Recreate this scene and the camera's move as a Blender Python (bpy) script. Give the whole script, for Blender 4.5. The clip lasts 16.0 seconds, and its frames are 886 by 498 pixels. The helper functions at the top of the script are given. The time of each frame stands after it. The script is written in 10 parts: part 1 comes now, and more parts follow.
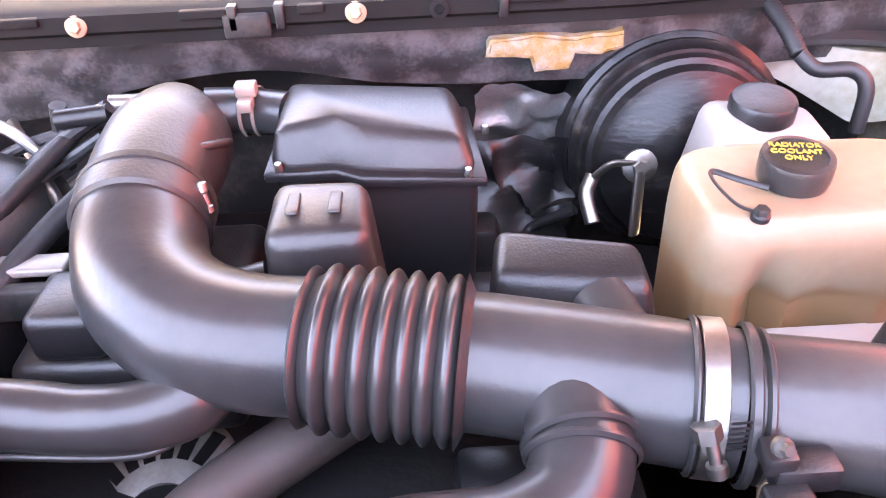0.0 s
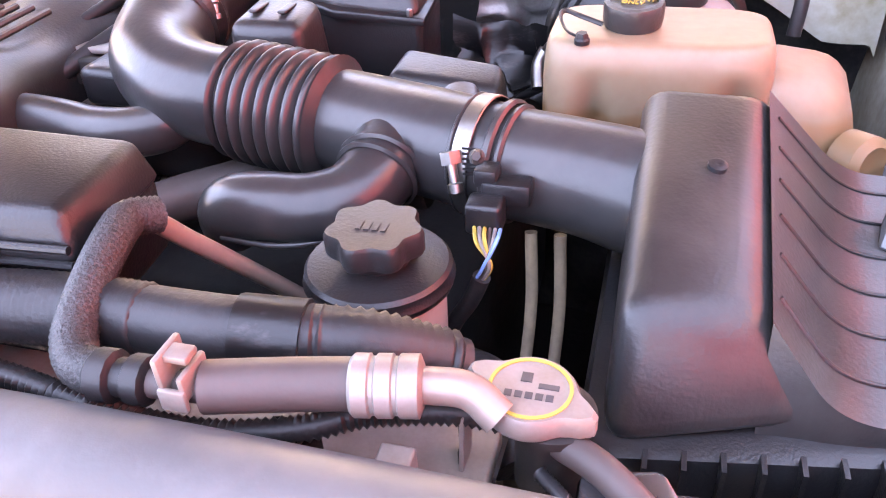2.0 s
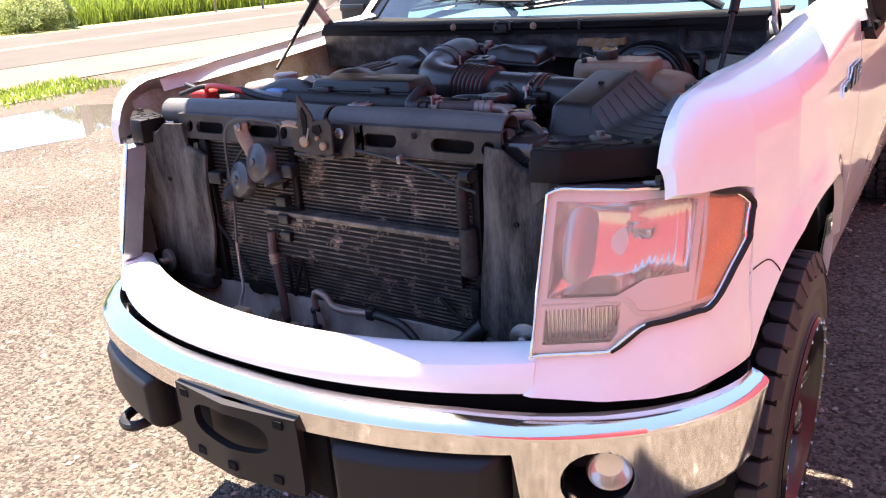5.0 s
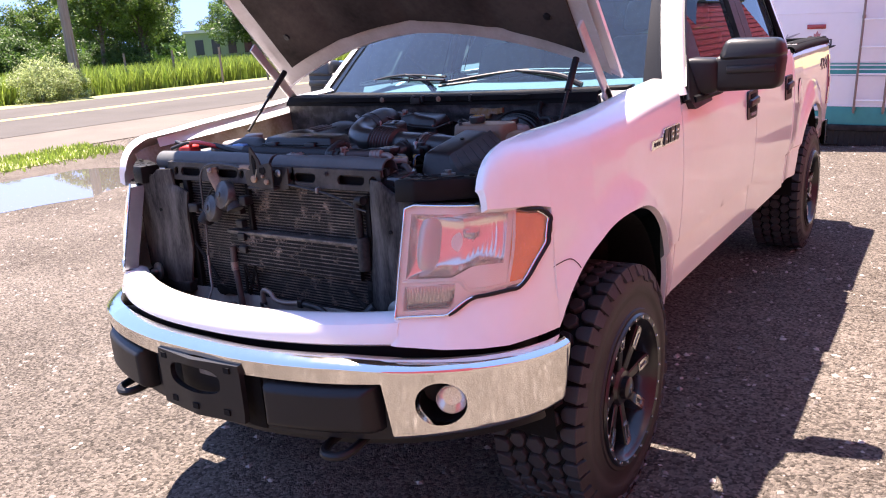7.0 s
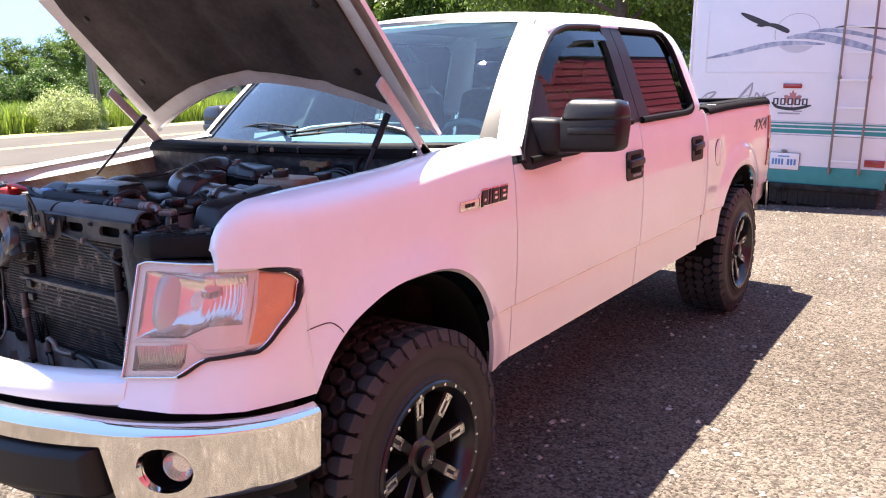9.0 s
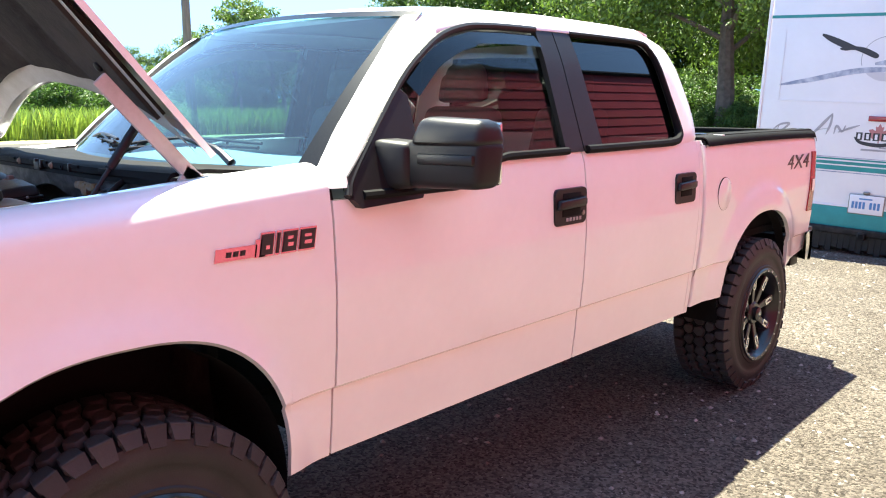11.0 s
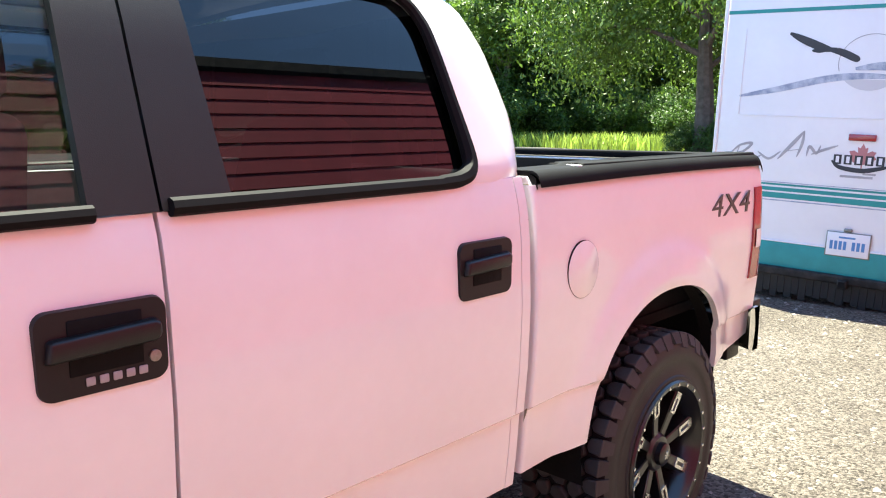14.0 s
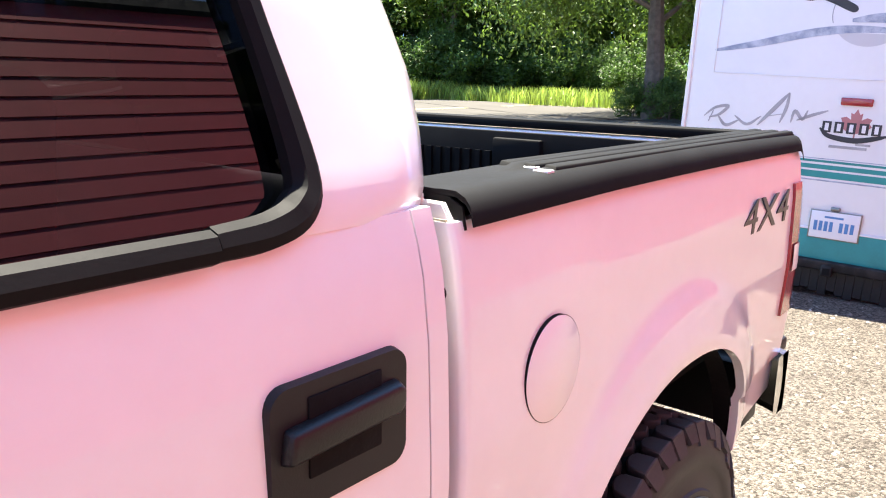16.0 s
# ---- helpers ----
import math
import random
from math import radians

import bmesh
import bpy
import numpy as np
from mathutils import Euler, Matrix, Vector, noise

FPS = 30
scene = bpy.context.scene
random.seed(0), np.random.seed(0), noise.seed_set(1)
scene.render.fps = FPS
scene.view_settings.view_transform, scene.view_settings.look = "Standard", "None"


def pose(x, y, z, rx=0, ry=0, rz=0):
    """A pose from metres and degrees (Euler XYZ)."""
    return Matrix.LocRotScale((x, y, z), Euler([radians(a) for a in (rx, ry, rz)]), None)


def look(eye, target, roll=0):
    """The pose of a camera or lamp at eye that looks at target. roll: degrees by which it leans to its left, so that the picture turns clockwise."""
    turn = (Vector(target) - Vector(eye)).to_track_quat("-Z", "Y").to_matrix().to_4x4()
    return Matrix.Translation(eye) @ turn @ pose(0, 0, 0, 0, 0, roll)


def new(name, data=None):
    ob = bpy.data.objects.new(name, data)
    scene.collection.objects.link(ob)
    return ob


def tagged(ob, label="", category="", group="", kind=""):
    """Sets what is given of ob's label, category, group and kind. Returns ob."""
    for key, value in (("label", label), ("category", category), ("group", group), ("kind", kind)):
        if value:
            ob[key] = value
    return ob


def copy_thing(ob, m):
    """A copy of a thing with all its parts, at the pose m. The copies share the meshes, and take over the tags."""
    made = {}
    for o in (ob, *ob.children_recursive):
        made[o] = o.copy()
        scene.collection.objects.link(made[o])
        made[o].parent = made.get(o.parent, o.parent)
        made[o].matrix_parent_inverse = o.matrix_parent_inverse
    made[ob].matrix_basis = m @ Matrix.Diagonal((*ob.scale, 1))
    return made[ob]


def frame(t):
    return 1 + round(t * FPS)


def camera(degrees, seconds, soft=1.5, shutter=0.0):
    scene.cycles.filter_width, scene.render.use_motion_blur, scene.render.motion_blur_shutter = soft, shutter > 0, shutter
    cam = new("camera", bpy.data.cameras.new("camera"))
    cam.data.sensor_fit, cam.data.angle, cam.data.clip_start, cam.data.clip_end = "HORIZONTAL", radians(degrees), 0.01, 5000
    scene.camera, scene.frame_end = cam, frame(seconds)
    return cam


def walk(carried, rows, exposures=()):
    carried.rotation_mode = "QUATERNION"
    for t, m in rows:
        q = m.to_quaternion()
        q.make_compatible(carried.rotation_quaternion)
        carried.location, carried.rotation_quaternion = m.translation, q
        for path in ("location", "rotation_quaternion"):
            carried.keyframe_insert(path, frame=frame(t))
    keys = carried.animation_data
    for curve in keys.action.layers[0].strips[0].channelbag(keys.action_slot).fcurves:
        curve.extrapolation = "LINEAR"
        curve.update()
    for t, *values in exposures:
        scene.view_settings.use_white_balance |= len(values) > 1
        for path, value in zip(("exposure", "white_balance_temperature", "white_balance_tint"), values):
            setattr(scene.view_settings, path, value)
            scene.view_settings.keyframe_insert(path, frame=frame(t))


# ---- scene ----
cam = camera(59.4, 16.0, soft=1.1)
PATH = [
    (0, (0.183, -0.615, 1.696), (0.202, 1.02, 0.545), -2.8),
    (0.5, (0.313, -0.592, 1.674), (0.243, 1.037, 0.516), -2.7),
    (1, (0.4, -0.608, 1.651), (0.212, 1.017, 0.501), -2.8),
    (1.5, (0.446, -0.694, 1.62), (0.125, 0.918, 0.479), -2.8),
    (2, (0.487, -0.839, 1.628), (0.0, 0.741, 0.503), -3.3),
    (2.5, (0.547, -0.951, 1.609), (-0.107, 0.614, 0.548), -3.0),
    (3, (0.675, -1.138, 1.615), (-0.127, 0.413, 0.64), -2.9),
    (3.5, (0.755, -1.384, 1.616), (-0.134, 0.16, 0.706), -3.3),
    (4, (0.843, -1.597, 1.632), (-0.103, -0.058, 0.774), -3.3),
    (4.2, (0.917, -1.672, 1.622), (-0.068, -0.135, 0.804), -3.6),
    (6.3, (1.658, -2.353, 1.664), (0.559, -0.783, 1.092), -3.8),
    (6.5, (1.732, -2.381, 1.665), (0.63, -0.806, 1.11), -3.9),
    (7, (1.859, -2.417, 1.679), (0.768, -0.826, 1.153), -4.0),
    (7.5, (1.929, -2.389, 1.68), (0.841, -0.788, 1.178), -3.9),
    (8, (2.046, -2.269, 1.694), (0.954, -0.663, 1.216), -3.6),
    (8.5, (2.197, -2.132, 1.7), (1.082, -0.534, 1.25), -2.9),
    (9, (2.437, -1.9, 1.678), (1.281, -0.323, 1.258), -2.0),
    (9.5, (2.551, -1.644, 1.647), (1.346, -0.096, 1.255), -1.7),
    (10, (2.616, -1.363, 1.66), (1.377, 0.157, 1.269), -0.5),
    (12.5, (2.66, 0.22, 1.577), (1.126, 1.466, 1.271), -0.7),
    (13, (2.537, 0.543, 1.599), (0.989, 1.773, 1.296), -0.4),
    (13.3, (2.445, 0.789, 1.585), (0.944, 2.075, 1.278), -0.2),
    (13.5, (2.427, 0.912, 1.566), (0.946, 2.229, 1.294), -1.0),
    (14, (2.165, 1.241, 1.596), (0.813, 2.681, 1.28), -0.0),
    (14.5, (1.982, 1.469, 1.634), (0.724, 2.99, 1.316), -0.2),
    (15, (1.79, 1.759, 1.648), (0.598, 3.33, 1.313), -0.1),
    (15.5, (1.592, 1.945, 1.672), (0.436, 3.53, 1.282), 1.6),
    (16, (1.521, 2.153, 1.616), (0.289, 3.668, 1.183), 1.0),
]
walk(cam, [(t, look(eye, target, roll)) for t, eye, target, roll in PATH],
     exposures=[(0.0,6.62,13300,31),(1.0,6.5,12800,33),(2.0,6.1,12500,33),(2.5,5.85,11700,30),(3.0,5.72,11000,26),(4.0,4.2,9100,22),(5.0,3.05,7700,20),(6.3,2.62,7000,24),(8.0,2.66,7150,22),(10.0,2.88,7200,7),(12.5,3.0,6850,-8),(13.5,3.02,6850,-7),(14.5,3.06,6950,2),(15.5,3.1,7000,7),(16.0,3.1,7000,6)])
# world: clear summer sky, sun high over the passenger side
SUN = Vector((-0.30, 0.14, 1.0)).normalized()
world = bpy.data.worlds.new("sky_world")
scene.world = world
world.use_nodes = True
wn = world.node_tree.nodes
sky = wn.new("ShaderNodeTexSky")
sky.sky_type, sky.sun_disc = "NISHITA", False
sky.sun_elevation = math.asin(SUN.z)
sky.sun_rotation = math.atan2(SUN.x, SUN.y)
sky.dust_density, sky.air_density, sky.ozone_density, sky.altitude = 0.0, 1.0, 5.0, 1200
# clear dry air: the pale band at the horizon is thin
sky_dir, sky_lift, sky_unit = wn.new("ShaderNodeTexCoord"), wn.new("ShaderNodeMapping"), wn.new("ShaderNodeVectorMath")
sky_lift.inputs["Location"].default_value = (0, 0, 0.50)
sky_unit.operation = "NORMALIZE"
world.node_tree.links.new(sky_dir.outputs["Generated"], sky_lift.inputs[0])
world.node_tree.links.new(sky_lift.outputs[0], sky_unit.inputs[0])
world.node_tree.links.new(sky_unit.outputs[0], sky.inputs[0])
wn["Background"].inputs["Strength"].default_value = 0.092
world.node_tree.links.new(sky.outputs[0], wn["Background"].inputs[0])
sun = new("sun", bpy.data.lights.new("sun", "SUN"))
sun.data.energy, sun.data.angle, sun.data.color = 4.2, radians(0.6), (1.0, 0.95, 0.87)
sun.matrix_world = look(SUN * 60, (0, 0, 0))


# ---- materials ----
def mat(name, colour, rough=0.5, metal=0.0, vary=0.0, scale=8.0, bump=0.0, bump_scale=60.0, colour2=None, detail=6.0,
        coat=0.0, emit=0.0, spec=0.5, island=0.0, piece=0.0, stretch=None, sharp=None):
    """A principled surface with noise at two scales for colour, gloss and relief."""
    m = bpy.data.materials.new(name)
    m.use_nodes = True
    nt = m.node_tree
    n, link = nt.nodes, nt.links.new
    b = n["Principled BSDF"]
    b.inputs["Base Color"].default_value = (*colour, 1)
    b.inputs["Roughness"].default_value, b.inputs["Metallic"].default_value = rough, metal
    b.inputs["Specular IOR Level"].default_value = spec
    b.inputs["Coat Weight"].default_value, b.inputs["Coat Roughness"].default_value = coat, 0.04
    tc = n.new("ShaderNodeTexCoord")
    src = tc.outputs["Object"]
    if stretch:
        mp = n.new("ShaderNodeMapping")
        mp.inputs["Scale"].default_value = stretch
        link(src, mp.inputs[0])
        src = mp.outputs[0]
    if vary > 0 or colour2:
        n1, n2 = n.new("ShaderNodeTexNoise"), n.new("ShaderNodeTexNoise")
        n1.inputs["Scale"].default_value, n2.inputs["Scale"].default_value = scale, scale * 9
        n1.inputs["Detail"].default_value = n2.inputs["Detail"].default_value = detail
        link(src, n1.inputs["Vector"]), link(src, n2.inputs["Vector"])
        add = n.new("ShaderNodeMath")
        add.operation = "MULTIPLY_ADD"
        add.inputs[1].default_value = 0.35
        link(n2.outputs[0], add.inputs[0]), link(n1.outputs[0], add.inputs[2])
        ramp = n.new("ShaderNodeValToRGB")
        c2 = colour2 or tuple(min(1, c * (1 + vary)) for c in colour)
        c1 = colour if colour2 else tuple(c * (1 - vary) for c in colour)
        lo, hi = sharp or (0.45, 0.9)
        ramp.color_ramp.elements[0].position, ramp.color_ramp.elements[1].position = lo, hi
        ramp.color_ramp.elements[0].color, ramp.color_ramp.elements[1].color = (*c1, 1), (*c2, 1)
        link(add.outputs[0], ramp.inputs[0])
        out = ramp.outputs[0]
        if island or piece:
            rnd = n.new("ShaderNodeNewGeometry").outputs["Random Per Island"] if island else n.new("ShaderNodeObjectInfo").outputs["Random"]
            hsv, mr = n.new("ShaderNodeHueSaturation"), n.new("ShaderNodeMapRange")
            amount = island or piece
            mr.inputs["To Min"].default_value, mr.inputs["To Max"].default_value = 1 - amount, 1 + amount
            link(rnd, mr.inputs[0]), link(mr.outputs[0], hsv.inputs["Value"]), link(out, hsv.inputs["Color"])
            out = hsv.outputs[0]
        link(out, b.inputs["Base Color"])
        rr = n.new("ShaderNodeMapRange")
        rr.inputs["To Min"].default_value, rr.inputs["To Max"].default_value = max(0.0, rough - 0.12 * vary - 0.02), min(1, rough + 0.3 * vary + 0.02)
        link(n2.outputs[0], rr.inputs[0]), link(rr.outputs[0], b.inputs["Roughness"])
    if bump > 0:
        nb, bp = n.new("ShaderNodeTexNoise"), n.new("ShaderNodeBump")
        nb.inputs["Scale"].default_value, nb.inputs["Detail"].default_value = bump_scale, 4
        bp.inputs["Strength"].default_value, bp.inputs["Distance"].default_value = bump, 0.004
        link(src, nb.inputs["Vector"]), link(nb.outputs[0], bp.inputs["Height"]), link(bp.outputs[0], b.inputs["Normal"])
    if emit:
        b.inputs["Emission Color"].default_value, b.inputs["Emission Strength"].default_value = (*colour, 1), emit
    return m


def glass_mat(name, tint, rough=0.0, ior=1.5, haze=0.0, film=(0.88, 0.72, 0.48)):
    """Thin pane: tinted see-through, with gloss by Fresnel."""
    m = bpy.data.materials.new(name)
    m.use_nodes = True
    n, link = m.node_tree.nodes, m.node_tree.links.new
    n.remove(n["Principled BSDF"])
    tr, gl, fr, mx = (n.new("ShaderNode" + k) for k in ("BsdfTransparent", "BsdfGlossy", "Fresnel", "MixShader"))
    tr.inputs[0].default_value = (*tint, 1)
    gl.inputs["Roughness"].default_value, fr.inputs[0].default_value = rough, ior
    link(fr.outputs[0], mx.inputs[0]), link(tr.outputs[0], mx.inputs[1]), link(gl.outputs[0], mx.inputs[2])
    last = mx
    if haze:
        df, m2 = n.new("ShaderNodeBsdfDiffuse"), n.new("ShaderNodeMixShader")
        df.inputs[0].default_value, m2.inputs[0].default_value = (*film, 1), haze
        link(mx.outputs[0], m2.inputs[1]), link(df.outputs[0], m2.inputs[2])
        last = m2
    link(last.outputs[0], n["Material Output"].inputs[0])
    return m


WHITE = mat("white_car_paint", (0.86, 0.85, 0.84), 0.32, vary=0.03, scale=3, coat=1.0)
# stained white paint, darkened: bay and gap shade sit in its base
WHITE_BAY = mat("dusty_shaded_white_paint", (0.34, 0.33, 0.28), 0.5, scale=9, colour2=(0.16, 0.12, 0.06), sharp=(0.55, 0.92), bump=0.1)
BLACK_PLASTIC = mat("black_plastic", (0.008, 0.008, 0.0088), 0.34, spec=0.4, vary=0.25, scale=14, bump=0.12, bump_scale=420)
DUSTY_PLASTIC = mat("dusty_black_plastic", (0.0125, 0.012, 0.0125), 0.36, spec=0.4, scale=10, colour2=(0.033, 0.030, 0.028), sharp=(0.55, 1.05), bump=0.10, bump_scale=300)
RUBBER = mat("tube_rubber", (0.017, 0.017, 0.018), 0.29, spec=0.4, scale=9, colour2=(0.036, 0.034, 0.033), sharp=(0.5, 1.05), bump=0.06, bump_scale=160)
TRIM = mat("black_trim", (0.008, 0.008, 0.009), 0.45, spec=0.35, vary=0.15, bump=0.08, bump_scale=500)
# blocks lightened, grooves darkened: lit tops and groove shade sit in the colours
TREAD = mat("dusty_lit_tread_rubber", (0.026, 0.0245, 0.0245), 0.62, spec=0.35, scale=9, colour2=(0.052, 0.048, 0.046), sharp=(0.5, 1.05), bump=0.2, bump_scale=300, piece=0.25)
GROOVE = mat("shaded_groove_rubber", (0.007, 0.007, 0.007), 0.7, spec=0.2, vary=0.2, scale=9)
TYRE = mat("tyre_rubber", (0.014, 0.0135, 0.014), 0.55, spec=0.4, scale=7, colour2=(0.028, 0.026, 0.025), sharp=(0.5, 1.05), bump=0.15, bump_scale=260, piece=0.2)
LINER = mat("bed_liner_plastic", (0.008, 0.008, 0.008), 0.75, vary=0.2, scale=9, spec=0.10, bump=0.06, bump_scale=420)
FOAM = mat("grey_foam_seal", (0.060, 0.066, 0.066), 0.55, spec=0.3, scale=8, colour2=(0.094, 0.098, 0.096), sharp=(0.55, 1.05), bump=0.15, bump_scale=60)
RIM_BLACK = mat("gloss_black_rim", (0.007, 0.007, 0.008), 0.28, coat=0.2, vary=0.1)
MACHINED = mat("machined_aluminium", (0.78, 0.76, 0.74), 0.22, 1.0, vary=0.06, scale=40)
CHROME = mat("chrome", (0.78, 0.77, 0.75), 0.09, 1.0, vary=0.03, scale=5, bump=0.02, bump_scale=14)
STEEL = mat("zinc_steel", (0.26, 0.25, 0.235), 0.38, 1.0, vary=0.2, scale=30, bump=0.1)
RUSTY = mat("rusty_bracket", (0.16, 0.11, 0.075), 0.72, scale=18, colour2=(0.30, 0.21, 0.13), bump=0.3, bump_scale=120)
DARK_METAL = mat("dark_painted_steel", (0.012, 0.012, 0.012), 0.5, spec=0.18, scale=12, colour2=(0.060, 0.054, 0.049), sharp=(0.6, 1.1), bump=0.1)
SUPPORT_STEEL = mat("worn_support_steel", (0.026, 0.025, 0.024), 0.45, spec=0.3, scale=12, colour2=(0.085, 0.078, 0.072), sharp=(0.58, 1.1), bump=0.1)
BELT_RUBBER = mat("belt_rubber", (0.007, 0.007, 0.0075), 0.62, spec=0.10, vary=0.15, bump=0.05, bump_scale=200)
FRIT = mat("black_glass_border", (0.003, 0.003, 0.0035), 0.25, spec=0.25)
COWL = mat("cowl_sheet", (0.0095, 0.0085, 0.0085), 0.55, scale=26, colour2=(0.062, 0.058, 0.059), sharp=(0.60, 0.86), bump=0.35, bump_scale=60, detail=9)


def tank_mat():
    """Milky plastic, rusty inside, with orange coolant showing through below its level."""
    m = mat("stained_tank_plastic", (0.205, 0.140, 0.092), 0.5, scale=9, colour2=(0.165, 0.092, 0.050), sharp=(0.50, 1.05), bump=0.05)
    n, link = m.node_tree.nodes, m.node_tree.links.new
    b, tc = n["Principled BSDF"], n["Texture Coordinate"]
    base = b.inputs["Base Color"].links[0].from_socket
    sep, mr, mix, wob, add = n.new("ShaderNodeSeparateXYZ"), n.new("ShaderNodeMapRange"), n.new("ShaderNodeMix"), n.new("ShaderNodeTexNoise"), n.new("ShaderNodeMath")
    add.operation = "MULTIPLY_ADD"
    add.inputs[1].default_value = 0.03
    wob.inputs["Scale"].default_value = 14
    link(tc.outputs["Object"], wob.inputs["Vector"]), link(wob.outputs[0], add.inputs[0])
    link(tc.outputs["Object"], sep.inputs[0]), link(sep.outputs["Z"], add.inputs[2])
    mr.inputs["From Min"].default_value, mr.inputs["From Max"].default_value = 1.334, 1.326
    link(add.outputs[0], mr.inputs[0])
    mix.data_type = "RGBA"
    mix.inputs[7].default_value = (0.190, 0.096, 0.046, 1)
    link(mr.outputs[0], mix.inputs[0]), link(base, mix.inputs[6]), link(mix.outputs[2], b.inputs["Base Color"])
    b.inputs["Subsurface Weight"].default_value, b.inputs["Subsurface Radius"].default_value, b.inputs["Subsurface Scale"].default_value = 0.25, (1.0, 0.5, 0.3), 0.02
    return m


TANK = tank_mat()
RES_WHITE = mat("milky_plastic", (0.27, 0.235, 0.215), 0.4, vary=0.06)
FIN = mat("condenser_fin", (0.007, 0.0065, 0.0065), 0.7, 0.0, spec=0.2, scale=22, colour2=(0.42, 0.32, 0.25), sharp=(0.76, 1.02), bump=0.8, bump_scale=220)
TUBE_ALU = mat("condenser_tube", (0.065, 0.061, 0.057), 0.45, 0.4, spec=0.2, scale=20, colour2=(0.25, 0.21, 0.18), sharp=(0.6, 1.1))
ALU = mat("cast_aluminium", (0.42, 0.41, 0.39), 0.5, 0.7, scale=25, colour2=(0.24, 0.21, 0.18), bump=0.3, bump_scale=150)
BRAID = mat("braided_sleeve", (0.014, 0.014, 0.015), 0.5, spec=0.4, scale=520, colour2=(0.048, 0.047, 0.046), sharp=(0.55, 0.9), bump=0.6, bump_scale=420)
HOSE = mat("black_hose", (0.012, 0.012, 0.013), 0.45, spec=0.4, vary=0.3, scale=20, bump=0.15, bump_scale=200)
BROWN_HOSE = mat("brown_hose", (0.045, 0.033, 0.030), 0.6, vary=0.25, scale=15, bump=0.2)
PALE_PIPE = mat("pale_metal_pipe", (0.21, 0.16, 0.135), 0.4, 0.3, vary=0.12, scale=20)
SHROUD = mat("weathered_rubber_flap", (0.018, 0.018, 0.018), 0.6, spec=0.12, scale=26, colour2=(0.125, 0.118, 0.108), sharp=(0.55, 1.0), stretch=(1, 1, 0.22), bump=0.4, bump_scale=60)
YELLOW = mat("yellow_paint", (0.34, 0.23, 0.04), 0.6, vary=0.2, scale=30)
YELLOW_FOAM = mat("peeling_yellow_foam", (0.20, 0.11, 0.030), 0.8, scale=60, colour2=(0.24, 0.21, 0.175), sharp=(0.55, 0.95), bump=1.0, bump_scale=90)
WHITE_CAP = mat("white_metal_cap", (0.80, 0.78, 0.76), 0.3, 0.2, vary=0.04)
DULL_WHITE = mat("grimy_white_fitting", (0.21, 0.19, 0.175), 0.4, 0.2, scale=40, colour2=(0.16, 0.13, 0.11))
RED_PLASTIC = mat("red_plastic", (0.55, 0.035, 0.03), 0.4, vary=0.2)
FOIL = mat("crumpled_foil", (0.17, 0.165, 0.16), 0.45, 0.6, vary=0.3, scale=30, bump=0.6, bump_scale=60)
BLACK_PAINT = mat("gloss_black_paint", (0.006, 0.006, 0.0065), 0.34, spec=0.35, scale=22, colour2=(0.045, 0.043, 0.042), sharp=(0.74, 1.0), stretch=(1, 1, 3), bump=0.15, bump_scale=60)
INSULATION = mat("hood_insulation", (0.026, 0.022, 0.019), 0.9, spec=0.15, scale=5, colour2=(0.075, 0.061, 0.052), bump=0.5, bump_scale=90)
HOOD_INNER = mat("dusty_hood_paint", (0.52, 0.49, 0.46), 0.45, scale=8, colour2=(0.36, 0.32, 0.28), sharp=(0.55, 1.0), bump=0.08)
GLOSS_STEEL = mat("glossy_black_steel", (0.020, 0.019, 0.020), 0.15, spec=0.8, scale=12, colour2=(0.055, 0.051, 0.048), sharp=(0.62, 1.1), bump=0.05)
MODULE = mat("grey_module_cast", (0.10, 0.108, 0.112), 0.5, 0.2, vary=0.2, scale=30)
# near-black underside; also laid as solid patches for the dark in holes and slots
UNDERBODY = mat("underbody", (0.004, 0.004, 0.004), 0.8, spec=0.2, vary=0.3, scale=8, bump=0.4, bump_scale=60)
SEAT = mat("grey_seat_cloth", (0.11, 0.105, 0.10), 0.9, vary=0.15, scale=30, bump=0.2, bump_scale=600)
# lifted above dark grey: sunlight and the windshield's veil are in this colour
DASH = mat("dash_plastic", (0.16, 0.175, 0.19), 0.65, vary=0.1)
# blue tint and pale film stand in for part of the sky's reflection
GLASS = glass_mat("windshield_glass", (0.30, 0.66, 0.80), ior=1.95, haze=0.010, film=(0.60, 0.74, 0.80))
GLASS_FRONT = glass_mat("front_door_glass", (0.64, 0.71, 0.70), ior=1.52)
GLASS_TINT = glass_mat("tinted_glass", (0.05, 0.05, 0.055), ior=1.62)
LENS = glass_mat("headlight_lens", (1.0, 0.985, 0.94), 0.02, ior=1.35, haze=0.20, film=(0.96, 0.89, 0.68))
REFLECTOR = mat("lamp_reflector", (0.86, 0.85, 0.85), 0.17, 1.0, bump=0.06, bump_scale=25)
BEZEL = mat("lamp_bezel", (0.90, 0.89, 0.86), 0.22, 0.12, vary=0.05)
FLANGE = mat("clear_lens_flange", (0.40, 0.44, 0.48), 0.16, 0.7, coat=1.0, vary=0.12, scale=5)
FROSTED = mat("frosted_reflector", (0.62, 0.61, 0.61), 0.36, 0.7, vary=0.05)
# darker copy of black_plastic, with the dim front's shade in its colour
FRONT_BLACK = mat("front_shade_plastic", (0.006, 0.006, 0.0062), 0.5, spec=0.15, vary=0.3, scale=16, bump=0.15, bump_scale=240)
SHELL = mat("lamp_shell", (0.045, 0.045, 0.047), 0.4, vary=0.1)
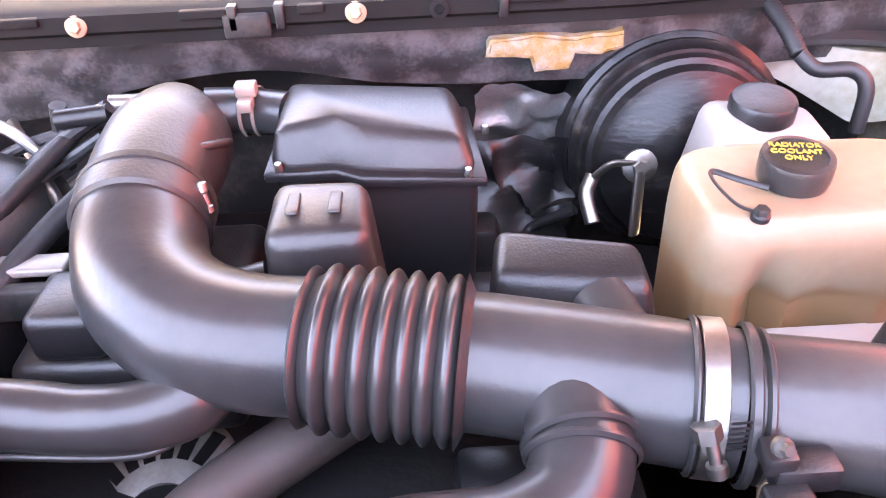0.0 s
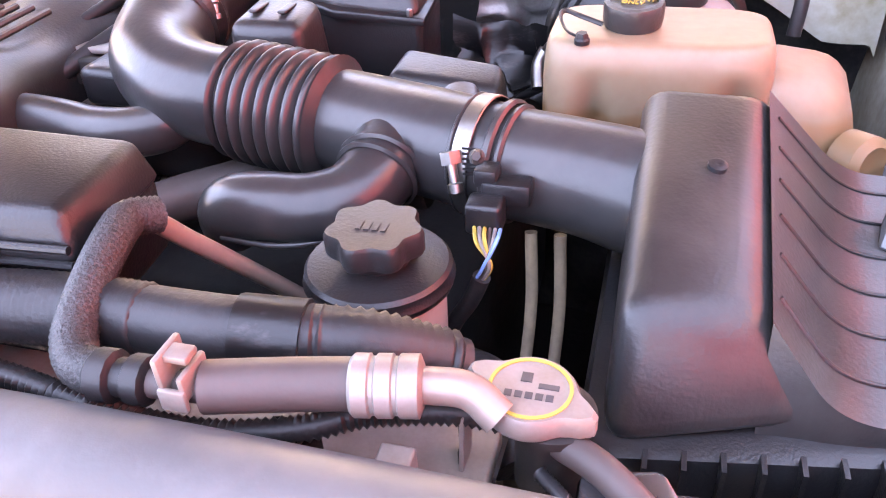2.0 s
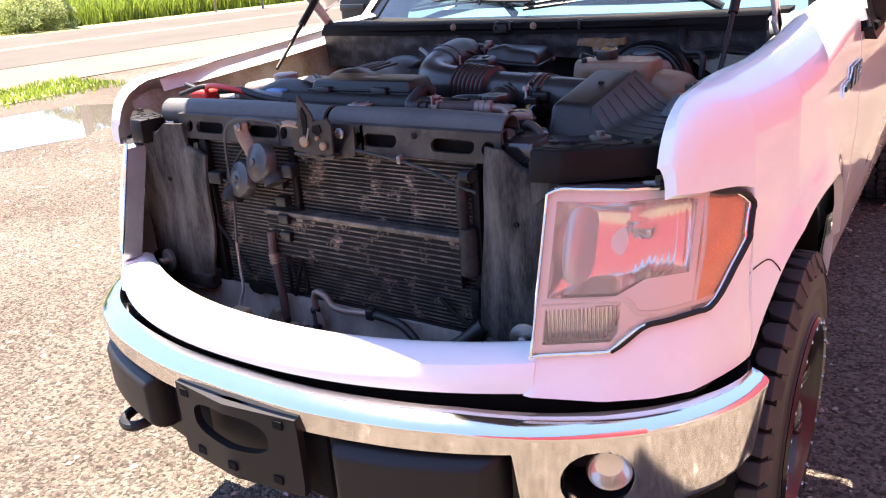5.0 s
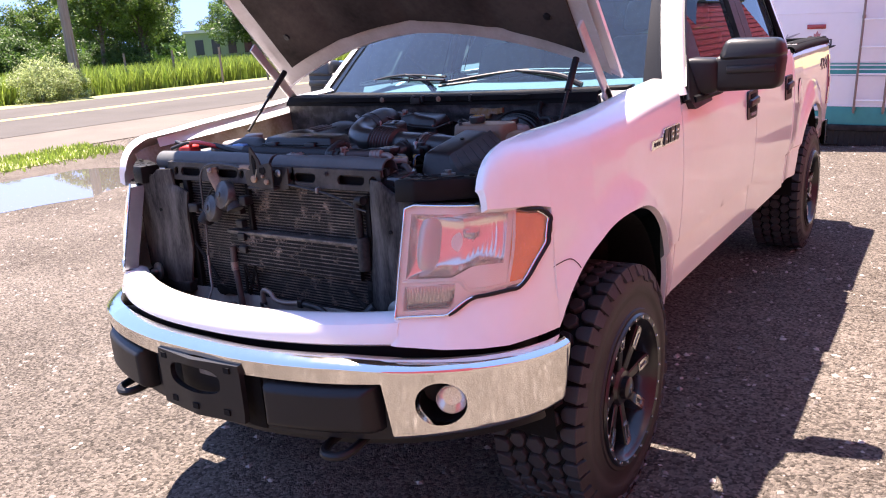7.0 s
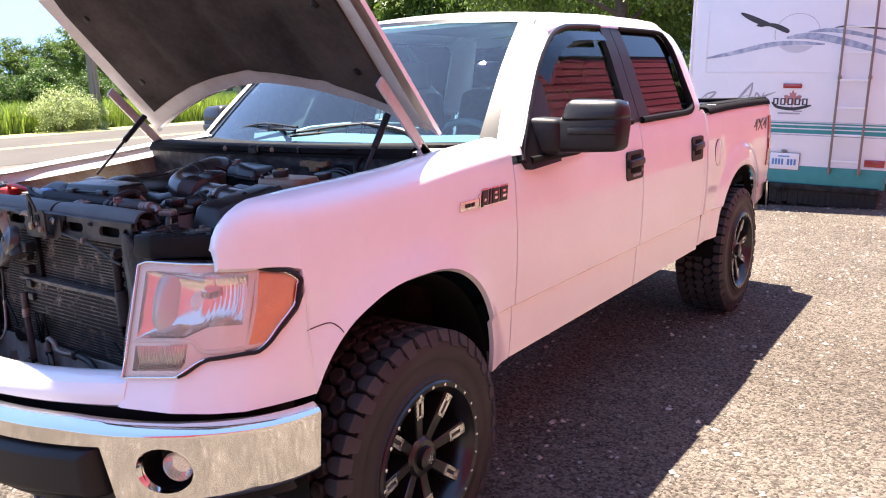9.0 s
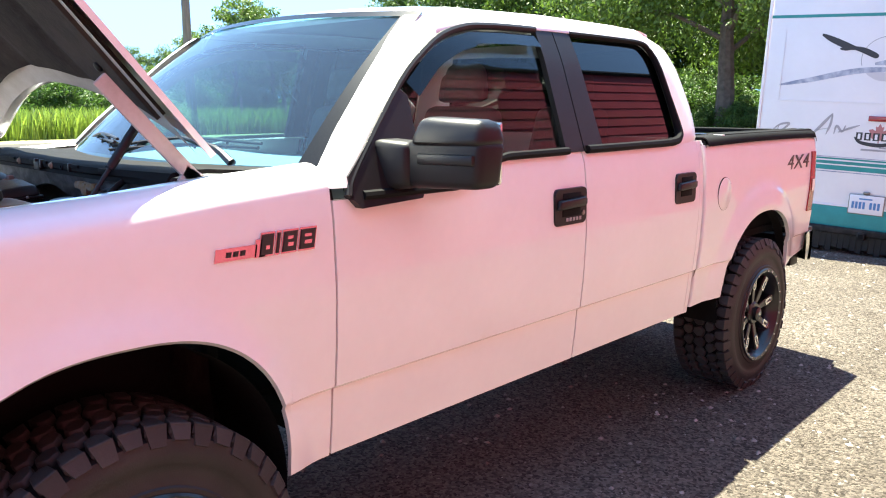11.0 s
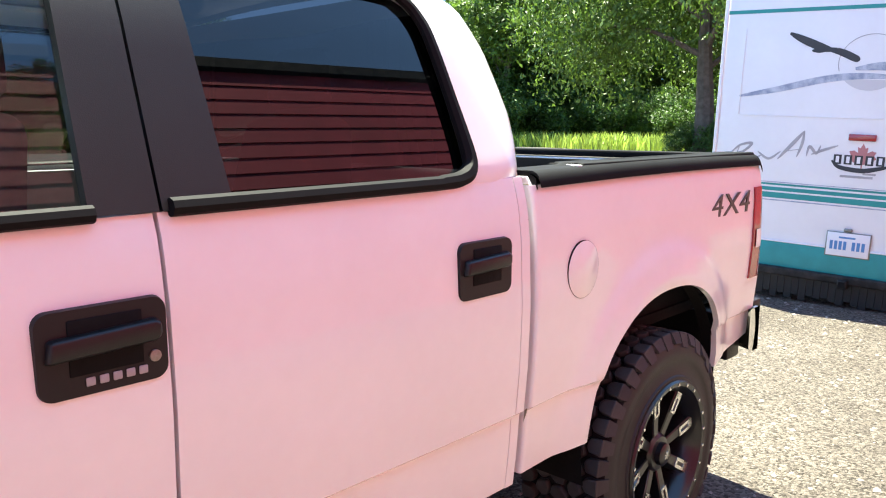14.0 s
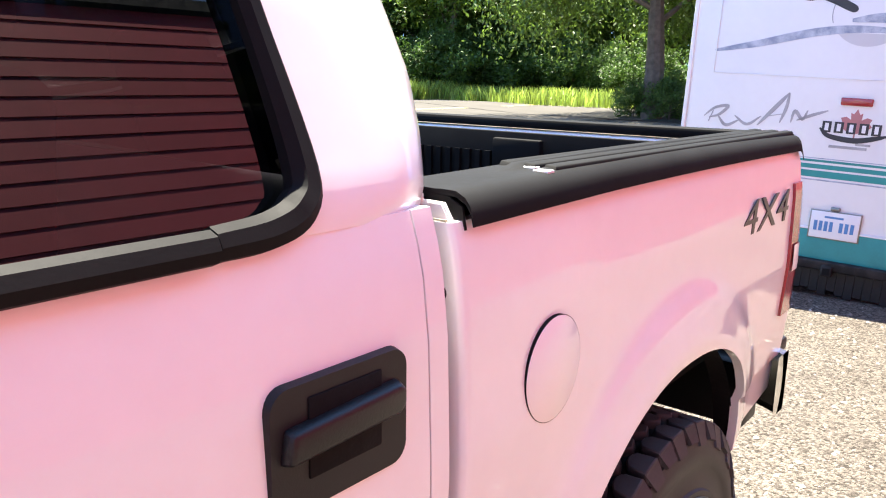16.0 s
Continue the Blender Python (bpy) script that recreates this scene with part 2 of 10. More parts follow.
AMBER = mat("amber_reflector", (1.0, 0.31, 0.035), 0.25, vary=0.15, scale=20, coat=0.6)
RED_LENS = mat("red_lens", (0.30, 0.018, 0.022), 0.15, coat=0.8, vary=0.1)
BADGE_BLACK = mat("badge_black", (0.02, 0.02, 0.022), 0.3)
BADGE_RED = mat("badge_red", (0.50, 0.03, 0.03), 0.3)


def gravel_mat():
    """Limestone gravel: packed fines with stones of several sizes and tones."""
    m = mat("gravel", (0.133, 0.117, 0.101), 0.95, spec=0.08, scale=0.55, colour2=(0.245, 0.219, 0.192), sharp=(0.45, 0.95))
    n, link = m.node_tree.nodes, m.node_tree.links.new
    b, tc = n["Principled BSDF"], n["Texture Coordinate"]
    base = b.inputs["Base Color"].links[0].from_socket
    v1, v2 = n.new("ShaderNodeTexVoronoi"), n.new("ShaderNodeTexVoronoi")
    v1.inputs["Scale"].default_value, v2.inputs["Scale"].default_value = 80, 190
    for v in (v1, v2):
        link(tc.outputs["Object"], v.inputs["Vector"])
    mix = n.new("ShaderNodeMix")
    mix.data_type, mix.blend_type = "RGBA", "MULTIPLY"
    mix.inputs[0].default_value = 0.82
    grey = n.new("ShaderNodeValToRGB")
    grey.color_ramp.elements[0].color, grey.color_ramp.elements[1].color = (0.22, 0.21, 0.20, 1), (1.55, 1.50, 1.44, 1)
    sep = n.new("ShaderNodeSeparateColor")
    link(v1.outputs["Color"], sep.inputs[0]), link(sep.outputs[0], grey.inputs[0])
    link(base, mix.inputs[6]), link(grey.outputs[0], mix.inputs[7]), link(mix.outputs[2], b.inputs["Base Color"])
    add, bp = n.new("ShaderNodeMath"), n.new("ShaderNodeBump")
    link(v1.outputs["Distance"], add.inputs[0]), link(v2.outputs["Distance"], add.inputs[1])
    bp.invert = True
    bp.inputs["Strength"].default_value, bp.inputs["Distance"].default_value = 0.9, 0.02
    link(add.outputs[0], bp.inputs["Height"]), link(bp.outputs[0], b.inputs["Normal"])
    return m


GRAVEL = gravel_mat()
STONE = mat("loose_stone", (0.20, 0.178, 0.155), 0.9, scale=20, colour2=(0.36, 0.325, 0.285), island=0.5)
ASPHALT = mat("road_asphalt", (0.072, 0.067, 0.061), 0.9, spec=0.1, vary=0.12, scale=0.6, bump=0.3, bump_scale=80)
ROAD_LINE = mat("faded_yellow_line", (0.48, 0.37, 0.14), 0.8, vary=0.2, scale=3)
SHORT_GRASS = mat("verge_grass", (0.17, 0.21, 0.05), 0.9, scale=3, colour2=(0.28, 0.24, 0.12), bump=1.0, bump_scale=40)


def leaf_mat(name, colour, vary):
    """Thin leaf: lit from the front and glowing through from behind, each one a little different."""
    m = mat(name, colour, 0.5, vary=0.3, scale=1.5, island=vary)
    n, link = m.node_tree.nodes, m.node_tree.links.new
    b, out = n["Principled BSDF"], n["Material Output"]
    tr, mx = n.new("ShaderNodeBsdfTranslucent"), n.new("ShaderNodeMixShader")
    link(b.inputs["Base Color"].links[0].from_socket, tr.inputs[0])
    mx.inputs[0].default_value = 0.40
    link(b.outputs[0], mx.inputs[1]), link(tr.outputs[0], mx.inputs[2]), link(mx.outputs[0], out.inputs[0])
    return m


LEAF = leaf_mat("leaf", (0.060, 0.118, 0.020), 0.5)
LEAF_LIGHT = leaf_mat("light_leaf", (0.095, 0.160, 0.024), 0.45)
GRASS = leaf_mat("grass_blades", (0.20, 0.28, 0.045), 0.4)
BARK = mat("bark", (0.10, 0.08, 0.065), 0.9, vary=0.35, scale=6, bump=0.8, bump_scale=25)
POLE_WOOD = mat("weathered_pole_wood", (0.20, 0.16, 0.13), 0.85, vary=0.25, scale=3, stretch=(6, 6, 0.4), bump=0.4)
RED_SIDING = mat("red_siding", (0.27, 0.032, 0.050), 0.55, vary=0.12, scale=3, piece=0.06)
RV_WHITE = mat("rv_fibreglass", (0.76, 0.75, 0.76), 0.35, vary=0.03, scale=2)
TEAL = mat("teal_paint", (0.02, 0.25, 0.24), 0.4, vary=0.1)
BLUE_GREY = mat("blue_grey_paint", (0.16, 0.20, 0.30), 0.4, scale=14, colour2=(0.52, 0.55, 0.62))
DECAL_DARK = mat("dark_decal", (0.03, 0.03, 0.035), 0.5, vary=0.2)
DECAL_GREY = mat("grey_decal", (0.36, 0.35, 0.36), 0.5, vary=0.2)
PALE_GREEN = mat("pale_green_siding", (0.36, 0.44, 0.32), 0.7, vary=0.06, stretch=(1, 1, 6))
DARK_GLASS = mat("dark_window_glass", (0.035, 0.045, 0.05), 0.15)
PLATE_BLUE = mat("plate_blue", (0.08, 0.22, 0.45), 0.5)
WATER = mat("puddle_water", (0.10, 0.09, 0.08), 0.02, spec=1.0, bump=0.012, bump_scale=8)


# ---- mesh helpers ----
def part(name, bm, material, parent=None, label="", smooth=True, angle=35):
    """One mesh object from a bmesh in world coordinates, under its thing."""
    me = bpy.data.meshes.new(name)
    bm.normal_update()
    bm.to_mesh(me)
    bm.free()
    for m in material if isinstance(material, (list, tuple)) else [material]:
        me.materials.append(m)
    if smooth:
        me.shade_smooth()
        me.set_sharp_from_angle(angle=radians(angle))
    ob = new(name, me)
    if parent:
        ob.parent = parent
        ob.matrix_parent_inverse = world_of(parent).inverted()
    return tagged(ob, label)


def world_of(ob):
    m = ob.matrix_basis.copy()
    while ob.parent:
        m = ob.parent.matrix_basis @ ob.matrix_parent_inverse @ m
        ob = ob.parent
    return m


def thing(name, label, category, place=(0, 0, 0), group="", kind=""):
    ob = new(name)
    ob.empty_display_size = 0.1
    ob.matrix_basis = Matrix.Translation(place)
    return tagged(ob, label, category, group, kind)


def box(bm, x0, x1, y0, y1, z0, z1, bevel=0.0, seg=2, m=None):
    r = bmesh.ops.create_cube(bm, size=1)
    vs = r["verts"]
    for v in vs:
        v.co = Vector(((x0 + x1) / 2 + v.co.x * (x1 - x0), (y0 + y1) / 2 + v.co.y * (y1 - y0), (z0 + z1) / 2 + v.co.z * (z1 - z0)))
    if bevel:
        es = list({e for v in vs for e in v.link_edges})
        r = bmesh.ops.bevel(bm, geom=es, offset=bevel, segments=seg, profile=0.5, affect="EDGES")
        vs = list({v for f in r["faces"] for v in f.verts} | {v for v in vs if v.is_valid})
    if m:
        bmesh.ops.transform(bm, matrix=m, verts=vs)
    return vs


def hexa(bm, low, high, bevel=0.0, seg=2):
    """A block between two quads, each four points in the same turn."""
    a, b = [bm.verts.new(p) for p in low], [bm.verts.new(p) for p in high]
    fs = [bm.faces.new(a[::-1]), bm.faces.new(b)]
    for i in range(len(a)):
        j = (i + 1) % len(a)
        fs.append(bm.faces.new((a[i], a[j], b[j], b[i])))
    bmesh.ops.recalc_face_normals(bm, faces=fs)
    if bevel:
        bmesh.ops.bevel(bm, geom=list({e for f in fs for e in f.edges}), offset=bevel, segments=seg, profile=0.5, affect="EDGES")
    return bm


def frame_of(d):
    d = Vector(d).normalized()
    a = d.orthogonal().normalized()
    return a, d.cross(a), d


def spline(pts, n=6):
    """Catmull-Rom through the points, n steps a span."""
    p = [Vector(q) for q in pts]
    if len(p) < 3:
        return p
    p = [2 * p[0] - p[1], *p, 2 * p[-1] - p[-2]]
    out = []
    for i in range(1, len(p) - 2):
        for k in range(n):
            t = k / n
            a, b, c, d = p[i - 1], p[i], p[i + 1], p[i + 2]
            out.append(0.5 * (2 * b + (c - a) * t + (2 * a - 5 * b + 4 * c - d) * t * t + (3 * b - a - 3 * c + d) * t ** 3))
    return [*out, p[-2]]


def tube(bm, pts, r, seg=12, n=6, caps=True, flat=1.0):
    """A round tube along a smooth line; r: one radius or one for each point given."""
    line = spline(pts, n)
    if not isinstance(r, (int, float)):
        span = np.linspace(0, len(r) - 1, len(line))
        rs = [float(np.interp(s, range(len(r)), r)) for s in span]
    else:
        rs = [r] * len(line)
    a = None
    rings = []
    for i, p in enumerate(line):
        d = (line[min(i + 1, len(line) - 1)] - line[max(i - 1, 0)]).normalized()
        a = d.orthogonal().normalized() if a is None else (a - d * a.dot(d)).normalized()
        b = d.cross(a)
        rings.append([bm.verts.new(p + rs[i] * (math.cos(u) * a + flat * math.sin(u) * b)) for u in np.linspace(0, 2 * math.pi, seg, endpoint=False)])
    for q, s in zip(rings, rings[1:]):
        for i in range(seg):
            bm.faces.new((q[i], q[(i + 1) % seg], s[(i + 1) % seg], s[i]))
    if caps:
        bm.faces.new(rings[0][::-1]), bm.faces.new(rings[-1])
    return bm


def lathe(bm, base, axis, profile, seg=32, cap=True):
    """Turns (radius, height) pairs about an axis through base."""
    a, b, d = frame_of(axis)
    base = Vector(base)
    rings = [[bm.verts.new(base + d * h + r * (math.cos(u) * a + math.sin(u) * b)) for u in np.linspace(0, 2 * math.pi, seg, endpoint=False)] for r, h in profile]
    for q, s in zip(rings, rings[1:]):
        for i in range(seg):
            bm.faces.new((q[i], q[(i + 1) % seg], s[(i + 1) % seg], s[i]))
    if cap:
        bm.faces.new(rings[0][::-1]), bm.faces.new(rings[-1])
    return bm


def grid(bm, fn, nu, nv, flip=False):
    """A sheet from fn(u, v), u and v from 0 to 1."""
    vs = [[bm.verts.new(fn(i / nu, j / nv)) for j in range(nv + 1)] for i in range(nu + 1)]
    for i in range(nu):
        for j in range(nv):
            q = (vs[i][j], vs[i + 1][j], vs[i + 1][j + 1], vs[i][j + 1])
            bm.faces.new(q[::-1] if flip else q)
    return vs


def thicken(bm, move):
    """Turns back the sheet's open edges by the given step, as pressed panels have."""
    es = [e for e in bm.edges if e.is_boundary]
    r = bmesh.ops.extrude_edge_only(bm, edges=es)
    bmesh.ops.translate(bm, vec=move, verts=[g for g in r["geom"] if isinstance(g, bmesh.types.BMVert)])
    return bm


def plate(bm, outline, axis, at, thick, bevel=0.0):
    """A flat plate: an outline of pairs in the plane across the axis, from at to at + thick."""
    def put(p, h):
        q = [p[0], p[1]]
        q.insert("xyz".index(axis), h)
        return q
    a = [bm.verts.new(put(p, at)) for p in outline]
    b = [bm.verts.new(put(p, at + thick)) for p in outline]
    n = len(a)
    fs = [bm.faces.new(a), bm.faces.new(b[::-1])]
    fs += [bm.faces.new((a[i], b[i], b[(i + 1) % n], a[(i + 1) % n])) for i in range(n)]
    bmesh.ops.recalc_face_normals(bm, faces=fs)
    if bevel:
        bmesh.ops.bevel(bm, geom=[e for e in {e for f in fs[:2] for e in f.edges}], offset=bevel, segments=2, affect="EDGES")
    return bm


def lettering(name, text, size, m, material, parent, thick=0.002, label="", shear=0.0, width=1.0):
    """Writing as a mesh, its baseline's middle at the pose m."""
    cu = bpy.data.curves.new(name, "FONT")
    cu.body, cu.size, cu.align_x, cu.extrude, cu.shear = text, size, "CENTER", thick, shear
    tmp = new(name, cu)
    dg = bpy.context.evaluated_depsgraph_get()
    me = bpy.data.meshes.new_from_object(tmp.evaluated_get(dg))
    bpy.data.objects.remove(tmp)
    me.transform(m @ Matrix.Diagonal((width, 1, 1, 1)))
    me.name = name
    me.materials.clear()
    me.materials.append(material)
    ob = new(name, me)
    ob.parent = parent
    ob.matrix_parent_inverse = world_of(parent).inverted()
    return tagged(ob, label)


def B():
    return bmesh.new()


# ---- the pickup truck ----
truck = thing("pickup_truck", "white crew-cab pickup with raised hood and grille removed, on gravel", "pickup truck")
R_TYRE, AXLE_Y = 0.44, 3.68


def side_x(y, z):
    """Half width of the body at a place along and up its side."""
    x = float(np.interp(z, [0.55, 0.70, 0.812, 0.824, 0.95, 1.12, 1.30, 1.40, 1.46], [0.900, 0.917, 0.925, 0.940, 0.951, 0.957, 0.950, 0.938, 0.918]))
    x -= float(np.interp(y, [-0.80, -0.72, -0.68, -0.62, -0.46, -0.25, 0.0], [0.245, 0.185, 0.150, 0.115, 0.058, 0.014, 0.0]))
    return x - float(np.interp(y, [2.9, 3.3, 4.9], [0.0, 0.018, 0.030]))


def flare(y, z, yc, zc=0.60, r=0.47):
    d = math.hypot(y - yc, z - zc)
    return 0.026 * math.exp(-(((d - r) / 0.075) ** 2))


def rear_flare(y, z):
    d = math.hypot(y - AXLE_Y, z - 0.60)
    return 0.012 * math.exp(-(((d - 0.47) / 0.05) ** 2)) + 0.018 / (1 + math.exp((d - 0.585) / 0.014))


def arch(y, yc, low, r=0.462, zc=0.615, rise=0.43, e=2.3):
    k = 1 - (abs(y - yc) / r) ** e
    return max(low, zc + rise * k ** (1 / e)) if k > 0 else low


def columns(y0, y1, step, yc=None, r=0.462):
    ys = set(np.round(np.arange(y0, y1, step), 4)) | {y1}
    if yc is not None:
        ys |= {round(yc + r * math.cos(a), 4) for a in np.linspace(0, math.pi, 40) if y0 < yc + r * math.cos(a) < y1}
        ys |= {round(yc + k * (r + 0.0015), 4) for k in (-1, 1) if y0 < yc + k * (r + 0.0015) < y1}
    return sorted(ys)


def side_panel(name, ys, zb, zt, label="", s=1, xf=None, round_in=0.0, nv=22, inner=0.022, material=None, parent=None):
    """A pressed side panel between two height lines; round_in: how far its top rolls inward."""
    bm = B()
    xf = xf or side_x
    cols = []
    for y in ys:
        lo, hi = zb(y), zt(y)
        roll = min(0.085, 0.8 * (hi - lo)) if round_in else 0.0
        hs = hi - roll
        zs = sorted([lo + (hs - lo) * k / nv for k in range(nv + 1)] + [min(max(z, lo + e), hs - e) for z, e in ((0.812, 1e-4), (0.824, 2e-4))])
        pts = [(xf(y, z), z) for z in zs]
        if round_in:
            x0 = pts[-1][0]
            ri = min(round_in, max(0.012, x0 - 0.795)) if round_in else 0
            pts += [(x0 - ri * (1 - math.cos(a)), hs + roll * math.sin(a)) for a in np.linspace(0.2, math.pi / 2, 7)]
        cols.append([bm.verts.new((s * x, y, z)) for x, z in pts])
    for a, b in zip(cols, cols[1:]):
        for i in range(len(a) - 1):
            q = (a[i], b[i], b[i + 1], a[i + 1])
            bm.faces.new(q if s > 0 else q[::-1])
    thicken(bm, (-s * inner, 0.004 if round_in else 0, -0.012 if round_in else 0))
    return part(name, bm, material or WHITE, parent or truck, label)


FENDER_TOP = ([-0.80, -0.666, -0.655, -0.64, -0.62, -0.59, -0.55, -0.34, 0.0, 0.28, 0.60], [1.20, 1.282, 1.314, 1.338, 1.358, 1.376, 1.389, 1.402, 1.424, 1.448, 1.468])
BELT = ([0.5, 1.10, 1.18, 1.30, 1.38, 1.9, 2.9], [1.366, 1.366, 1.380, 1.432, 1.446, 1.450, 1.462])
LAMP_Y = ([0.0, 0.609, 0.727, 0.80, 0.85, 0.889, 0.92], [-0.03, 0.0, 0.078, 0.152, 0.222, 0.302, 0.39])


def lamp_y(x, z):
    return -0.839 + (z - 0.946) * 0.29 + float(np.interp(abs(x), *LAMP_Y))


def fender_low(y):
    low = 0.60 if y > 0 else 0.825
    low = arch(y, -0.015, low, 0.458, 0.615, 0.472, 2.4)
    if y < -0.455:
        low = max(low, float(np.interp(y, [-0.80, -0.76, -0.50, -0.455], [1.19, 1.236, 1.205, 1.19])))
    return low


for s in (1, -1):
    ys = columns(-0.666, 0.598, 0.03, -0.015, 0.458)
    ys += [-0.6605, -0.655, -0.6475, -0.64, -0.63, -0.62]
    side_panel("front_fender", sorted(ys), fender_low, lambda y: float(np.interp(y, *FENDER_TOP)), "white front fender with rounded wheel arch", s,
               lambda y, z: side_x(y, z) + flare(y, z, -0.03) * (1 if y > -0.5 else 0), 0.11)
    # painted corner below the lamp, down to the bumper
    bm = B()
    def corner(u, v, s=s):
        x = 0.60 + 0.31 * u
        top = float(np.interp(x, [0.60, 0.735, 0.772, 0.855, 0.885, 0.91], [0.944, 0.942, 0.978, 0.984, 1.075, 1.185]))
        low = float(np.interp(x, [0.60, 0.91], [0.872, 0.826]))
        z = low + (top - low) * v
        p = Vector((x, lamp_y(x, z) - 0.006 * (1 - v), z))
        q = Vector((side_x(-0.45, z) + flare(-0.45, z, -0.03), -0.448, z))
        p = p.lerp(q, min(1, max(0, (u - 0.80) / 0.20)) ** 1.5)
        return Vector((s * p.x, p.y, p.z))
    grid(bm, corner, 26, 10, flip=s < 0)
    thicken(bm, (-s * 0.012, 0.02, 0))
    part("bumper_corner", bm, WHITE, truck)
    bm = B()
    run = spline([Vector((0, -0.470, 1.010)), Vector((0, -0.425, 1.018)), Vector((0, -0.385, 1.020)), Vector((0, -0.362, 1.002)), Vector((0, -0.352, 0.985))], 5)
    on = [Vector((s * (side_x(p.y, p.z) + flare(p.y, p.z, -0.03) + 0.0008), p.y, p.z)) for p in run]
    tube(bm, on, 0.0016, 6, 1)
    part("fender_seam", bm, TRIM, truck)
    # front door and rear door
    ys = sorted(set(columns(0.606, 1.852, 0.06)) | {1.10, 1.14, 1.18, 1.22, 1.26, 1.30, 1.34, 1.38})
    fd = side_panel("front_door", ys, lambda y: 0.602, lambda y: float(np.interp(y, *BELT)), "white front door with dipped window line", s)
    rd = side_panel("rear_door", columns(1.860, 2.830, 0.06), lambda y: 0.602, lambda y: float(np.interp(y, *BELT)), "white rear door", s)
    side_panel("cab_corner", columns(2.833, 2.868, 0.017), lambda y: 0.60, lambda y: float(np.interp(y, *BELT)), s=s)
    side_panel("bed_side", sorted({2.8985, 2.900, 2.903, 2.907} | set(columns(2.920, 4.505, 0.035, AXLE_Y))), lambda y: arch(y, AXLE_Y, float(np.interp(y, [2.9, 3.2, 4.1, 4.505], [0.62, 0.62, 0.64, 0.71]))), lambda y: 1.437,
               "white bed side with fuel door", s, lambda y, z: side_x(y, z) + rear_flare(y, z) - 0.010 * max(0.0, 1 - (y - 2.8985) / 0.008) ** 2, nv=34)
    # wheel-house liners
    for yc in (-0.03, AXLE_Y):
        bm = B()
        def liner(u, v, yc=yc, s=s):
            a = -0.28 + (math.pi + 0.56) * u
            wide = 0.36 if yc < 1 or a > 1.25 else 0.05
            return Vector((s * (0.91 - wide * v), yc + 0.475 * math.cos(a), 0.60 + 0.475 * math.sin(a)))
        grid(bm, liner, 40, 3)
        if yc < 1:
            grid(bm, lambda u, v, yc=yc, s=s: Vector((s * 0.56, yc - 0.475 + 0.95 * u, 0.46 + 0.60 * v)), 2, 2)
        else:
            tube(bm, [(s * 0.62, yc + 0.42, 0.42), (s * 0.60, yc + 0.12, 0.86)], [0.012, 0.026], 10)
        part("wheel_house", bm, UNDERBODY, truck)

# door seams: recessed dark strips behind the gaps, and inner cab shell
for s in (1, -1):
    for y0, y1, inset in ((0.585, 0.62, 0.016), (1.835, 1.88, 0.016), (2.820, 2.843, 0.010), (2.862, 2.906, 0.052)):
        bm = B()
        grid(bm, lambda u, v: Vector((s * (side_x(1, 0.6 + 0.84 * v) - inset), y0 + (y1 - y0) * u, 0.6 + 0.84 * v)), 1, 12, flip=s < 0)
        part("seam_seal", bm, UNDERBODY, truck)
    # folded front edge of the bed and its drain plug
    bm = B()
    grid(bm, lambda u, v: Vector((s * (side_x(2.9, 0.64 + 0.80 * v) - 0.008 - 0.045 * u), 2.8995 + 0.003 * u, 0.64 + 0.80 * v)), 2, 12, flip=s < 0)
    thicken(bm, (0, 0.004, 0))
    # the darker white carries the narrow gap's shade along with its stain
    edge = part("bed_front_flange", bm, WHITE_BAY, truck, "grimy white folded front edge of the bed, gap shade in its grey")
    bm = B()
    lathe(bm, (s * 0.912, 2.8985, 1.345), (0, -1, 0), [(0.010, 0), (0.010, 0.003), (0, 0.004)], 14, cap=False)
    part("drain_plug", bm, TRIM, edge)

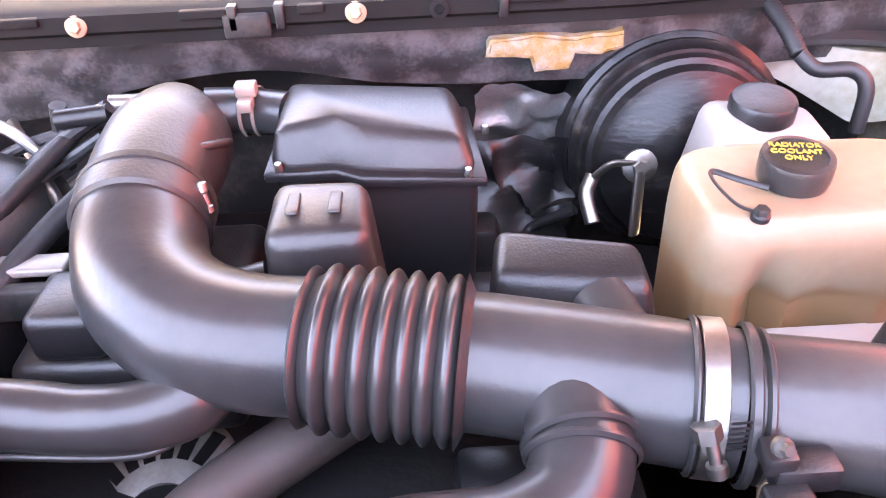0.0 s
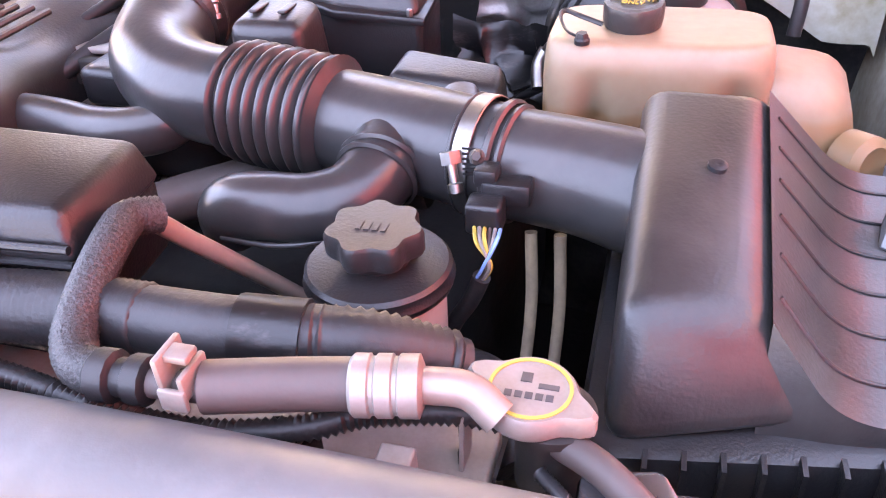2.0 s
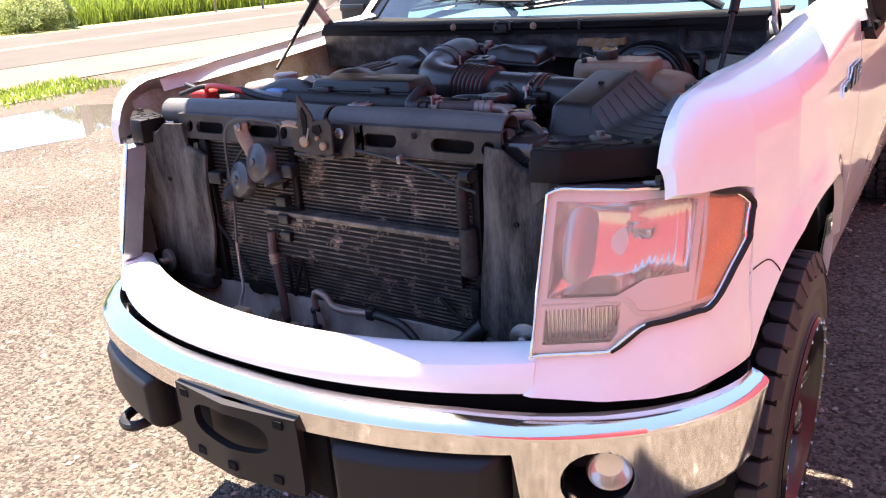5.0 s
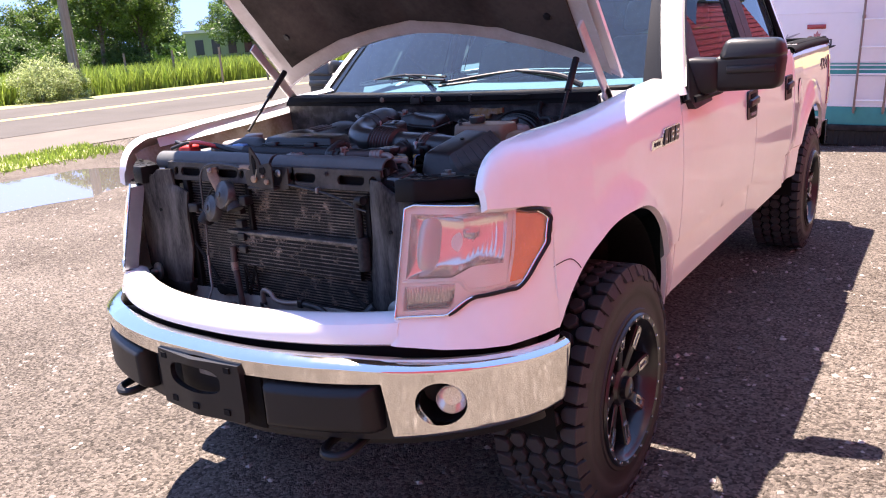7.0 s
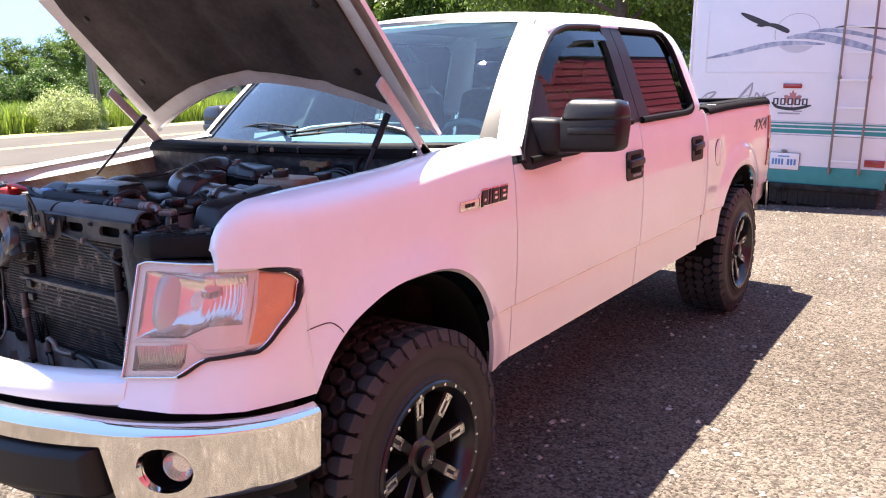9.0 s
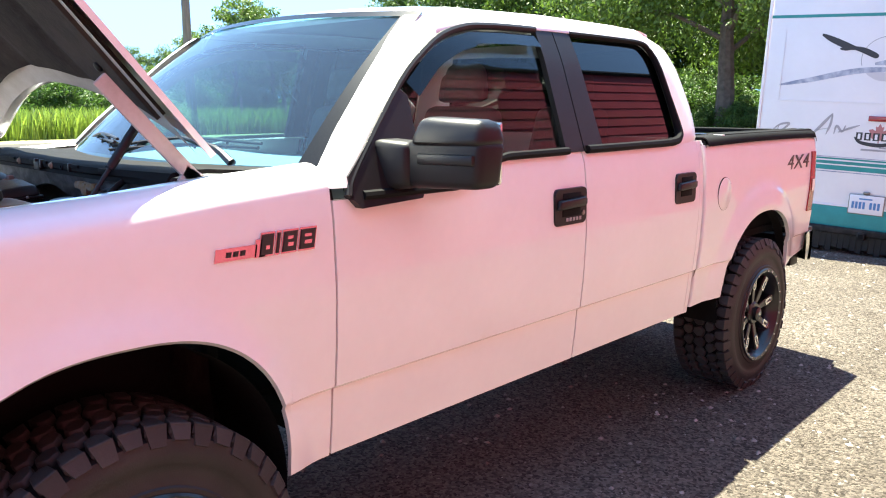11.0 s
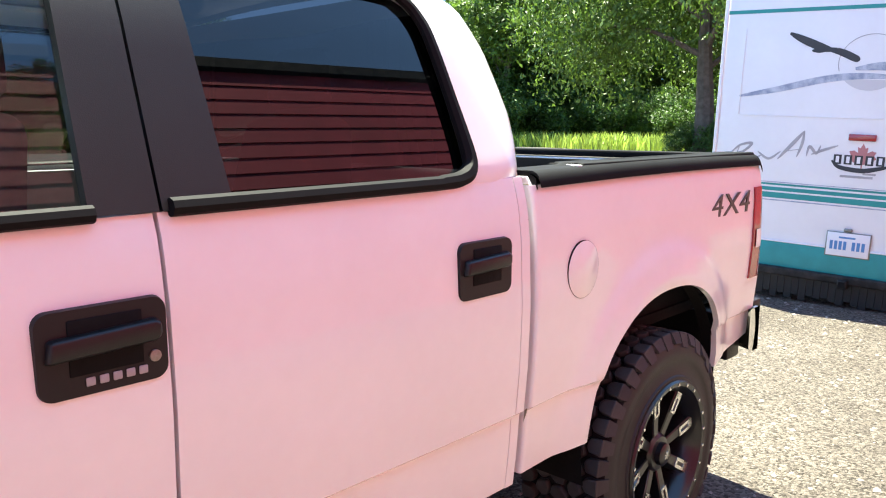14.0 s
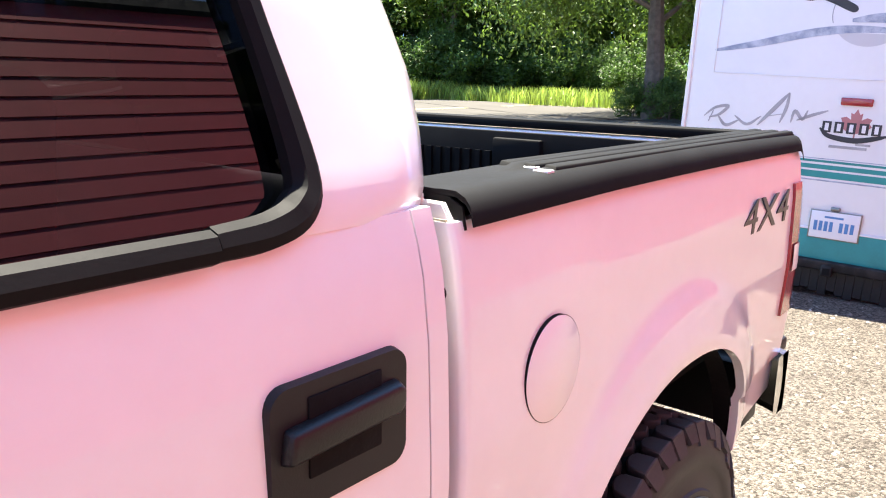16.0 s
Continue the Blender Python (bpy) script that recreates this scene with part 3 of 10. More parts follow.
# wheel
def build_wheel():
    ox = 0.82
    bm = B()
    lathe(bm, (0, 0, 0), (1, 0, 0), [(0.245, -0.135), (0.252, -0.13), (0.240, -0.11), (0.225, -0.02), (0.228, 0.13), (0.246, 0.15), (0.266, 0.158), (0.272, 0.168), (0.266, 0.176),
                                     (0.250, 0.172), (0.243, 0.160), (0.230, 0.145), (0.222, 0.10), (0.205, 0.04), (0.10, 0.03), (0.0, 0.03)], 48, cap=False)
    wheel = part("wheel", bm, RIM_BLACK, truck, "gloss black alloy wheel with machined accents")
    wheel.matrix_parent_inverse = Matrix()
    def sub(name, bm, m, label=""):
        ob = part(name, bm, m, None, label)
        ob.parent = wheel
        return ob
    bm = B()
    w = 0.158
    prof = [(0.262, -0.125), (0.275, -0.135), (0.32, -0.152), (0.375, -w), (0.402, -0.150), (0.417, -0.128), (0.422, -0.06), (0.423, 0.0), (0.422, 0.06), (0.417, 0.128),
            (0.402, 0.150), (0.375, w), (0.345, 0.160), (0.340, 0.157), (0.32, 0.155), (0.30, 0.158), (0.288, 0.160), (0.284, 0.166), (0.272, 0.166), (0.262, 0.150)]
    lathe(bm, (0, 0, 0), (1, 0, 0), prof, 72, cap=False)
    for v in bm.verts:
        v.co.x *= 1.06 if v.co.x < 0 else 1.0
    # groove faces take the darker rubber that carries their shade
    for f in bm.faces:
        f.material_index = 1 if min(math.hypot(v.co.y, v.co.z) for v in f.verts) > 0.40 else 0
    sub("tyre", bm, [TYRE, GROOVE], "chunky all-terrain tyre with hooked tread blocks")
    n = 42
    st = 2 * math.pi / n

    def lug(bm, corners, r0, r1, taper=0.90):
        """A tread block from (angle, across) corners."""
        ca, cx = sum(c[0] for c in corners) / len(corners), sum(c[1] for c in corners) / len(corners)
        lo = [(x, r0 * math.cos(a), r0 * math.sin(a)) for a, x in corners]
        hi = [(cx + (x - cx) * taper, r1 * math.cos(ca + (a - ca) * taper), r1 * math.sin(ca + (a - ca) * taper)) for a, x in corners]
        hexa(bm, lo, hi, 0.003, 1)

    def blocks(bm, turns, start=0.0):
        """One mesh, set round the tyre at even turns."""
        for v in bm.verts:
            v.co.x *= 1.06 if v.co.x < 0 else 1.0
        first = sub("tread_block", bm, TREAD)
        first.matrix_basis = Matrix.Rotation(start, 4, "X")
        for k in range(1, turns):
            ob = new("tread_block", first.data)
            ob.parent = wheel
            ob.matrix_basis = Matrix.Rotation(start + 2 * math.pi * k / turns, 4, "X")
            tagged(ob)

    for side in (1, -1):
        off = 0.5 * st if side < 0 else 0.0
        for odd in (0, 1):
            long, wide = 0.014 * odd, 0.03 * odd
            bm = B()
            lug(bm, [(-0.40 * st, side * 0.100), (-0.16 * st, side * 0.089), (0.14 * st, side * 0.089), (0.38 * st, side * 0.100), ((0.45 + 0.4 * wide) * st, side * 0.147), (-0.45 * st, side * 0.147)][::side], 0.412, 0.4405)
            lo = [(side * 0.136, 0.414, -0.41 * st), (side * 0.136, 0.414, 0.41 * st), (side * 0.150, 0.396 - long, 0.30 * st), (side * 0.150, 0.396 - long, -0.42 * st)]
            hi = [(side * 0.142, 0.4390, -0.43 * st), (side * 0.142, 0.4390, 0.43 * st), (side * 0.1595, 0.402 - long, 0.27 * st), (side * 0.1595, 0.402 - long, -0.40 * st)]
            hexa(bm, *[[(x, r * math.cos(t), r * math.sin(t)) for x, r, t in q][::side] for q in (lo, hi)])
            blocks(bm, n // 2, off + odd * st)
        bm = B()
        lug(bm, [(-0.47 * st, side * 0.046), (-0.12 * st, side * 0.032), (0.36 * st, side * 0.040), (0.50 * st, side * 0.062), (0.12 * st, side * 0.090), (-0.36 * st, side * 0.080)][::side], 0.412, 0.4405)
        blocks(bm, n, off + 0.42 * st)
    bm = B()
    lug(bm, [(-0.42 * st, -0.024), (0.06 * st, -0.035), (0.46 * st, -0.010), (0.42 * st, 0.024), (-0.06 * st, 0.034), (-0.48 * st, 0.008)], 0.412, 0.4405)
    blocks(bm, n)
    for k in range(8):
        rot = Matrix.Rotation(2 * math.pi * k / 8, 4, "X")
        bm = B()
        lo = [(0.055, -0.024, 0.055), (0.055, 0.024, 0.055), (0.070, 0.030, 0.236), (0.070, -0.030, 0.236)]
        hi = [(0.122, -0.017, 0.060), (0.122, 0.017, 0.060), (0.140, 0.023, 0.236), (0.140, -0.023, 0.236)]
        hexa(bm, lo, hi, 0.004, 1)
        bmesh.ops.transform(bm, matrix=rot, verts=bm.verts)
        sub("spoke", bm, RIM_BLACK)
        bm = B()
        for y0, y1, z0, z1 in ((-0.019, -0.007, 0.150, 0.226), (0.007, 0.019, 0.150, 0.226), (-0.019, 0.019, 0.205, 0.230), (-0.019, 0.019, 0.148, 0.158)):
            xa, xb = 0.1215 + 0.018 * (z0 - 0.06) / 0.176, 0.1215 + 0.018 * (z1 - 0.06) / 0.176
            hexa(bm, [(xa, y0, z0), (xa, y1, z0), (xb, y1, z1), (xb, y0, z1)], [(xa + 0.004, y0, z0), (xa + 0.004, y1, z0), (xb + 0.004, y1, z1), (xb + 0.004, y0, z1)])
        bmesh.ops.transform(bm, matrix=rot, verts=bm.verts)
        sub("spoke_accent", bm, MACHINED)
    for k in range(24):
        a = 2 * math.pi * (k + 0.5) / 24
        bm = B()
        lathe(bm, (0.174, 0.257 * math.cos(a), 0.257 * math.sin(a)), (1, 0, 0), [(0.006, -0.004), (0.006, 0.003), (0.0, 0.004)], 8)
        sub("rivet", bm, MACHINED)
    bm = B()
    lathe(bm, (0.10, 0, 0), (1, 0, 0), [(0.072, -0.06), (0.072, 0.02), (0.060, 0.032), (0.042, 0.034), (0.040, 0.052), (0.030, 0.058), (0.0, 0.058)], 32, cap=False)
    sub("hub_cap", bm, RIM_BLACK, "black centre cap")
    bm = B()
    for a in range(3):
        box(bm, 0.157, 0.160, -0.002 + 0.0, 0.002, -0.016, 0.016, m=Matrix.Rotation(a * math.pi / 3, 4, "X"))
    sub("cap_mark", bm, MACHINED)
    for k in range(6):
        bm = B()
        a = 2 * math.pi * k / 6
        lathe(bm, (0.110, 0.060 * math.cos(a), 0.055 * math.sin(a)), (1, 0, 0), [(0.010, -0.03), (0.010, 0.006), (0.006, 0.010)], 6)
        sub("lug_nut", bm, RIM_BLACK)
    bm = B()
    lathe(bm, (-0.06, 0, 0), (1, 0, 0), [(0.17, 0), (0.17, 0.02), (0.06, 0.02), (0.06, 0.05)], 32)
    sub("brake_disc", bm, STEEL)
    return wheel


wheel = build_wheel()
def wheel_at(w, s, y, turn, spin):
    w.matrix_basis = Matrix.Translation((s * 0.803, y, R_TYRE)) @ Matrix.Rotation((0 if s > 0 else math.pi) + turn, 4, "Z") @ Matrix.Rotation(spin, 4, "X")
for s, y, turn, spin in ((1, AXLE_Y, 0, 0.25), (-1, 0, 0.0, 0.5), (-1, AXLE_Y, 0, 0.9)):
    w = copy_thing(wheel, Matrix())
    w.parent = truck
    wheel_at(w, s, y, turn, spin)
wheel_at(wheel, 1, 0, 0.0, 0.1)

# axles, frame rails, underbody
bm = B()
tube(bm, [(-0.75, AXLE_Y, 0.44), (0.75, AXLE_Y, 0.44)], 0.045)
part("axle", bm, UNDERBODY, truck)
bm = B()
tube(bm, [(-0.75, 0, 0.44), (0.75, 0, 0.44)], 0.035)
part("axle", bm, UNDERBODY, truck)
for s in (1, -1):
    bm = B()
    box(bm, s * 0.40 - 0.04, s * 0.40 + 0.04, -0.80, 4.46, 0.52, 0.66)
    tube(bm, [(s * 0.52, 3.40, 0.55), (s * 0.50, 3.30, 1.02)], 0.026)
    tube(bm, [(s * 0.52, 2.9, 0.60), (s * 0.52, AXLE_Y, 0.52), (s * 0.52, 4.38, 0.62)], 0.035, flat=0.5)
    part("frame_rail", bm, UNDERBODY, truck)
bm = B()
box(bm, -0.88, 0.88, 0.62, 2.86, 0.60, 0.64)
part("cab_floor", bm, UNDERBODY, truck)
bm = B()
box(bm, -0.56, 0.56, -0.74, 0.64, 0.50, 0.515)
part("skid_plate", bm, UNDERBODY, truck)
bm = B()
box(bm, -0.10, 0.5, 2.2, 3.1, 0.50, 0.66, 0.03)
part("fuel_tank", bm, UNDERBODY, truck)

# ---- cab ----
def green_x(z):
    """Half width of the glasshouse."""
    return 0.918 - 0.355 * (z - 1.455) - 0.12 * max(0.0, z - 1.80) ** 1.0


WS_LINE = ([1.44, 1.55, 1.70, 1.84, 1.92, 1.955], [0.60, 0.70, 0.858, 1.012, 1.115, 1.20])      # front edge of the pillar, y by z
WIN_LINE = ([1.37, 1.44, 1.69, 1.80, 1.86, 1.895, 1.905], [0.655, 0.70, 0.955, 1.105, 1.225, 1.36, 1.48])  # front edge of the door glass
REAR_WIN = ([1.45, 1.475, 1.52, 1.84, 1.885, 1.905], [2.615, 2.668, 2.680, 2.640, 2.600, 2.54])
CAB_REAR = ([1.45, 1.55, 1.62, 1.70, 1.78, 1.853, 1.94, 1.985], [2.910, 2.935, 2.940, 2.925, 2.905, 2.875, 2.832, 2.790])
for s in (1, -1):
    bm = B()
    # A pillar
    def pillar(u, v, s=s):
        z = 1.40 + 0.525 * v
        a, b = float(np.interp(z, *WS_LINE)) - (0.02 if z < 1.44 else 0), float(np.interp(z, *WIN_LINE)) - 0.012
        x = green_x(z) + 0.012
        return Vector((s * (x - 0.035 * (1 - u) ** 3), a + (b - a) * u, z))
    grid(bm, pillar, 6, 26, flip=s > 0)
    thicken(bm, (-s * 0.03, 0, 0))
    part("a_pillar", bm, WHITE, truck)
    bm = B()
    def rail(u, v, s=s):
        y = 1.19 + 1.43 * u
        z0, z1 = float(np.interp(y, [1.19, 1.30, 1.48, 1.9, 2.54, 2.60, 2.69], [1.865, 1.893, 1.912, 1.916, 1.916, 1.90, 1.86])), float(np.interp(y, [1.19, 1.35, 1.9, 2.45, 2.69], [1.953, 1.972, 1.988, 1.986, 1.975]))
        z = z0 + (z1 - z0) * v
        return Vector((s * (green_x(z0) + 0.012 - 0.085 * v ** 1.8), y, z))
    grid(bm, rail, 30, 8, flip=s < 0)
    thicken(bm, (-s * 0.03, 0, -0.01))
    part("roof_rail", bm, WHITE, truck)
    bm = B()
    def quarter(u, v, s=s):
        z = 1.455 + 0.520 * v
        a, b = float(np.interp(z, *REAR_WIN)) + 0.014, float(np.interp(z, *CAB_REAR))
        if z > 1.90:
            a = float(np.interp(z, [1.90, 1.975], [2.56, 2.60]))
            b = max(b, a + 0.02)
        foot = max(0.0, (1.50 - z) / 0.045) * (green_x(z) + 0.012 - side_x(2.85, z) - 0.002)
        return Vector((s * (green_x(z) + 0.012 - foot - 0.055 * u ** 4 - 0.55 * max(0, v - 0.86)), a + (b - a) * u, z))
    grid(bm, quarter, 10, 24, flip=s < 0)
    thicken(bm, (-s * 0.03, 0, 0))
    part("c_pillar", bm, WHITE, truck)
    # glass
    bm = B()
    def front_glass(u, v, s=s):
        z0 = float(np.interp(0.66 + 1.10 * u, *BELT))
        y = 0.66 + 1.12 * u
        z1 = float(np.interp(y, WIN_LINE[1], WIN_LINE[0])) if y < 1.48 else 1.908
        z = z0 + (max(z1, z0 + 0.004) - z0) * v
        return Vector((s * (green_x(z) - 0.012), y, z))
    grid(bm, front_glass, 34, 14, flip=s < 0)
    part("front_door_glass", bm, GLASS_FRONT, truck, "lightly tinted door glass").visible_shadow = False
    bm = B()
    def rear_glass(u, v, s=s):
        z = 1.452 + 0.458 * v
        b = float(np.interp(z, *REAR_WIN))
        return Vector((s * (green_x(z) - 0.012), 1.96 + (b - 1.96) * u, z))
    grid(bm, rear_glass, 12, 16, flip=s < 0)
    part("rear_door_glass", bm, GLASS_TINT, truck, "dark tinted rear door glass").visible_shadow = False
    # black pillar covers between the doors
    for a, b, c, d in ((1.745, 1.862, 1.760, 1.868), (1.868, 2.005, 1.874, 1.985)):
        bm = B()
        grid(bm, lambda u, v: Vector((s * (green_x(1.452 + 0.462 * v) + 0.010), (a + (c - a) * v) + ((b - a) + ((d - c) - (b - a)) * v) * u, 1.452 + 0.462 * v)), 4, 10, flip=s < 0)
        thicken(bm, (-s * 0.025, 0, 0))
        part("pillar_cover", bm, TRIM, truck, "satin black pillar cover")
    # rubber around the windows
    bm = B()
    front = [(y, float(np.interp(y, *BELT)) + 0.008) for y in np.linspace(0.70, 1.75, 30)]
    tube(bm, [(s * (green_x(z) + 0.014), y, z) for y, z in front], 0.015, 8, 2)
    part("belt_moulding", bm, BELT_RUBBER, truck)
    bm = B()
    top = [(y, z) for z, y in zip(*WIN_LINE)] + [(1.60, 1.909), (1.76, 1.911)]
    tube(bm, [(s * (green_x(z) + 0.004), y, z + 0.004) for y, z in top], 0.014, 8, 4)
    part("window_frame", bm, TRIM, truck)
    bm = B()
    loop = [(1.88, 1.458), (2.25, 1.460), (2.55, 1.462)]
    tube(bm, [(s * (green_x(z) + 0.014), y, z) for y, z in loop], 0.017, 8, 4)
    part("belt_moulding", bm, BELT_RUBBER, truck)
    bm = B()
    loop = [(2.555, 1.462), (2.62, 1.466), (2.662, 1.482), (2.680, 1.52), (2.668, 1.65), (2.645, 1.80), (2.630, 1.855), (2.60, 1.892), (2.54, 1.910), (2.30, 1.914), (1.99, 1.914)]
    tube(bm, [(s * (green_x(z) + 0.006), y, z) for y, z in loop], [0.018, 0.020, 0.022, 0.020, 0.016, 0.015, 0.014, 0.013, 0.012, 0.012, 0.012], 8, 5)
    part("window_frame", bm, BELT_RUBBER, truck)
    # rain visor
    bm = B()
    vis = [(0.99, 1.70), (1.12, 1.80), (1.24, 1.852), (1.38, 1.885), (1.55, 1.893), (1.73, 1.893)]
    def visor(u, v, s=s):
        y = 0.99 + 0.75 * u
        z = float(np.interp(y, [p[0] for p in vis], [p[1] for p in vis])) - 0.045 * v
        return Vector((s * (green_x(z) + 0.008 + 0.022 * v), y + (0.02 * v if u < 0.5 else 0), z))
    grid(bm, visor, 20, 3, flip=s > 0)
    part("rain_visor", bm, glass_mat("smoked_acrylic", (0.05, 0.05, 0.05)), truck, "smoked window visor")
    # mirror sail and towing mirror
    bm = B()
    sail = [(0.662, 1.365), (0.685, 1.340), (0.93, 1.350), (0.955, 1.385), (0.97, 1.66), (0.935, 1.68), (0.70, 1.465), (0.66, 1.43)]
    a = [bm.verts.new((s * (max(green_x(z), side_x(y, z) if z < 1.42 else 0) + 0.018), y, z)) for y, z in sail]
    b = [bm.verts.new((s * (green_x(z) - 0.02), y, z)) for y, z in sail]
    bm.faces.new(a), bm.faces.new(b[::-1])
    for i in range(len(a)):
        bm.faces.new((a[i], b[i], b[(i + 1) % len(a)], a[(i + 1) % len(a)]))
    bmesh.ops.recalc_face_normals(bm, faces=bm.faces)
    mirror = part("side_mirror", bm, TRIM, truck, "large black towing mirror")
    bm = B()
    hexa(bm, [(s * 0.90, 0.80, 1.35), (s * 1.02, 0.84, 1.375), (s * 1.02, 0.93, 1.375), (s * 0.90, 0.91, 1.35)][::s], [(s * 0.90, 0.80, 1.515), (s * 1.02, 0.84, 1.505), (s * 1.02, 0.95, 1.505), (s * 0.90, 0.91, 1.515)][::s], 0.022, 3)
    bmesh.ops.translate(bm, vec=(0, -0.020, 0.017), verts=bm.verts)
    part("mirror_arm", bm, TRIM, mirror)
    bm = B()
    hexa(bm, [(s * 1.00, 0.845, 1.372), (s * 1.235, 0.90, 1.378), (s * 1.242, 1.00, 1.378), (s * 1.00, 0.965, 1.372)][::s], [(s * 1.00, 0.845, 1.515), (s * 1.245, 0.905, 1.515), (s * 1.255, 1.01, 1.515), (s * 1.00, 0.975, 1.515)][::s], 0.024, 3)
    bmesh.ops.translate(bm, vec=(0, -0.020, 0.017), verts=bm.verts)
    part("mirror_lower_shell", bm, TRIM, mirror)
    bm = B()
    hexa(bm, [(s * 1.015, 0.835, 1.495), (s * 1.248, 0.895, 1.495), (s * 1.258, 1.015, 1.495), (s * 1.005, 0.975, 1.495)][::s], [(s * 1.035, 0.865, 1.580), (s * 1.235, 0.915, 1.572), (s * 1.24, 1.00, 1.572), (s * 1.035, 0.965, 1.580)][::s], 0.026, 3)
    bmesh.ops.translate(bm, vec=(0, -0.020, 0.017), verts=bm.verts)
    part("mirror_upper_shell", bm, BLACK_PLASTIC, mirror)
    bm = B()
    hexa(bm, [(s * 1.05, 0.845, 1.445), (s * 1.225, 0.888, 1.445), (s * 1.225, 0.91, 1.445), (s * 1.05, 0.89, 1.445)][::s], [(s * 1.05, 0.845, 1.475), (s * 1.225, 0.888, 1.475), (s * 1.225, 0.91, 1.475), (s * 1.05, 0.89, 1.475)][::s], 0.005)
    bmesh.ops.translate(bm, vec=(0, -0.020, 0.017), verts=bm.verts)
    part("mirror_marker", bm, BLACK_PLASTIC, mirror)
    bm = B()
    box(bm, s * 1.02, s * 1.23, 0.978, 0.985, 1.385, 1.565, 0.008)
    bmesh.ops.transform(bm, matrix=Matrix.Translation((s * 1.13, 1.0, 0)) @ Matrix.Rotation(s * 0.16, 4, "Z") @ Matrix.Translation((-s * 1.13, -0.99, 0)), verts=bm.verts)
    bmesh.ops.translate(bm, vec=(0, -0.020, 0.017), verts=bm.verts)
    part("mirror_glass", bm, CHROME, mirror)
    # door handles
    for door, y0, y1, keypad in ((fd, 1.636, 1.850, True), (rd, 2.583, 2.784, False)):
        z0, z1 = 1.175, 1.318
        bm = B()
        x = side_x(1.7, 1.25)
        rim = [(y + q * math.cos(a), z + q * math.sin(a)) for q in (0.024,) for y, z, a0 in ((y1 - q, z1 - q, 0), (y0 + q, z1 - q, 1), (y0 + q, z0 + q, 2), (y1 - q, z0 + q, 3)) for a in np.linspace(a0 * math.pi / 2, (a0 + 1) * math.pi / 2, 7)]
        lo, hi = ([bm.verts.new((s * (x + d), (y0 + y1) / 2 + (y - (y0 + y1) / 2) * k, (z0 + z1) / 2 + (z - (z0 + z1) / 2) * k)) for y, z in rim] for d, k in ((-0.004, 1.0), (0.007, 0.975)))
        bm.faces.new(hi), bm.faces.new(lo[::-1])
        for i in range(len(lo)):
            bm.faces.new((lo[i], lo[(i + 1) % len(lo)], hi[(i + 1) % len(lo)], hi[i]))
        bmesh.ops.recalc_face_normals(bm, faces=bm.faces)
        handle = part("door_handle", bm, TRIM, door, "black handle in a rounded black plate")
        bm = B()
        ya, yb = y0 + 0.012, y1 - 0.012
        pull = [(ya, 1.236), (yb - 0.01, 1.242), (yb, 1.252), (yb, 1.276), (yb - 0.01, 1.284), (ya + 0.006, 1.276)]
        hexa(bm, [(s * (x + 0.005), y, z) for y, z in pull][::s], [(s * (x + 0.023), (ya + yb) / 2 + (y - (ya + yb) / 2) * 0.94, 1.258 + (z - 1.258) * 0.8) for y, z in pull][::s], 0.005, 3)
        part("handle_pull", bm, BLACK_PLASTIC, door)
        bm = B()
        box(bm, s * (x + 0.005), s * (x + 0.0095), y0 + 0.05, y1 - 0.045, z0 + 0.035, z1 - 0.018, 0.002)
        part("handle_recess", bm, UNDERBODY, door)
        if keypad and s > 0:
            for k in range(5):
                bm = B()
                box(bm, x + 0.007, x + 0.0105, y0 + 0.073 + 0.0215 * k, y0 + 0.088 + 0.0215 * k, z0 + 0.016, z0 + 0.030, 0.002)
                part("keypad_button", bm, DECAL_GREY, door)
            bm = B()
            lathe(bm, (x + 0.006, y1 - 0.026, z0 + 0.042), (1, 0, 0), [(0.010, 0), (0.010, 0.005), (0.004, 0.006)], 16)
            part("key_lock", bm, ALU, door)

# roof skin, windshield, rear glass
bm = B()
def roof(u, v):
    t = 2 * u - 1
    y0, y1 = 1.055 + 0.15 * t * t, 2.79 - 0.03 * t * t
    y = y0 + (y1 - y0) * v
    edge = float(np.interp(y, [1.05, 1.35, 1.9, 2.45, 2.70, 2.80], [1.940, 1.972, 1.988, 1.986, 1.976, 1.955]))
    return Vector((t * (green_x(1.915) - 0.072), y, edge + (0.042 * (1 - t * t)) * min(1, 0.55 + 2 * v) - 0.03 * max(0, 1 - 8 * v) * (1 - t * t)))
grid(bm, roof, 24, 24)
thicken(bm, (0, 0, -0.02))
part("roof", bm, WHITE, truck, "white cab roof")
bm = B()
def screen(u, v, grow=0.0):
    t = 2 * u - 1
    lo = Vector((t * (0.878 + grow), 0.40 + 0.215 * t * t, 1.435))
    hi = Vector((t * (0.722 + grow), 1.055 + 0.125 * t * t, 1.955 - 0.02 * t * t))
    p = lo.lerp(hi, v)
    p.z += 0.025 * math.sin(math.pi * v)
    return p
grid(bm, screen, 24, 16)
part("windshield", bm, GLASS, truck, "windshield reflecting the sky, its blue partly put into the tint").visible_shadow = False
bm = B()
for s in (1, -1):
    grid(bm, lambda u, v: screen(0.5 + s * (0.5 - 0.045 * u), v) + Vector((0, -0.002, 0.004)), 3, 14, flip=s < 0)
grid(bm, lambda u, v: screen(u, 1 - 0.045 * v) + Vector((0, -0.002, 0.004)), 20, 2)
part("windshield_band", bm, FRIT, truck)
bm = B()
grid(bm, lambda u, v: Vector(((2 * u - 1) * (0.78 - 0.10 * v), 2.915 - 0.06 * v - 0.03 * abs(2 * u - 1), 1.47 + 0.43 * v)), 12, 6)
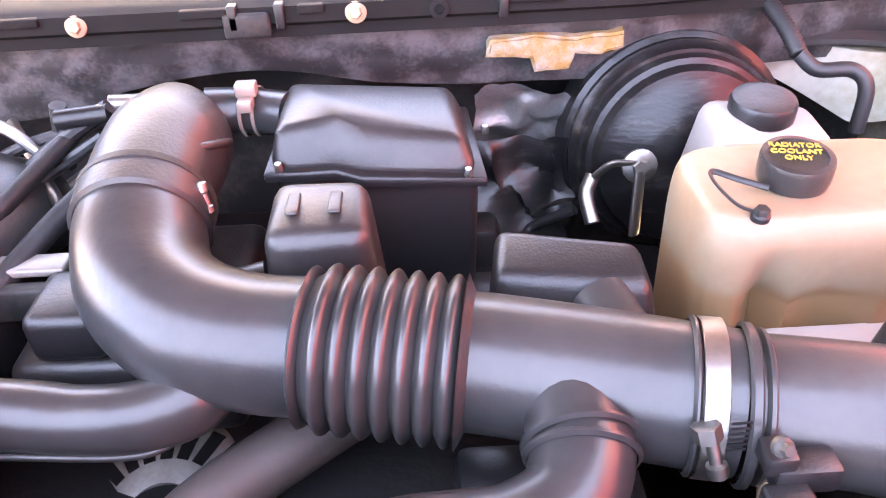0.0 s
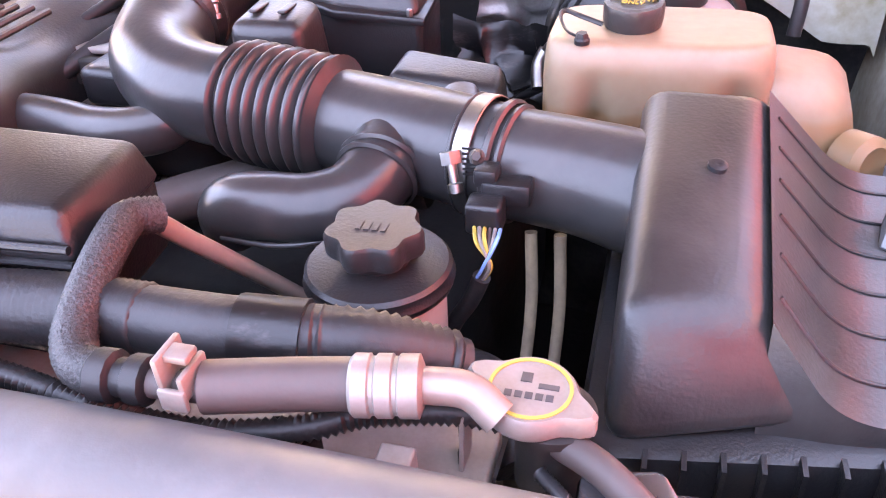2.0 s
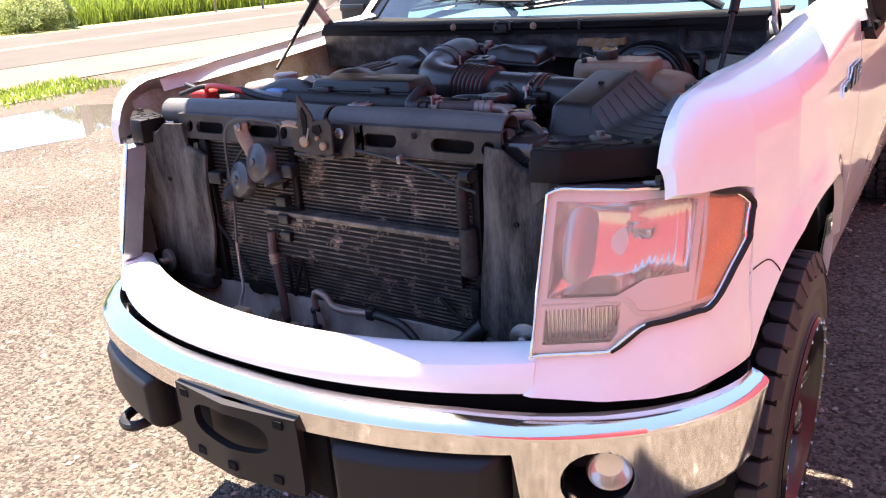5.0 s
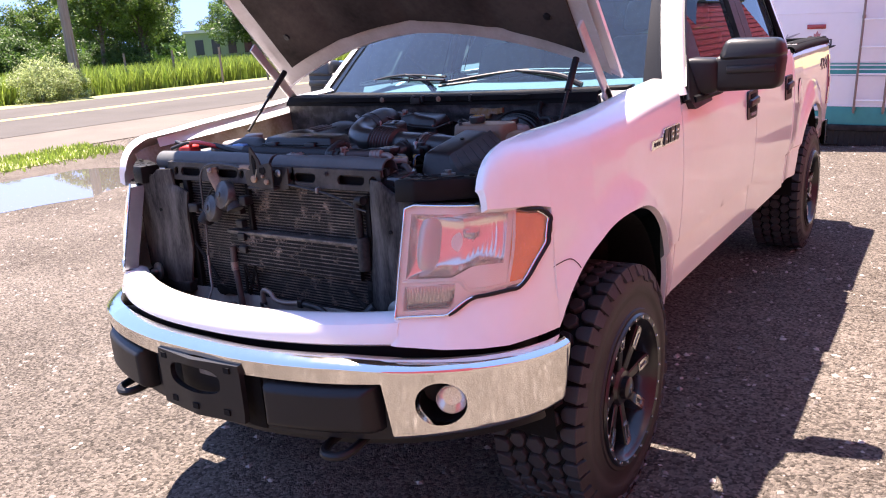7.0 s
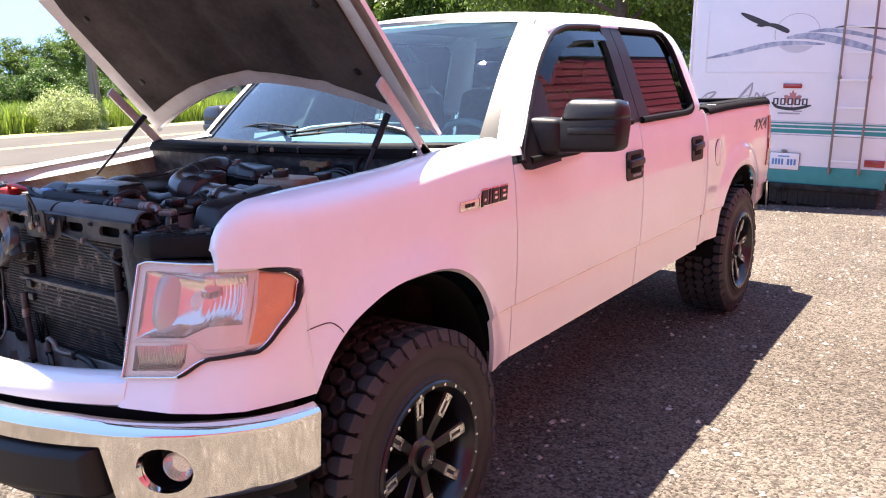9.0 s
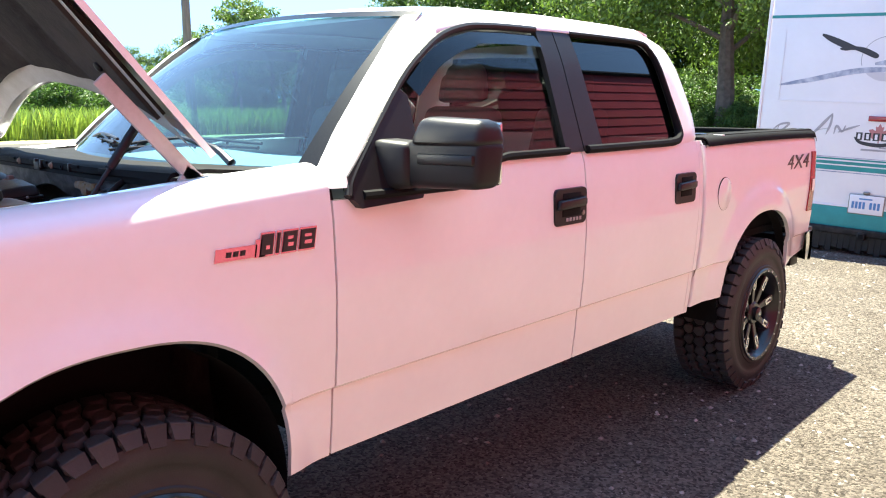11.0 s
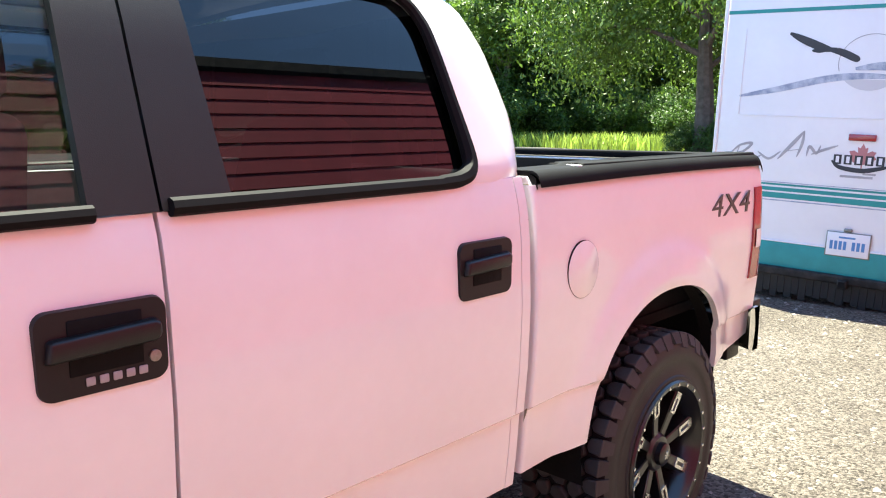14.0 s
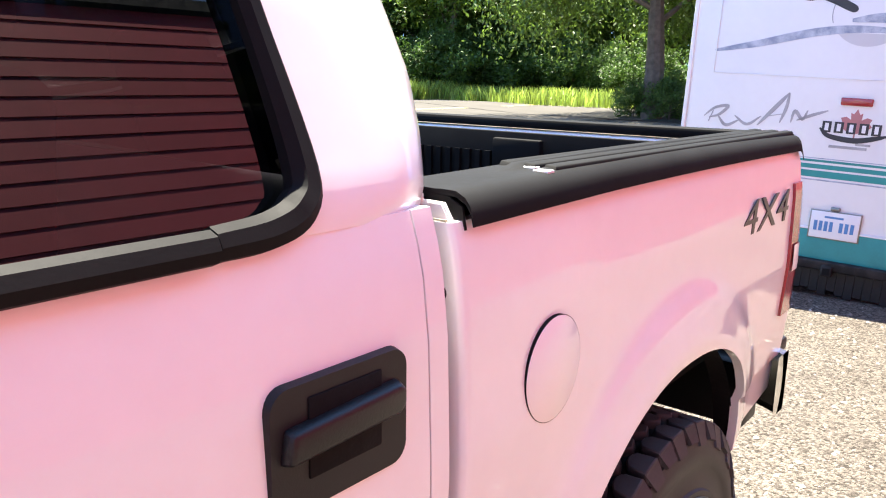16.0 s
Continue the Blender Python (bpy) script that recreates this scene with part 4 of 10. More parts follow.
part("rear_window", bm, GLASS_TINT, truck, "tinted rear cab window").visible_shadow = False
bm = B()
grid(bm, lambda u, v: Vector(((2 * u - 1) * 0.88, 2.900, 0.62 + 0.85 * v)), 4, 4)
grid(bm, lambda u, v: Vector(((2 * u - 1) * (0.70 - 0.06 * v), 2.855 - 0.08 * v, 1.885 + 0.07 * v)), 4, 2)
part("cab_back", bm, WHITE, truck)

# wipers
for base, tip, mid in (((-0.05, 0.42, 1.475), (0.60, 0.595, 1.500), 0.5), ((-0.60, 0.56, 1.475), (-0.02, 0.425, 1.50), 0.55)):
    base, tip = Vector(base), Vector(tip)
    piv = Vector((base.x + (0.62 if base.x > -0.3 else 0.50), base.y + (0.10 if base.x > -0.3 else -0.10), base.z - 0.02))
    c = base.lerp(tip, mid) + Vector((0, 0.01, 0.035))
    bm = B()
    tube(bm, [piv, piv.lerp(c, 0.35) + Vector((0, 0, 0.02)), c], [0.014, 0.010, 0.006], 8, 6)
    arm = part("wiper_arm", bm, BLACK_PLASTIC, truck, "black wiper arm")
    bm = B()
    tube(bm, [base + Vector((0, 0.012, 0.012)), base.lerp(tip, 0.5) + Vector((0, 0.012, 0.034)), tip + Vector((0, 0.012, 0.012))], 0.0055, 6, 8)
    tube(bm, [base, base.lerp(tip, 0.5) + Vector((0, 0.01, 0.012)), tip], 0.006, 6, 8)
    for k in (0.2, 0.4, 0.6, 0.8):
        p = base.lerp(tip, k)
        tube(bm, [p, p + Vector((0, 0.012, 0.026))], 0.004, 6)
    part("wiper_blade", bm, HOSE, arm)

# cabin: seats, dash, wheel
for x in (-0.40, 0.40):
    for y, back in ((1.45, 1.70), (2.28, 2.50)):
        bm = B()
        hexa(bm, [(x - 0.25, y - 0.22, 0.95), (x + 0.25, y - 0.22, 0.95), (x + 0.25, back, 0.95), (x - 0.25, back, 0.95)], [(x - 0.25, y - 0.25, 1.10), (x + 0.25, y - 0.25, 1.10), (x + 0.25, back, 1.08), (x - 0.25, back, 1.08)], 0.05, 3)
        hexa(bm, [(x - 0.25, back - 0.14, 1.05), (x + 0.25, back - 0.14, 1.05), (x + 0.25, back + 0.03, 1.05), (x - 0.25, back + 0.03, 1.05)], [(x - 0.19, back - 0.02, 1.62), (x + 0.19, back - 0.02, 1.62), (x + 0.19, back + 0.10, 1.62), (x - 0.19, back + 0.10, 1.62)], 0.05, 3)
        hexa(bm, [(x - 0.12, back, 1.64), (x + 0.12, back, 1.64), (x + 0.12, back + 0.09, 1.64), (x - 0.12, back + 0.09, 1.64)], [(x - 0.10, back + 0.02, 1.80), (x + 0.10, back + 0.02, 1.80), (x + 0.10, back + 0.09, 1.80), (x - 0.10, back + 0.09, 1.80)], 0.04, 3)
        part("seat", bm, SEAT, truck, "grey cloth seat with headrest")
bm = B()
hexa(bm, [(-0.80, 0.62, 1.05), (0.80, 0.62, 1.05), (0.80, 1.10, 1.05), (-0.80, 1.10, 1.05)], [(-0.78, 0.60, 1.40), (0.78, 0.60, 1.40), (0.78, 1.02, 1.45), (-0.78, 1.02, 1.45)], 0.04, 3)
part("dashboard", bm, DASH, truck, "dashboard lightened to grey-blue for sun and glass veil")
bm = B()
ring = [(0.40 + 0.19 * math.cos(a), 1.17 - 0.09 * math.sin(a), 1.33 + 0.17 * math.sin(a)) for a in np.linspace(0, 2 * math.pi, 25)]
tube(bm, ring, 0.016, 8, 2)
box(bm, 0.33, 0.47, 1.13, 1.18, 1.28, 1.37, 0.02)
part("steering_wheel", bm, DASH, truck, "black steering wheel")
for s in (1, -1):
    for a, b in ((0.66, 1.80), (1.90, 2.70)):
        bm = B()
        box(bm, s * 0.84, s * 0.875, a, b, 0.70, 1.36 if a < 1 else 1.43, 0.015)
        part("door_card", bm, DASH, truck)

# ---- bed ----
bm = B()
box(bm, -0.80, 0.80, 2.92, 4.485, 0.86, 0.90)
for k in range(15):
    box(bm, -0.77 + 0.107 * k, -0.72 + 0.107 * k, 2.94, 4.465, 0.90, 0.915)
for s in (1, -1):
    grid(bm, lambda u, v: Vector((s * 0.79, 2.92 + 1.565 * u, 0.88 + 0.56 * v)), 2, 2)
    for k in range(35):
        y = 2.96 + 0.044 * k
        box(bm, s * 0.775, s * 0.79, y, y + 0.022, 1.02, 1.36)
    box(bm, s * 0.765, s * 0.79, 2.92, 4.485, 1.375, 1.435)
grid(bm, lambda u, v: Vector((-0.8 + 1.6 * u, 2.915, 0.6 + 0.845 * v)), 2, 2)
for k in range(34):
    box(bm, -0.77 + 0.046 * k, -0.747 + 0.046 * k, 2.915, 2.93, 1.0, 1.36)
part("bed_liner", bm, LINER, truck, "ribbed black bed liner")
for s in (1, -1):
    bm = B()
    prof = [(0.770, 1.425), (0.770, 1.462), (0.785, 1.474), (0.812, 1.476), (0.820, 1.482), (0.835, 1.482), (0.843, 1.476), (0.868, 1.474), (0.876, 1.479), (0.888, 1.478), (0.900, 1.474), (0.914, 1.467), (0.922, 1.456), (0.926, 1.438)]
    def cap(u, v, s=s):
        i = v * (len(prof) - 1)
        x, z = (float(np.interp(i, range(len(prof)), [p[k] for p in prof])) for k in (0, 1))
        y = 2.925 + 1.590 * u
        x += 0.004 - 0.014 * u + 0.012 * max(0.0, (3.35 - y) / 0.44) * v
        z = z if u > 0.15 else min(z, 1.4745)
        if u > 0.985:
            z -= 0.03 * (u - 0.985) / 0.015
        return Vector((s * x, y, z + 0.006 * math.sin(math.pi * u)))
    grid(bm, cap, 50, len(prof) - 1, flip=s > 0)
    thicken(bm, (0, 0, -0.008))
    rail = part("rail_cap", bm, LINER, truck, "ribbed black bed rail cap")
    for x in (0.806, 0.852, 0.890):
        bm = B()
        hexa(bm, [(s * (x - 0.013), 3.18, 1.470), (s * (x + 0.013), 3.18, 1.470), (s * (x + 0.003), 4.48, 1.470), (s * (x - 0.023), 4.48, 1.470)][::s],
             [(s * (x - 0.010), 3.19, 1.486), (s * (x + 0.010), 3.19, 1.484), (s * (x + 0.000), 4.47, 1.484), (s * (x - 0.020), 4.47, 1.486)][::s], 0.002)
        part("cap_rib", bm, LINER, rail)
    bm = B()
    plate(bm, [(s * 0.775, 1.425), (s * 0.777, 1.464), (s * 0.790, 1.470), (s * 0.900, 1.466), (s * 0.924, 1.454), (s * 0.930, 1.425)], "y", 2.924, 0.004)
    part("cap_front", bm, LINER, rail)
    bm = B()
    plate(bm, [(s * 0.780, 1.36), (s * 0.780, 1.462), (s * 0.905, 1.460), (s * 0.918, 1.440), (s * 0.924, 1.36)], "y", 2.906, 0.010, 0.002)
    part("bed_front_corner", bm, WHITE, truck)
    for x in (0.800, 0.852, 0.893):
        bm = B()
        box(bm, s * (x - 0.014), s * (x + 0.014), 3.155 + (0.893 - x) * 0.6, 3.175 + (0.893 - x) * 0.6, 1.474, 1.4805, 0.002)
        part("rail_cap_end", bm, WHITE_CAP, truck)
bm = B()
box(bm, -0.78, 0.78, 2.914, 2.945, 1.42, 1.472, 0.01)
part("bed_front_cap", bm, LINER, truck)
bm = B()
hexa(bm, [(-0.74, 4.445, 0.86), (0.74, 4.445, 0.86), (0.74, 4.510, 0.86), (-0.74, 4.510, 0.86)], [(-0.76, 4.455, 1.44), (0.76, 4.455, 1.44), (0.76, 4.520, 1.44), (-0.76, 4.520, 1.44)], 0.012)
tailgate_top = 1.445
part("tailgate", bm, WHITE, truck, "white tailgate with black top moulding")
bm = B()
box(bm, -0.765, 0.765, 4.455, 4.523, tailgate_top, 1.478, 0.010)
part("tailgate_moulding", bm, LINER, truck, "black tailgate top moulding")
bm = B()
box(bm, -0.75, 0.75, 4.433, 4.451, 0.90, 1.432, 0.004)
box(bm, -0.10, 0.10, 4.410, 4.437, 1.30, 1.41, 0.008)
gate_liner = part("tailgate_liner", bm, LINER, truck, "ribbed black tailgate liner")
for k in range(32):
    if abs(k - 15.5) > 2:
        bm = B()
        box(bm, -0.735 + 0.046 * k, -0.712 + 0.046 * k, 4.420, 4.437, 1.0, 1.36)
        part("liner_rib", bm, LINER, gate_liner)
for s in (1, -1):
    bm = B()
    def tail(u, v, s=s):
        z = 0.97 + 0.375 * v
        y = 4.425 + 0.105 * u
        return Vector((s * (side_x(y, z) + 0.008 - 0.10 * max(0, u - 0.65) ** 1.5 * 3), y + 0.03 * (1 - v) * (1 - u) * -1, z))
    grid(bm, tail, 8, 10, flip=s < 0)
    thicken(bm, (-s * 0.05, 0, 0))
    lamp = part("tail_lamp", bm, RED_LENS, truck, "red tail lamp with clear band")
    bm = B()
    grid(bm, lambda u, v: tail(0.15 + 0.8 * u, 0.34 + 0.2 * v) + Vector((s * 0.004, 0, 0)), 4, 3, flip=s < 0)
    part("reverse_lens", bm, BEZEL, lamp)
bm = B()
def rear_bumper(u, v):
    t = 2 * u - 1
    return Vector((0.93 * t, 4.675 - 0.13 * abs(t) ** 5 - 0.02 * (2 * v - 1) ** 2, 0.64 + 0.19 * v))
grid(bm, rear_bumper, 40, 6)
for s in (1, -1):
    grid(bm, lambda u, v: Vector((s * 0.93, 4.485 + 0.06 * u, 0.64 + 0.19 * v)), 4, 4, flip=s < 0)
thicken(bm, (0, -0.04, 0))
part("rear_bumper", bm, CHROME, truck, "chrome rear bumper")
bm = B()
box(bm, -0.90, 0.90, 4.495, 4.635, 0.80, 0.845, 0.01)
box(bm, -0.86, 0.86, 4.40, 4.525, 0.60, 0.80, 0.01)
part("bumper_step", bm, TRIM, truck)
# unseen plate added to block sunlight between cab and bed
bm = B()
box(bm, -0.86, 0.86, 2.86, 2.94, 0.70, 0.74)
part("bed_cab_light_block", bm, UNDERBODY, truck)
# fuel door
bm = B()
lathe(bm, (side_x(3.135, 1.182) + 0.0005, 3.135, 1.182), (1, 0.045, 0.0), [(0.084, -0.004), (0.084, 0.0028), (0.082, 0.0038), (0.0, 0.0042)], 48, cap=False)
part("fuel_door", bm, WHITE, truck, "round white fuel door")
bm = B()
lathe(bm, (side_x(3.135, 1.182) + 0.0002, 3.135, 1.182), (1, 0.045, 0.0), [(0.0850, -0.004), (0.0850, 0.0028), (0.084, 0.0028)], 48, cap=False)
part("fuel_door_gap", bm, UNDERBODY, truck)

# badges
mb = Matrix.Translation((side_x(0.45, 1.27) + 0.006, 0.475, 1.245)) @ Matrix(((0, 0, 1, 0), (1, 0, 0, 0), (0, 1, 0, 0), (0, 0, 0, 1)))
def badge_bar(name, y0, y1, z0, z1, lean, out, material, label=""):
    bm = B()
    x = side_x(0.4, 1.27) + out
    plate(bm, [(y0, z0), (y1, z0), (y1 + lean, z1), (y0 + lean, z1)], "x", x, 0.004, 0.001)
    return part(name, bm, material, truck, label)
badge_bar("badge_plate", 0.225, 0.345, 1.245, 1.278, 0.006, 0.001, CHROME, "chrome trim-level badge")
for k in range(3):
    badge_bar("badge_mark", 0.258 + 0.020 * k, 0.271 + 0.020 * k, 1.255, 1.268, 0.003, 0.0045, BADGE_BLACK)
badge_bar("model_badge_base", 0.338, 0.372, 1.243, 1.290, 0.008, 0.001, CHROME)
x = 0.352
for w in (0.044, 0.016, 0.050, 0.056):
    badge_bar("model_badge_rim", x, x + w, 1.243, 1.306, 0.010, 0.001, CHROME, "chrome-edged dark model badge")
    badge_bar("model_badge_mark", x + 0.004, x + w - 0.004, 1.248, 1.301, 0.009, 0.0045, BADGE_BLACK)
    if w > 0.04:
        badge_bar("model_badge_core", x + 0.019, x + w - 0.013, 1.262, 1.272, 0.002, 0.0062, CHROME)
        badge_bar("model_badge_core", x + 0.020, x + w - 0.013, 1.281, 1.289, 0.002, 0.0062, CHROME) if w > 0.049 else None
    x += w + 0.004
m4 = Matrix.Translation((side_x(4.25, 1.31) + 0.003, 4.190, 1.252)) @ mb.to_3x3().to_4x4()
lettering("drive_badge", "4X4", 0.122, m4, BADGE_BLACK, truck, 0.002, "dark drive decal", shear=0.12, width=1.72)

# ---- hood, held open ----
# closed corner and where the lifting hinges carry it
HOOD_TURN = Matrix.Translation((0, 0.325, 1.503)) @ Matrix.Rotation(radians(-54.0), 4, "X") @ Matrix.Translation((0, -0.485, -1.437))
def hood_at(u, v, lift=0.0):
    t = 2 * u - 1
    y0 = 0.28 + 0.205 * abs(t) ** 1.7
    y1 = -1.09 + 0.20 * t * t
    y = y0 + (y1 - y0) * v
    w = 0.818 - 0.05 * v ** 4
    z = 1.462 - 0.115 * v - 0.06 * v ** 4 + 0.045 * (1 - t * t) - 0.025 * abs(t) ** 8
    return Vector((t * w, y, z + lift))
bm = B()
grid(bm, lambda u, v: HOOD_TURN @ hood_at(u, v), 36, 30, flip=True)
thicken(bm, HOOD_TURN.to_3x3() @ Vector((0, 0, -0.018)))
hood = part("hood", bm, WHITE, truck, "white hood propped wide open")
bm = B()
def inner(u, v):
    t = 2 * u - 1
    rib = 0.016 * (1 if 0.09 < v < 0.93 and abs(t) < 0.84 else 0)
    return HOOD_TURN @ hood_at(0.5 + 0.485 * t, 0.012 + 0.97 * v, -0.040 + rib)
grid(bm, inner, 60, 50)
part("hood_inner_panel", bm, HOOD_INNER, hood, "pressed inner hood panel")
bm = B()
def pad(u, v):
    t = 2 * u - 1
    dent = 0.010 * (math.exp(-((abs(t) - 0.55) / 0.05) ** 2) + math.exp(-((v - 0.5) / 0.04) ** 2) + math.exp(-(t / 0.06) ** 2))
    return HOOD_TURN @ hood_at(0.5 + 0.448 * t * (0.97 + 0.03 * v), 0.062 + 0.90 * v, -0.052 + dent - 0.008 * (1 - t ** 8) * (1 - (2 * v - 1) ** 8))
grid(bm, pad, 60, 50)
thicken(bm, HOOD_TURN.to_3x3() @ Vector((0, 0, 0.03)))
part("insulation_pad", bm, INSULATION, hood, "dark quilted insulation pad")
for t, v in ((-0.95, 0.16), (0.95, 0.16), (0.95, 0.36), (-0.95, 0.40), (0.30, 0.62), (-0.30, 0.62), (0.0, 0.90)):
    bm = B()
    p = HOOD_TURN @ hood_at(0.5 + 0.40 * t, v, -0.062)
    lathe(bm, p, HOOD_TURN.to_3x3() @ Vector((0, 0, -1)), [(0.014, -0.004), (0.014, 0.002), (0.004, 0.005)], 12)
    part("pad_clip", bm, TRIM, hood)
for s in (1, -1):
    bm = B()
    lo, hi = Vector((s * 0.705, 0.0 if s > 0 else -0.09, 1.345)), Vector((s * 0.705, 0.170, 1.575))
    mid = lo.lerp(hi, 0.55)
    tube(bm, [mid, hi], 0.012, 12)
    tube(bm, [lo, mid], 0.006, 10)
    part("gas_strut", bm, TRIM, truck, "black hood strut")
    bm = B()
    for (y0, z0), (y1, z1), wd in (((0.315, 1.405), (0.055, 1.690), 0.020), ((0.335, 1.400), (0.250, 1.455), 0.026)):
        d = Vector((0, y1 - y0, z1 - z0)).normalized()
        n = Vector((0, -d.z, d.y)) * wd
        p, q = Vector((s * 0.772, y0, z0)), Vector((s * 0.772, y1, z1))
        e = Vector((0.006, 0, 0))
        hexa(bm, [p - n - e, p + n - e, q + n - e, q - n - e], [p - n + e, p + n + e, q + n + e, q - n + e], 0.003)
    part("hood_hinge", bm, HOOD_INNER, truck, "painted hood hinge")

# ---- front bumper ----
BUMPER = spline([(0.0, -1.050, 0), (0.20, -1.040, 0), (0.40, -1.000, 0), (0.55, -0.945, 0), (0.68, -0.870, 0), (0.80, -0.765, 0), (0.88, -0.660, 0), (0.920, -0.572, 0), (0.936, -0.500, 0)], 20)


def bumper_at(x):
    """Place and outward direction on the bumper's front line at a half width."""
    i = min(range(len(BUMPER)), key=lambda k: abs(BUMPER[k].x - x))
    a, b = BUMPER[max(i - 1, 0)], BUMPER[min(i + 1, len(BUMPER) - 1)]
    d = (b - a).normalized()
    return BUMPER[i].copy(), Vector((-d.y, d.x, 0)) * -1


def bumper_y(x):
    return float(np.interp(abs(x), [p.x for p in BUMPER], [p.y for p in BUMPER]))


def bumper_top(x):
    return float(np.interp(x, [0, 0.5, 0.94], [0.862, 0.856, 0.815]))


bm = B()
line = []
for q, r in zip(BUMPER, BUMPER[1:]):
    steps = 4 if 0.57 < q.x < 0.82 else 1
    line += [q.lerp(r, k / steps) for k in range(steps)]
line.append(BUMPER[-1])
line = [Vector((-p.x, p.y, 0)) for p in line[:0:-1]] + line
nv = 40
cols = []
for i, p in enumerate(line):
    d = (line[min(i + 1, len(line) - 1)] - line[max(i - 1, 0)]).normalized()
    n = Vector((d.y, -d.x, 0))
    x = abs(p.x)
    lo, hi = float(np.interp(x, [0, 0.600, 0.618, 0.75, 0.94], [0.790, 0.788, 0.612, 0.600, 0.585])), bumper_top(x)
    col = []
    for j in range(nv + 1):
        z = lo + (hi - lo) * j / nv
        f = (z - 0.61) / (hi - 0.61)
        out = 0.026 * min(f, 0.90) - 0.036 * max(0, (f - 0.90) / 0.10) ** 2 - 0.02 * max(0, (0.06 - f) / 0.10) ** 2
        col.append(bm.verts.new(p + n * out + Vector((0, 0, z))))
    cols.append(col)
for i in range(len(cols) - 1):
    for j in range(nv):
        m = (cols[i][j].co + cols[i + 1][j + 1].co) / 2
        if math.hypot((abs(m.x) - 0.735) * 1.2, m.z - 0.712) > 0.064:
            bm.faces.new((cols[i][j], cols[i + 1][j], cols[i + 1][j + 1], cols[i][j + 1]))
for v in [v for v in bm.verts if not v.link_faces]:
    bm.verts.remove(v)
for v in bm.verts:
    dx, dz = (abs(v.co.x) - 0.735) * 1.2, v.co.z - 0.712
    d = math.hypot(dx, dz)
    if 0 < d < 0.082 and any(e.is_boundary for e in v.link_edges) and 0.63 < v.co.z < 0.80:
        k = 0.067 / d
        x = 0.735 + dx * k / 1.2
        v.co.y += bumper_y(x) - bumper_y(abs(v.co.x))
        v.co.x, v.co.z = math.copysign(x, v.co.x), 0.712 + dz * k
thicken(bm, (0, 0.022, 0))
front_bumper = part("front_bumper", bm, CHROME, truck, "chrome front bumper with black pads")
bm = B()
grid(bm, lambda u, v: Vector((-0.615 + 1.23 * u, bumper_y(-0.615 + 1.23 * u) + 0.026, 0.60 + 0.21 * v)), 40, 2)
part("bumper_centre", bm, TRIM, front_bumper, "dark recessed middle of the bumper")
for s in (1, -1):
    # fog lamp in its dark well
    q, n = bumper_at(0.735)
    n = Vector((abs(n.x) * s, -abs(n.y), 0))
    c = Vector((s * q.x, q.y, 0.712)) - n * 0.006
    bm = B()
    lathe(bm, c, -n, [(0.071, -0.002), (0.070, 0.016), (0.066, 0.05), (0.046, 0.09), (0.0, 0.09)], 40, cap=False)
    part("fog_lamp_well", bm, TRIM, front_bumper)
    c2 = c + Vector((s * 0.018, 0.010, 0.002)) - n * 0.008
    face = (n + Vector((-s * 0.22, -0.1, 0))).normalized()
    bm = B()
    lathe(bm, c2, face, [(0.042, -0.05), (0.045, 0.0), (0.042, 0.003), (0.040, -0.004), (0.027, -0.020), (0.0, -0.025)], 36, cap=False)
    part("fog_lamp", bm, REFLECTOR, front_bumper, "round clear fog lamp")
    bm = B()
    lathe(bm, c2, face, [(0.042, -0.001), (0.035, 0.009), (0.020, 0.014), (0.0, 0.016)], 36, cap=False)
    part("fog_lens", bm, LENS, front_bumper).visible_shadow = False
    # black pads
    bm = B()
    def pad_pt(u, v, s=s):
        x = 0.262 + 0.326 * u if s > 0 else 0.275 + 0.318 * u
        e = min(min(u, 1 - u) * 0.33, min(v, 1 - v) * 0.152) / 0.030
        out = 0.042 * math.sin(min(1, e) * math.pi / 2) ** 0.7
        trim_end = 0.10 * abs(2 * u - 1) ** 14
        return Vector((s * x, bumper_y(x) + 0.006 - out, 0.706 + 0.152 * (v - 0.5) * (1 - trim_end)))
    grid(bm, pad_pt, 48, 26, flip=s < 0)
    thicken(bm, (0, 0.03, 0))
    part("bumper_pad", bm, TRIM, front_bumper, "textured black bumper pad")
    # tow hooks
    bm = B()
    tube(bm, [(s * 0.43, -0.84, 0.592), (s * 0.43, -0.975, 0.584), (s * 0.455, -1.020, 0.580), (s * 0.50, -1.010, 0.580), (s * 0.515, -0.96, 0.584), (s * 0.50, -0.84, 0.592)], 0.0135, 10, 6)
    part("tow_hook", bm, TRIM, truck, "black tow hook")
bm = B()
def air_dam(u, v):
    t = 2 * u - 1
    x = 0.90 * t
    return Vector((x, bumper_y(x) + 0.030 + 0.035 * (1 - v), 0.562 + 0.078 * v + 0.012 * t * t))
grid(bm, air_dam, 60, 4)
thicken(bm, (0, 0.02, 0))
part("air_dam", bm, TRIM, truck, "black lower air dam")
# unseen plastic filler, added to block sun between the bumper ends and the fenders
for s in (1, -1):
    bm = B()
    def filler(u, v, s=s):
        x = 0.56 + 0.365 * u
        y0 = bumper_y(x) + 0.03
        return Vector((s * x, y0 + (-0.46 - y0) * v, 0.640 + 0.05 * v))
    grid(bm, filler, 20, 6, flip=s > 0)
    thicken(bm, (0, 0, -0.008))
    part("bumper_shade_filler", bm, UNDERBODY, truck)
